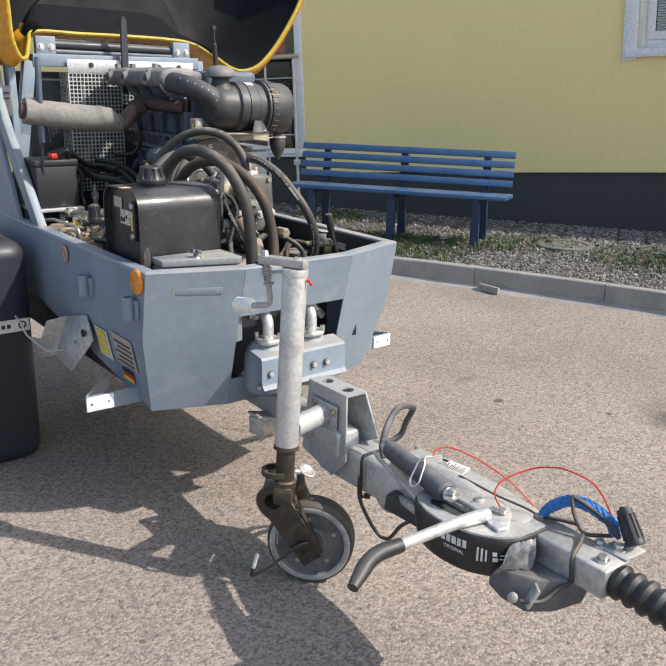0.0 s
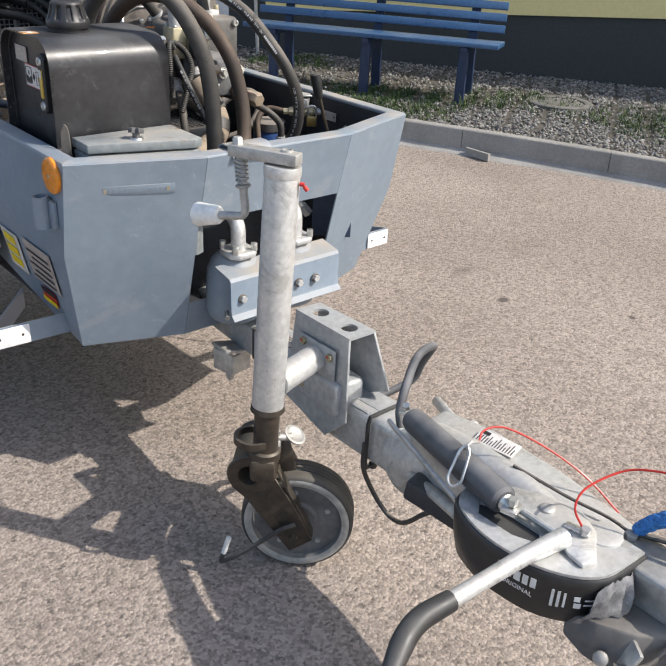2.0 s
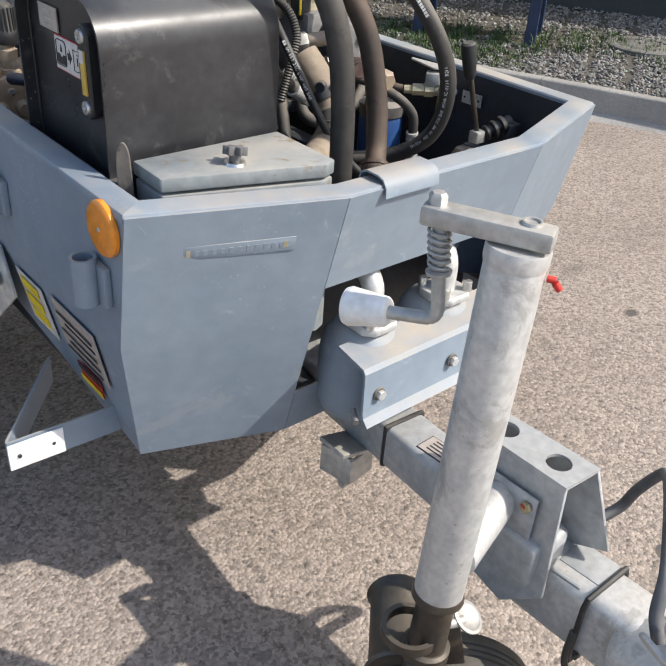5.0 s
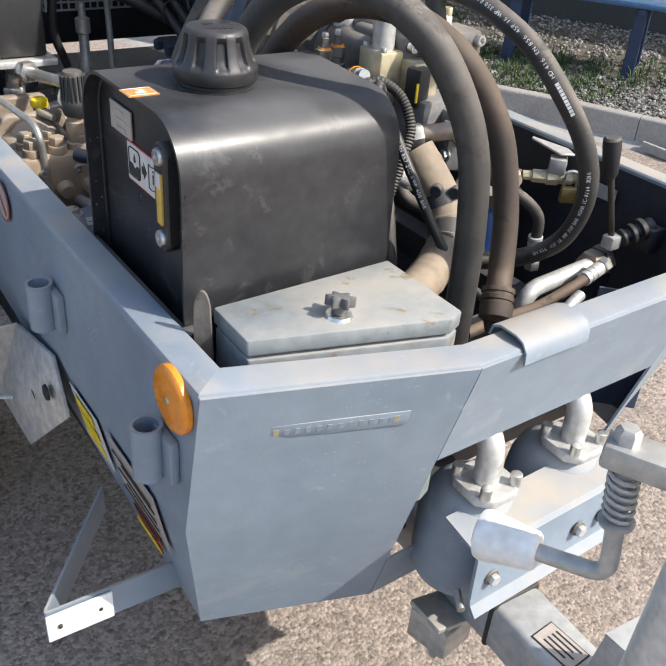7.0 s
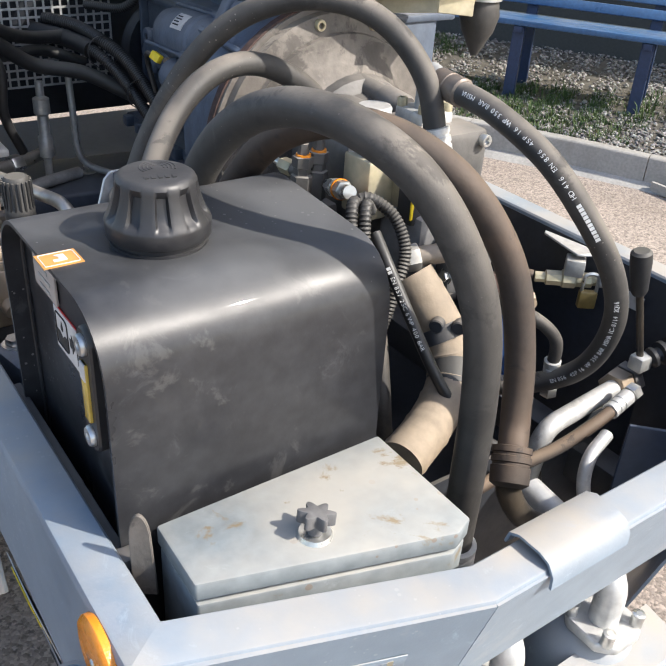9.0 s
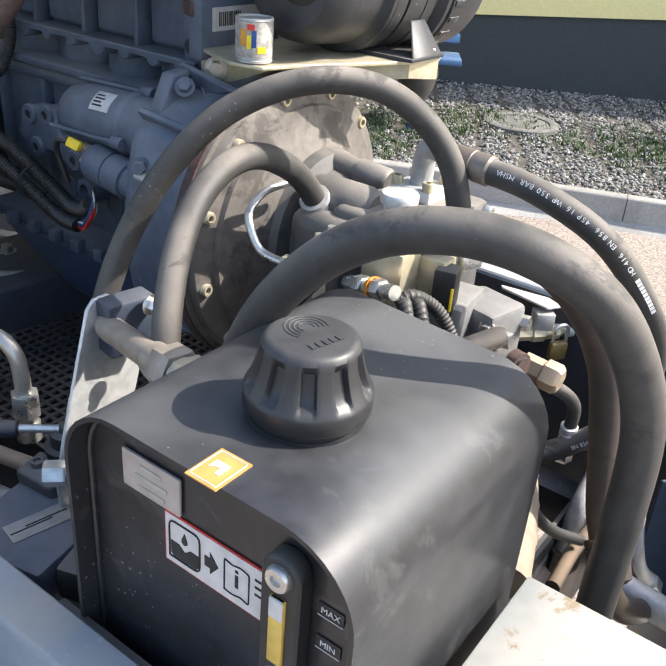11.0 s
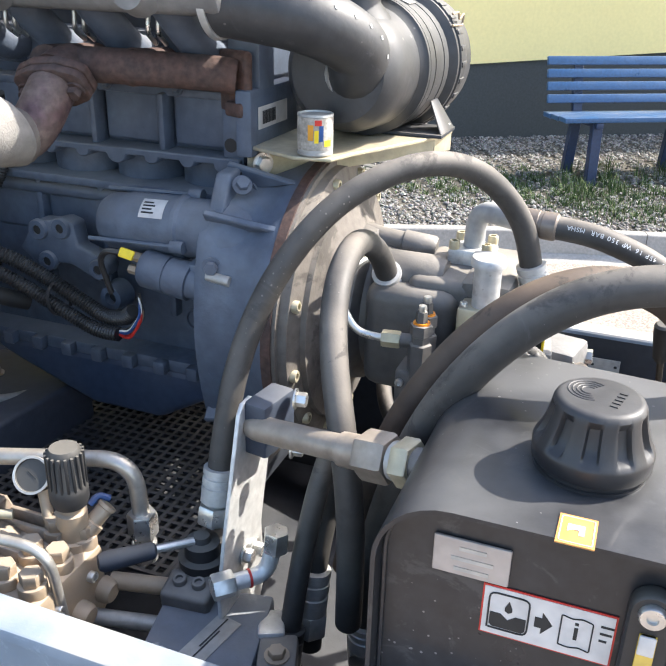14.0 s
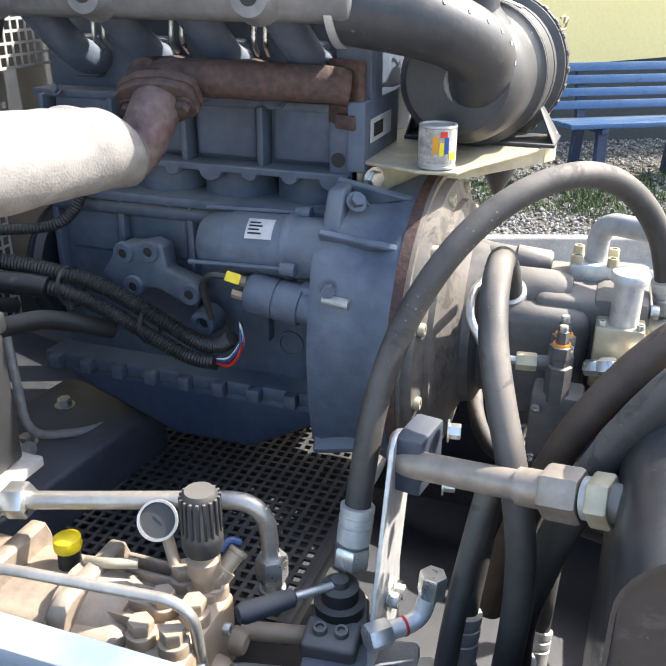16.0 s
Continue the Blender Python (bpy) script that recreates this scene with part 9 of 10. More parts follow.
# regulator with its black knob and gauge
bm = lathe(B(), (-0.330, 0.832, 0.915), (-0.329, 0.831, 0.985), [(0, 0.020), (0.25, 0.020), (0.27, 0.015), (0.5, 0.015), (0.52, 0.0185), (0.8, 0.0185), (0.82, 0.014), (1, 0.014)], 18)
reg = part("regulator", bm, BRASS, wp, "brass pressure regulator")
bm = lathe(B(), (-0.329, 0.831, 0.982), (-0.329, 0.831, 1.058), [(0, 0.020), (0.1, 0.0225), (0.35, 0.0225), (0.38, 0.021), (0.93, 0.0195), (1, 0.016)], 28)
knob = part("knob", bm, BLACK, reg, "ribbed black adjusting knob")
for k in range(18):
    a = 2 * math.pi * k / 18
    bm = box(B(), (-0.329 + 0.0205 * math.cos(a), 0.831 + 0.0205 * math.sin(a), 1.030), (0.004, 0.0035, 0.046), (0, 0, math.degrees(a)), bev=0.0008)
    part("grip_rib", bm, BLACK, knob)
bm = lathe(B(), V(-0.330, 0.830, 0.925), V(-0.293, 0.806, 0.962), [(0, 0.011), (0.3, 0.011), (0.32, 0.014), (0.55, 0.014), (0.57, 0.0105), (0.9, 0.0105), (0.92, 0.012), (1, 0.012)], 16)
part("outlet_fitting", bm, BRASS, wp, "tan angled outlet fitting")
bm = hose(B(), [(-0.305, 0.824, 0.965), (-0.294, 0.818, 0.972), (-0.286, 0.808, 0.966)], 0.0042, 5, 8)
part("blue_cap", bm, BLUEPART, wp, "blue plastic tie on the fitting")
gn = V(-0.80, -0.25, 0.55).normalized()
G = V(-0.322, 0.890, 1.000)
bm = lathe(B(), G - gn * 0.026, G, [(0, 0.018), (0.1, 0.0205), (0.85, 0.0205), (0.9, 0.0225), (1, 0.0225), (1, 0.0200), (0.93, 0.0190)], 32)
gg = part("gauge", bm, BLACK, wp, "round pressure gauge with a pale dial")
bm = lathe(B(), G - gn * 0.003, G - gn * 0.002, [(0, 0.0192), (1, 0.0192)], 28)
part("dial", bm, PAPER, gg, "pale dial")
bm = lathe_closed(B(), G - gn * 0.001, G + gn * 0.001, [(0, 0.0200), (0, 0.0232), (1, 0.0228), (1, 0.0200)], 32)
part("bezel", bm, GALV2, gg)
bm = plate_on(B(), G - gn * 0.0018, gn, 0.0012, 0.014, 0.0005, (0.3, 0.8, 0.3))
part("needle", bm, INK, gg)
bm = cyl(B(), G - gn * 0.026, V(-0.325, 0.87, 0.945), 0.007, 12)
part("gauge_stem", bm, BRASS, gg)
# steel pipes
STEELPIPE = mat("bright_steel_pipe", (0.50, 0.48, 0.44), 0.35, 0.75, (0.38, 0.35, 0.31), scale=14, amount=0.9, bump=0.06, dust=0.4)
bm = bent(B(), [V(-0.345, 1.09, 0.995), V(-0.312, 0.95, 1.006), V(-0.264, 0.785, 1.014), V(-0.264, 0.780, 0.92)], 0.0105, 0.055, 18, 8)
upipe = part("bent_pipe", bm, STEELPIPE, wp, "bright bent steel pipe")
bm = hexnut(B(), V(-0.341, 1.075, 0.996), V(-0.337, 1.048, 0.999), 0.0215)
part("pipe_nut", bm, ZINC, upipe)
bm = bent(B(), [V(-0.342, 1.075, 0.995), V(-0.350, 1.118, 0.992), V(-0.352, 1.118, 0.90)], 0.0165, 0.02, 16)
part("pipe_elbow", bm, ZINC, upipe)
bm = hexnut(B(), V(-0.352, 1.118, 0.955), V(-0.352, 1.118, 0.930), 0.022)
part("pipe_nut", bm, ZINC, upipe)
bm = hexnut(B(), V(-0.264, 0.780, 0.938), V(-0.264, 0.780, 0.905), 0.0190)
part("pipe_nut", bm, ZINC, upipe)
bm = lathe(B(), V(-0.264, 0.780, 0.905), V(-0.264, 0.780, 0.868), [(0, 0.013), (0.3, 0.013), (0.32, 0.016), (1, 0.016)], 16)
part("pipe_stub", bm, ZINC, upipe)
bm = bent(B(), [V(-0.44, 1.12, 0.965), V(-0.428, 1.02, 0.982), V(-0.405, 0.805, 0.978), V(-0.398, 0.799, 0.86)], 0.0062, 0.035, 14, 7)
part("front_pipe", bm, STEELPIPE, wp, "thin bright steel pipe")
bm = bent(B(), [V(-0.345, 0.905, 0.955), V(-0.36, 0.935, 0.958), V(-0.355, 0.965, 0.950)], 0.006, 0.012, 10)
part("plug_lead", bm, PALEYELLOW, wp)
bm = cyl(B(), V(-0.31, 0.80, 0.862), V(-0.27, 0.66, 0.855), 0.011, 14)
part("lower_pipe", bm, BRASS, wp)
bm = cyl(B(), V(-0.35, 0.82, 0.835), V(-0.31, 0.66, 0.83), 0.010, 14)
part("lower_pipe", bm, GALV2, wp)

# ---- hand valve with its blue lever on a grey block ----
hv_ = thing("lever_valve", (-0.27, 0.66, 0.778), "dark hand valve with a blue-gripped lever on a grey block", "valve")
bm = box(B(), (-0.262, 0.696, 0.858), (0.065, 0.065, 0.05), (0, 0, 15), bev=0.008)
part("valve_body", bm, PUMP, hv_)
bm = lathe(B(), (-0.263, 0.697, 0.880), (-0.263, 0.697, 0.928), [(0, 0.028), (0.4, 0.030), (0.45, 0.022), (0.8, 0.022), (0.85, 0.012), (1, 0.010)], 22)
part("valve_cap", bm, BLACK, hv_)
bm = cyl(B(), (-0.263, 0.697, 0.921), (-0.310, 0.740, 0.926), 0.0055, 12)
lv = part("lever", bm, ZINC, hv_)
bm = lathe(B(), (-0.305, 0.735, 0.925), (-0.355, 0.780, 0.929), [(0, 0.007), (0.05, 0.0105), (0.9, 0.0125), (1, 0.009)], 18)
part("grip", bm, mat("navy_grip", (0.022, 0.028, 0.042), 0.5, 0, bump=0.1, dust=0.4), lv, "dark blue lever grip")
bm = box(B(), (-0.345, 0.650, 0.838), (0.15, 0.13, 0.05), (0, 0, 12), bev=0.006)
base = part("manifold_block", bm, ENGINE, hv_, "blue-grey manifold block with a pale plate")
bm = plate_on(B(), (-0.352, 0.640, 0.8635), (0, 0, 1), 0.075, 0.032, 0.001, (0.2, 1, 0))
pl = part("type_plate", bm, GALV2, base)
for k in range(2):
    part("print_line", plate_on(B(), (-0.362 + 0.02 * k, 0.640, 0.8646), (0, 0, 1), 0.05, 0.002, 0.0004, (0.2, 1, 0)), INK, pl)
part("bolt_lug", box(B(), (-0.300, 0.694, 0.868), (0.044, 0.062, 0.034), (0, -8, 6), bev=0.006, seg=3), PUMP, hv_)
for x, y in ((-0.303, 0.706), (-0.300, 0.682)):
    socket_bolt(base, (x, y, 0.884), (-0.15, 0, 1), 0.0085, 0.008, PUMP)
bolt(base, (-0.400, 0.685, 0.863), (0, 0, 1), 0.013, 0.010)
bm = box(B(), (-0.345, 0.56, 0.84), (0.07, 0.045, 0.045), (0, 0, 20), bev=0.005)
part("side_block", bm, PUMP, hv_)
bolt(hv_, (-0.345, 0.56, 0.863), (0, 0, 1), 0.010, 0.008, BRASS)
bm = box(B(), (-0.300, 0.588, 0.856), (0.05, 0.032, 0.014), (0, 10, 25), bev=0.004)
part("strap", bm, GALV, hv_)

# ---- grating floor under the engine ----
gr = thing("floor_grating", (0.05, 1.0, 0.77), "dark steel floor grating under the engine", "grating")
def lattice(name, parent, material, mtx, w, h, px, bw, t, label=""):
    """A sheet pierced by square holes, in its own plane."""
    nx, ny = max(1, round(w / px)), max(1, round(h / px))
    xs_ = [i * w / nx + s_ * bw / 2 for i in range(nx + 1) for s_ in (-1, 1)]
    ys_ = [j * h / ny + s_ * bw / 2 for j in range(ny + 1) for s_ in (-1, 1)]
    a_, b_ = len(xs_), len(ys_)
    vv = [tuple(mtx @ Vector((x, y, z))) for z in (0, t) for y in ys_ for x in xs_]
    top_ = a_ * b_
    solid = lambda i, j: 0 <= i < a_ - 1 and 0 <= j < b_ - 1 and not (i % 2 and j % 2)
    ff = []
    for j in range(b_ - 1):
        for i in range(a_ - 1):
            if not solid(i, j):
                continue
            p, q, r_, s_ = j * a_ + i, j * a_ + i + 1, (j + 1) * a_ + i + 1, (j + 1) * a_ + i
            ff += [(p, s_, r_, q), (p + top_, q + top_, r_ + top_, s_ + top_)]
            for (di, dj), (u_, v_) in (((0, -1), (p, q)), ((1, 0), (q, r_)), ((0, 1), (r_, s_)), ((-1, 0), (s_, p))):
                if not solid(i + di, j + dj):
                    ff.append((u_, v_, v_ + top_, u_ + top_))
    me = bpy.data.meshes.new(name)
    me.from_pydata(vv, [], ff)
    me.materials.append(material)
    ob = new(name, me)
    ob.parent = parent
    ob.matrix_parent_inverse = origin_of(parent).inverted()
    if label:
        tagged(ob, label)
    return ob
lattice("pierced_sheet", gr, DARKMETAL, Matrix.Translation((-0.20, 0.80, 0.777)), 0.62, 0.55, 0.0185, 0.0065, 0.004)
bm = box(B(), (0.11, 0.795, 0.765), (0.64, 0.02, 0.03), bev=0.002)
part("edge_bar", bm, DARKMETAL, gr)
bm = box(B(), (0.11, 1.36, 0.765), (0.64, 0.02, 0.03), bev=0.002)
part("edge_bar", bm, DARKMETAL, gr)

# ---- dark blue cross beam at the engine's far end ----
cb = thing("cross_beam", (-0.12, 1.265, 0.78), "dark blue painted steel beam with bolts beside the grating", "steel beam")
part("beam", box(B(), (-0.06, 1.285, 0.818), (0.42, 0.220, 0.100), (0, 0, -6), bev=0.008, seg=3), DARKBLUE, cb)
for x, y in ((0.065, 1.310), (-0.06, 1.29), (-0.20, 1.32)):
    bolt(cb, (x, y, 0.868), (0, 0, 1), 0.012, 0.012)
part("paint_mark", box(B(), (0.065, 1.308, 0.8805), (0.012, 0.006, 0.001), (0, 0, 25)), RED, cb, "red paint mark on the bolt")
part("beam_pipe", bent(B(), [(-0.09, 1.26, 0.882), (-0.18, 1.225, 0.885), (-0.30, 1.180, 0.875)], 0.012, 0.03, 14), GALV2, cb, "dull steel pipe over the beam")

# ---- engine frame at the back with its guards ----
fr = thing("steel_arch", (0.03, 1.40, 0.95), "grey steel frame arch behind the engine with bolted corners", "steel arch")
def bar_part(name, pts, w, d, m, label=""):
    """A flat bar through points in the frame's plane."""
    bm = B()
    for a, b in zip(pts, pts[1:]):
        a, b = Vector(a), Vector(b)
        mm = Matrix.Translation((a + b) / 2) @ (b - a).to_track_quat("Z", "Y").to_matrix().to_4x4()
        box(bm, None, (w, d, (b - a).length + w * 0.5), bev=0.004, m=mm)
    return part(name, bm, m, fr, label)
bar_part("cross_bar", [(-0.33, 1.385, 1.595), (0.42, 1.385, 1.600)], 0.055, 0.05, PAINT)
bar_part("post", [(-0.355, 1.385, 1.58), (-0.40, 1.385, 1.30), (-0.46, 1.385, 0.95)], 0.045, 0.05, PAINT)
bar_part("post", [(0.435, 1.385, 1.60), (0.47, 1.385, 0.95)], 0.045, 0.05, PAINT)
for x in (-0.275, 0.36):
    bm = box(B(), (x, 1.40, 1.655), (0.085, 0.03, 0.075), bev=0.004)
    hb = part("hinge_block", bm, PAINT, fr, "grey hinge block with bolts")
    for dx in (-0.022, 0.022):
        bolt(hb, (x + dx, 1.385, 1.65), (0, -1, 0), 0.010, 0.008)
bm = cyl(B(), (-0.23, 1.42, 1.662), (0.33, 1.42, 1.655), 0.020, 18)
part("hinge_tube", bm, DARKMETAL, fr)
bm = cyl(B(), (-0.23, 1.40, 1.632), (0.33, 1.40, 1.628), 0.009, 14)
part("hinge_rod", bm, ENGINE, fr)
gp = thing("guard_panel", (-0.09, 1.35, 1.07), "pierced pale metal guard in front of the cooler", "guard")
M1 = Matrix(((1, 0, 0, -0.20), (0, 0, 1, 1.345), (0, 1, 0, 1.045), (0, 0, 0, 1)))
lattice("pierced_sheet", gp, GALV, M1, 0.235, 0.50, 0.0168, 0.0042, 0.0015)
M2 = Matrix(((1, 0, 0, 0.04), (0, 0, 1, 1.346), (0, 1, 0, 1.42), (0, 0, 0, 1)))
lattice("pierced_sheet", gp, GALV, M2, 0.35, 0.12, 0.0168, 0.0042, 0.0015)
M3 = Matrix(((0, 0, 1, -0.2045), (1, 0, 0, 1.345), (0, 1, 0, 1.045), (0, 0, 0, 1)))
lattice("side_sheet", gp, GALV, M3, 0.10, 0.50, 0.0168, 0.0042, 0.0015)
bm = box(B(), (0.095, 1.344, 1.575), (0.60, 0.003, 0.055), bev=0.0008)
top = part("mounting_strip", bm, GALV, gp, "plain upper strip with screws")
for x in (-0.10, 0.06, 0.22, 0.32):
    bolt(top, (x, 1.3425, 1.58), (0, -1, 0), 0.008, 0.006, RUSTY)
cool = thing("radiator", (0.05, 1.55, 0.95), "dark cooler behind the pierced guard", "radiator")
bm = box(B(), (0.03, 1.56, 1.24), (0.80, 0.10, 0.62), bev=0.01)
part("core", bm, DARKMETAL, cool)
bm = box(B(), (-0.08, 1.50, 1.40), (0.012, 0.012, 0.20), bev=0.003)
part("pipe", bm, GALV2, cool)

# black swing lever and the thin strut by the filter
sl_ = thing("locking_lever", (0.04, 1.33, 1.47), "black flat locking lever hanging from the hinge", "lever")
bm = prism(B(), [V(0.030, 1.33, 1.47), V(0.052, 1.33, 1.46), V(0.066, 1.33, 1.49), V(0.064, 1.33, 1.77), V(0.050, 1.33, 1.79), V(0.034, 1.33, 1.77)], 0.012, (0, -1, 0), 0.003)
part("arm", bm, DARKMETAL, sl_)
gs = thing("gas_strut", (0.53, 1.40, 1.55), "thin black gas strut holding the hood", "gas strut")
part("cylinder", lathe(B(), (0.53, 1.36, 1.54), (0.518, 1.36, 1.755), [(0, 0.013), (0.7, 0.012), (0.72, 0.006), (1, 0.005)], 14), BLACK, gs)
part("eye", lathe(B(), (0.518, 1.366, 1.765), (0.518, 1.352, 1.765), [(0, 0.011), (1, 0.011)], 14), BLACK, gs)
gs2 = thing("gas_strut", (-0.43, 1.12, 0.96), "thin steel gas strut standing beside the battery", "gas strut")
part("rod", cyl(B(), (-0.422, 1.14, 0.955), (-0.432, 1.06, 1.30), 0.0055, 12), DARKMETAL, gs2)
part("cylinder", cyl(B(), (-0.432, 1.06, 1.28), (-0.440, 1.02, 1.60), 0.0115, 14, 0.002), ENGINE, gs2)

# ---- battery ----
bt = thing("battery", (-0.42, 1.17, 0.99), "black starter battery with a red terminal cover on a tray", "battery")
part("case", box(B(), (-0.372, 1.175, 1.10), (0.17, 0.17, 0.165), bev=0.006), BLACK, bt)
part("lid", box(B(), (-0.372, 1.175, 1.195), (0.178, 0.178, 0.026), bev=0.006), BLACK, bt)
part("tray", box(B(), (-0.372, 1.175, 1.008), (0.20, 0.20, 0.014), bev=0.003), GALV, bt, "pale metal battery tray")
part("tray_leg", box(B(), (-0.372, 1.24, 0.90), (0.20, 0.03, 0.20), bev=0.003), DARKMETAL, bt)
part("terminal_cover", box(B(), (-0.375, 1.11, 1.222), (0.035, 0.028, 0.022), (0, 0, 20), bev=0.006, seg=3), RED, bt, "red terminal cover")
for pts, r in (([(-0.36, 1.11, 1.225), (-0.325, 1.09, 1.245), (-0.31, 1.12, 1.215), (-0.27, 1.18, 1.17), (-0.22, 1.22, 1.14), (-0.13, 1.28, 1.13), (-0.05, 1.28, 1.10)], 0.011), ([(-0.36, 1.22, 1.215), (-0.29, 1.20, 1.235), (-0.23, 1.20, 1.19), (-0.16, 1.26, 1.16), (-0.06, 1.30, 1.15)], 0.012), ([(-0.30, 1.16, 1.20), (-0.25, 1.15, 1.14), (-0.25, 1.16, 1.05), (-0.22, 1.18, 0.97)], 0.009), ([(-0.24, 1.2, 1.17), (-0.17, 1.22, 1.12), (-0.08, 1.2, 1.10), (0.0, 1.15, 1.06)], 0.014)):
    part("battery_cable", hose(B(), pts, r, 8, 12), BLACK, bt)

# valve stem and hose end standing in front of the guard
hs = thing("hose_connector", (-0.16, 1.25, 0.9), "silver quick connector standing before the guard", "connector")
part("stem", lathe(B(), (-0.155, 1.25, 0.86), (-0.155, 1.25, 1.08), [(0, 0.008), (0.3, 0.008), (0.32, 0.014), (0.5, 0.014), (0.52, 0.011), (0.7, 0.011), (0.72, 0.016), (0.85, 0.016), (0.87, 0.008), (1, 0.008)], 16), GALV2, hs)
part("bent_tube", bent(B(), [(-0.09, 1.27, 1.09), (-0.088, 1.26, 0.90), (0.02, 1.22, 0.86), (0.10, 1.20, 0.86)], 0.007, 0.04, 12), GALV2, hs)
crossp = thing("cross_pipe", (-0.25, 1.28, 0.88), "pale steel pipe crossing above the grating", "pipe")
part("pipe", bent(B(), [(-0.40, 1.24, 0.90), (-0.20, 1.30, 0.905), (-0.12, 1.34, 0.91)], 0.013, 0.03, 16), STEELPIPE, crossp)
part("nut", hexnut(B(), (-0.22, 1.293, 0.905), (-0.195, 1.302, 0.905), 0.020), ZINC, crossp)

# ---- left rear pillar and side of the rear body ----
pil = thing("side_pillar", (-0.50, 1.2, 0.955), "grey-blue slanting side pillar behind the tub", "pillar")
bm = prism(B(), [V(-0.497, 0.985, 0.960), V(-0.497, 1.075, 0.960), V(-0.497, 1.42, 1.34), V(-0.497, 1.55, 1.70), V(-0.497, 1.47, 1.70), V(-0.497, 1.34, 1.36)], 0.035, (1, 0, 0), 0.006, 2)
part("pillar", bm, PAINT, pil)
bm = prism(B(), [V(-0.505, 1.20, 0.960), V(-0.505, 1.85, 0.960), V(-0.505, 1.85, 1.75), V(-0.505, 1.56, 1.70), V(-0.505, 1.45, 1.40)], 0.02, (1, 0, 0), 0.004)
part("side_sheet", bm, PAINT, pil, "grey-blue rear side sheet")
bm = prism(B(), [V(-0.46, 1.30, 0.96), V(-0.46, 1.36, 0.96), V(-0.44, 1.46, 1.62), V(-0.44, 1.39, 1.62)], 0.03, (1, 0, 0), 0.004)
part("inner_post", bm, PAINT, pil)
bm = plate_on(B(), (-0.462, 1.36, 1.43), (-0.9, -0.4, 0.1), 0.045, 0.12, 0.002)
lb = part("label_plate", bm, STICKER, pil, "beige label with unreadable print")
for k in range(4):
    part("print_bar", plate_on(B(), (-0.464, 1.361, 1.395 + 0.022 * k), (-0.9, -0.4, 0.1), 0.03, 0.006, 0.0008), INK, lb)

# ---- dark side hopper with its plate ----
dr = thing("side_hopper", (-0.80, 1.25, 0.0), "dark blue rounded steel hopper beside the body", "hopper")
# Blue is set near black to make up for shade missing on the shell.
part("shell", box(B(), (-0.815, 1.30, 0.46), (0.52, 0.70, 0.92), bev=0.07, seg=4), DRUM, dr)
bm = plate_on(B(), (-0.696, 0.949, 0.588), (0, -1, 0), 0.235, 0.050, 0.002)
lp = part("logo_plate", bm, PAPER, dr, "white plate with dark plain marks")
for k in range(7):
    part("print_bar", plate_on(B(), (-0.785 + 0.021 * k, 0.9468, 0.588), (0, -1, 0), 0.014, 0.016, 0.001), INK, lp)
part("print_ring", lathe_closed(B(), (-0.607, 0.9465, 0.589), (-0.607, 0.9455, 0.589), [(0, 0.010), (0, 0.016), (1, 0.016), (1, 0.010)], 28), INK, lp)
wire = thing("wire_hook", (-0.66, 0.78, 0.45), "thin bent steel wire hook hanging at the side", "wire hook")
part("wire", bent(B(), [(-0.545, 0.66, 0.55), (-0.60, 0.70, 0.545), (-0.65, 0.76, 0.60), (-0.665, 0.78, 0.655), (-0.67, 0.81, 0.665)], 0.004, 0.01, 8), GALV2, wire)

# rubber flap lying on the ground
fl_ = thing("rubber_flap", (-0.63, 1.15, 0.0), "worn black rubber flap lying on the asphalt", "rubber flap")
bm = B()
rows = []
for i in range(7):
    t = i / 6
    rows.append([V(-0.73 + 0.035 * t + 0.11 * s_ + 0.004 * noise.noise((i, s_ * 5, 1)), 0.99 + 0.42 * t, 0.012 + 0.030 * abs(math.sin(t * 2.6 + s_)) * t) for s_ in (0, 0.25, 0.5, 0.75, 1.0)])
sheet(bm, rows)
thick(bm, 0.008)
part("flap", bm, RUBBER, fl_)

# ---- raised hood ----
hood = thing("engine_hood", (0.3, 1.5, 1.72), "raised orange engine hood with a dark lining", "hood")
EDGE = [(-0.50, 1.33, 2.60), (-0.46, 1.30, 2.0), (-0.445, 1.30, 1.80), (-0.440, 1.30, 1.68), (-0.415, 1.30, 1.605), (-0.385, 1.31, 1.605), (-0.355, 1.36, 1.66), (-0.30, 1.44, 1.712), (-0.10, 1.46, 1.712), (0.10, 1.46, 1.712), (0.30, 1.46, 1.708), (0.44, 1.45, 1.695), (0.53, 1.42, 1.65), (0.60, 1.34, 1.585), (0.66, 1.31, 1.575), (0.735, 1.30, 1.605), (0.82, 1.30, 1.685), (0.90, 1.30, 1.79), (0.97, 1.30, 1.905), (1.04, 1.30, 2.08), (1.08, 1.31, 2.30), (1.10, 1.33, 2.60)]
edge = smooth_path(EDGE, 5)
cen = V(0.30, 0, 2.30)
def ringp(f, y):
    return [V(cen.x + (p.x - cen.x) * f, y if y > p.y else p.y, cen.z + (p.z - cen.z) * f) for p in edge]
bm = B()
sheet(bm, [edge, ringp(0.97, 1.40), ringp(0.90, 1.62), ringp(0.78, 1.76), ringp(0.4, 1.80), ringp(0.02, 1.82)])
thick(bm, 0.004)
part("lining", bm, HOODROOM, hood, "dark hood lining", 50)
bm = B()
sheet(bm, [[p + V((p.x - cen.x) * 0.012, -0.004, (p.z - cen.z) * 0.012) for p in edge], [p + V((p.x - cen.x) * 0.045, 0.03, (p.z - cen.z) * 0.045) for p in edge], ringp(1.04, 1.50), ringp(0.97, 1.72), ringp(0.8, 1.86), ringp(0.02, 1.90)])
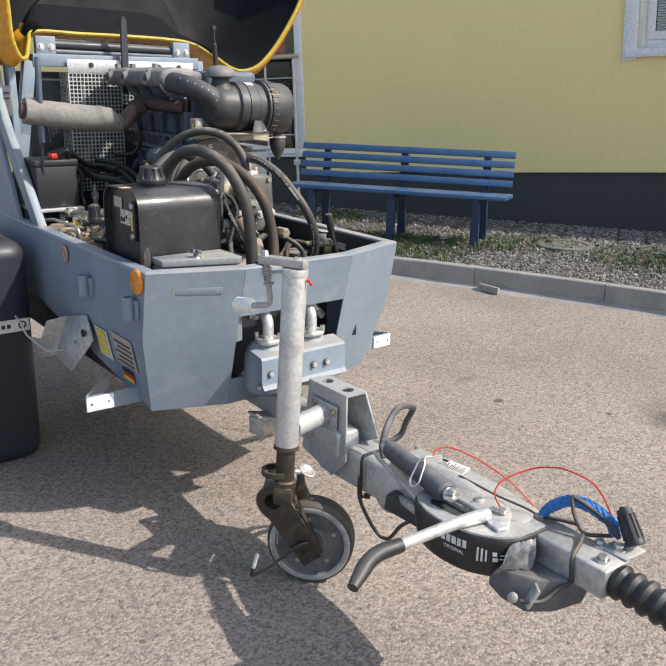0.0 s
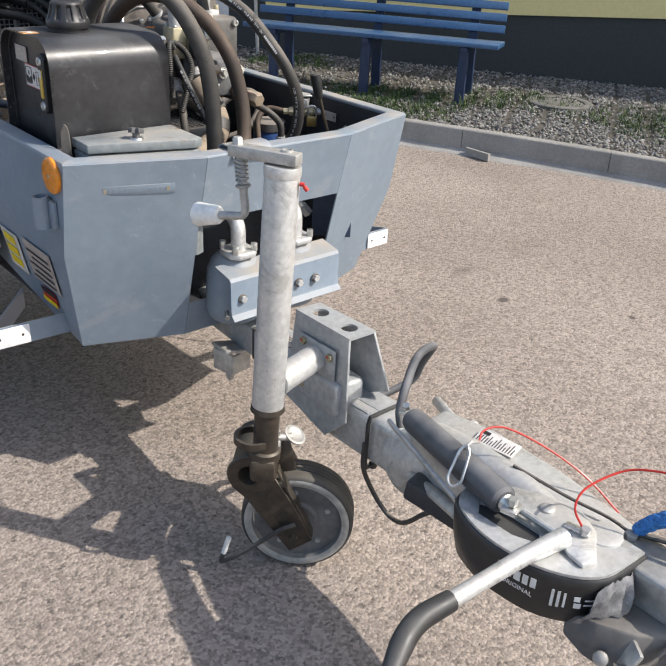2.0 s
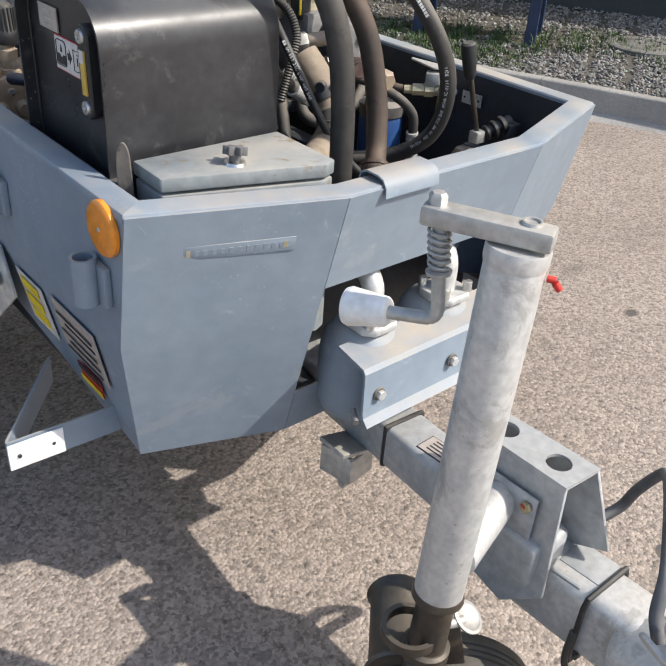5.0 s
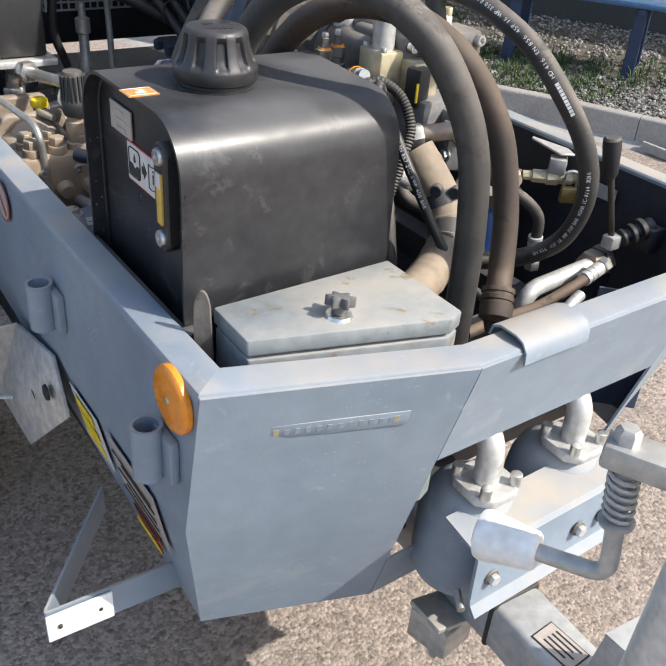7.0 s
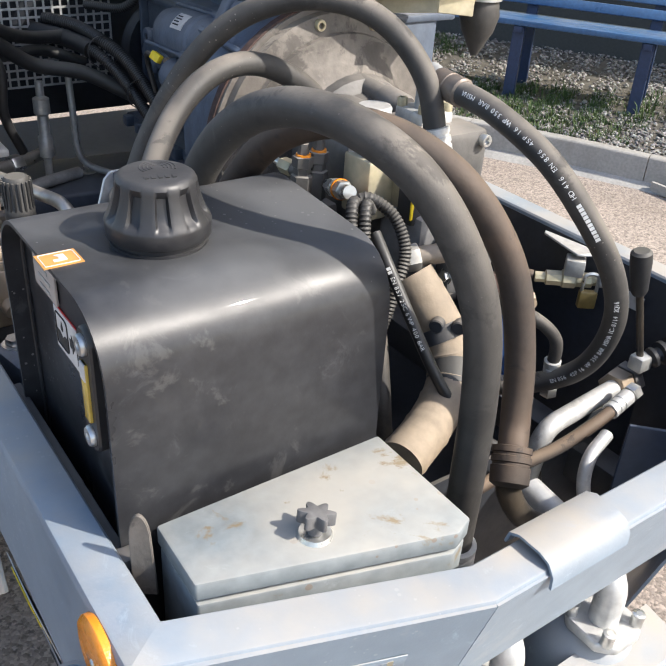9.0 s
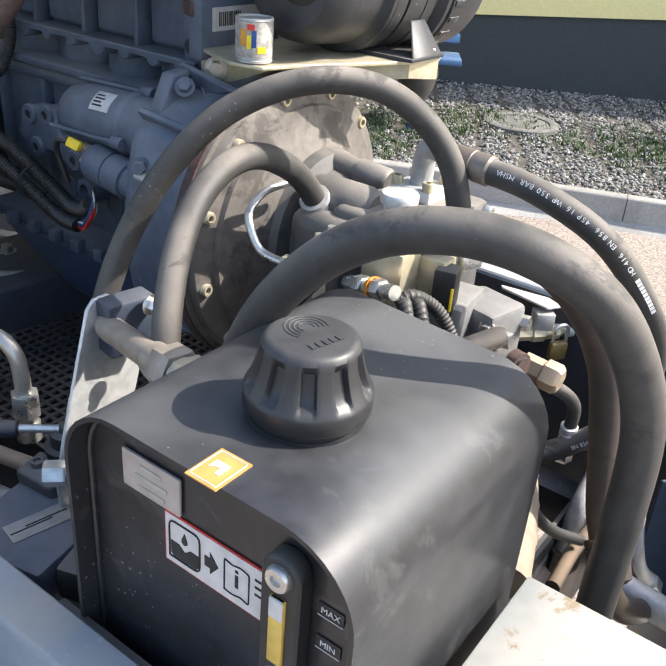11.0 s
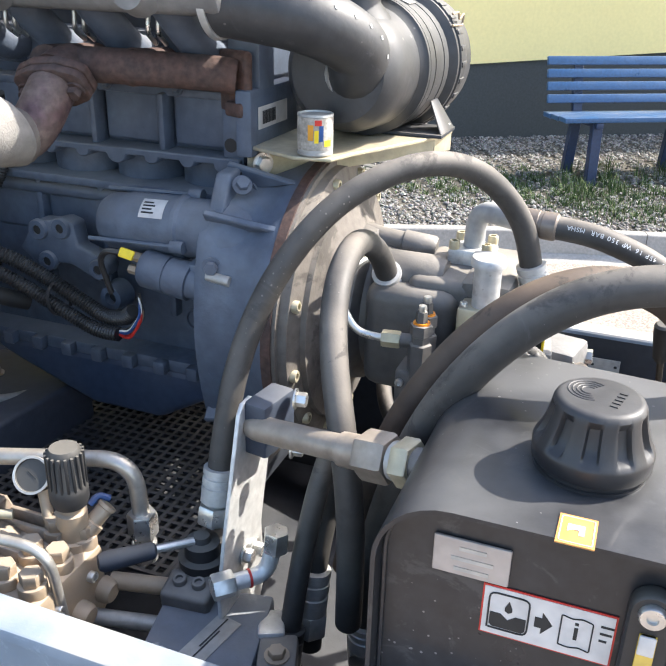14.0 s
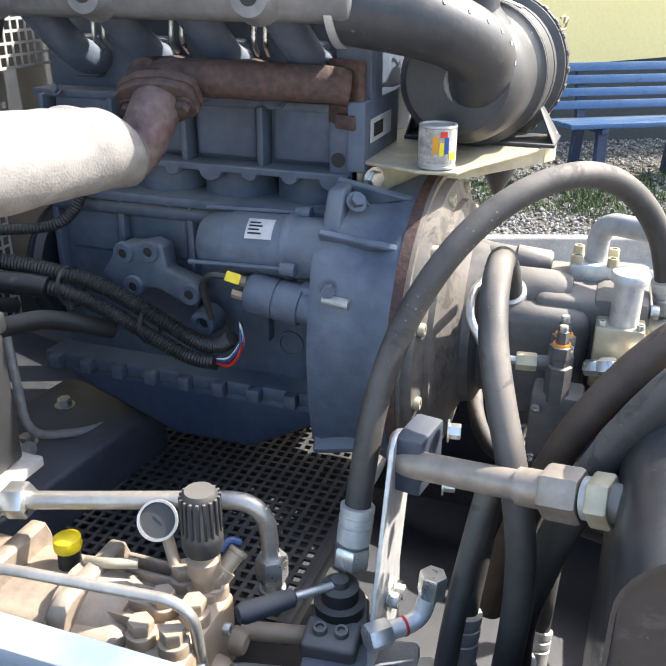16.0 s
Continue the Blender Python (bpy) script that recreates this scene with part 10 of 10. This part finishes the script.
thick(bm, 0.003)
part("outer_skin", bm, HOODORANGE, hood, "glossy orange outer skin", 50)
bm = sweep(B(), edge, 0.009, 8)
part("edge_seal", bm, mat("dull_yellow_edge", (0.45, 0.33, 0.03), 0.45, 0, (0.3, 0.22, 0.03), bump=0.1), hood, "dull yellow folded edge")
# ---- right side of the tub: levers, valves, fittings ----
lev = thing("control_lever", (0.38, 0.19, 0.86), "black-gripped control lever with a ribbed rubber boot", "control lever")
part("rod", cyl(B(), (0.381, 0.183, 0.870), (0.346, 0.196, 1.0), 0.0055, 12), RUSTY, lev)
part("grip", lathe(B(), (0.348, 0.195, 0.985), (0.334, 0.200, 1.055), [(0, 0.009), (0.1, 0.0125), (0.75, 0.0155), (0.95, 0.015), (1, 0.011)], 20), BLACK, lev, "worn black grip")
part("knuckle", box(B(), (0.383, 0.182, 0.865), (0.03, 0.025, 0.025), bev=0.004), GALV2, lev)
b0v, b1v = V(0.395, 0.178, 0.868), V(0.455, 0.160, 0.89)
part("boot", lathe(B(), b0v, b1v, [(0, 0.010), (0.08, 0.016), (0.16, 0.016), (0.2, 0.011), (0.3, 0.012), (0.34, 0.019), (0.44, 0.019), (0.48, 0.013), (0.58, 0.014), (0.62, 0.021), (0.74, 0.021), (0.78, 0.015), (1, 0.016)], 24), BLACK, lev, "ribbed rubber boot")
part("valve_body", box(B(), (0.452, 0.163, 0.868), (0.036, 0.050, 0.046), bev=0.006), DARKMETAL, lev)

sp2 = thing("return_pipe", (0.30, 0.19, 0.75), "bright bent steel pipe with large hexagon nuts", "pipe")
part("pipe", bent(B(), [(0.172, 0.185, 0.70), (0.178, 0.178, 0.82), (0.375, 0.200, 0.815)], 0.0145, 0.035, 18, 7), GALV, sp2)
part("nut", hexnut(B(), (0.355, 0.199, 0.815), (0.385, 0.203, 0.815), 0.026), BRASS, sp2, "brown hexagon nut")
part("nut", hexnut(B(), (0.387, 0.203, 0.815), (0.408, 0.206, 0.815), 0.028), PUMP, sp2)
part("lower_nut", hexnut(B(), (0.173, 0.184, 0.735), (0.172, 0.185, 0.70), 0.025), RUSTY, sp2)
sp3 = thing("small_bent_pipe", (0.19, 0.08, 0.75), "small bright bent pipe with a nut", "pipe")
part("pipe", bent(B(), [(0.235, 0.115, 0.830), (0.185, 0.105, 0.815), (0.165, 0.085, 0.77), (0.20, 0.07, 0.725)], 0.0095, 0.03, 14, 6), GALV, sp3)
part("nut", hexnut(B(), (0.197, 0.071, 0.728), (0.215, 0.064, 0.705), 0.0155), ZINC, sp3)
gus = part("gusset_plate", prism(B(), [V(0.26, 0.10, 0.845), V(0.34, 0.02, 0.845), V(0.34, 0.02, 0.62), V(0.26, 0.10, 0.62)], 0.006, (0.7, 0.7, 0), 0.001), SUMP, tub, "blue-grey inner gusset")

bv = thing("ball_valve", (0.47, 0.37, 0.82), "brass ball valve with a padlock and a silver lever", "valve")
part("body", lathe(B(), (0.395, 0.42, 0.90), (0.475, 0.345, 0.905), [(0, 0.0095), (0.15, 0.0095), (0.17, 0.0135), (0.4, 0.0135), (0.42, 0.0165), (0.6, 0.0165), (0.62, 0.0135), (0.85, 0.0135), (0.87, 0.0095), (1, 0.0095)], 8), PALEYELLOW, bv)
part("stem_block", box(B(), (0.44, 0.378, 0.928), (0.032, 0.032, 0.03), (0, 0, 40), bev=0.003), GALV2, bv)
part("handle", prism(B(), [V(0.452, 0.463, 0.948), V(0.462, 0.470, 0.948), V(0.470, 0.385, 0.950), V(0.455, 0.355, 0.950), V(0.430, 0.370, 0.950)], 0.004, (0, 0, 1), 0.001), GALV, bv, "silver flat handle")
pad = part("padlock", box(B(), (0.447, 0.345, 0.878), (0.030, 0.015, 0.031), (0, 0, -35), bev=0.003), mat("padlock_brass", (0.42, 0.30, 0.10), 0.4, 0.7, (0.34, 0.25, 0.12), scale=40, bump=0.08, dust=0.5), bv, "brass padlock")
part("shackle", bent(B(), [(0.438, 0.352, 0.89), (0.438, 0.352, 0.925), (0.458, 0.338, 0.925), (0.458, 0.338, 0.89)], 0.0032, 0.012, 8), ZINC, pad)
part("elbow", bent(B(), [(0.470, 0.350, 0.905), (0.485, 0.330, 0.905), (0.487, 0.325, 0.85)], 0.0105, 0.016, 14), GALV, bv)
part("supply_hose", hose(B(), [(0.395, 0.425, 0.90), (0.36, 0.455, 0.905), (0.32, 0.45, 0.88), (0.30, 0.42, 0.82), (0.30, 0.40, 0.74)], 0.009, 8, 12), RUBBER_BROWN, bv)
rp = part("rim_plate", plate_on(B(), (0.466, 0.28, 0.905), (-1, 0, 0), 0.055, 0.026, 0.002), GALV, tub, "small riveted metal plate")
for dy in (-0.02, 0.02):
    part("rivet", lathe(B(), (0.464, 0.28 + dy, 0.905), (0.4625, 0.28 + dy, 0.905), [(0, 0.003), (1, 0.002)], 8), INK, rp)
bf = thing("oil_filter", (0.38, 0.46, 0.6), "blue spin-on oil filter down in the tub", "oil filter")
part("can", lathe(B(), (0.37, 0.46, 0.70), (0.37, 0.46, 0.84), [(0, 0.04), (0.05, 0.05), (0.92, 0.05), (1, 0.046)], 28), BLUEPART, bf)
part("head", lathe(B(), (0.37, 0.46, 0.84), (0.37, 0.46, 0.87), [(0, 0.052), (0.8, 0.052), (1, 0.04)], 24), PUMP, bf)
tyre2 = thing("coiled_hose", (0.34, 0.62, 0.75), "coiled black hose lying in the tub", "hose")
part("coil", hose(B(), [(0.34 + 0.085 * math.cos(a * 0.5), 0.60 + 0.05 * math.sin(a * 0.5), 0.86 + 0.06 * math.sin(a * 0.5 + 0.8)) for a in range(13)], 0.014, 6, 12), RUBBER, tyre2)
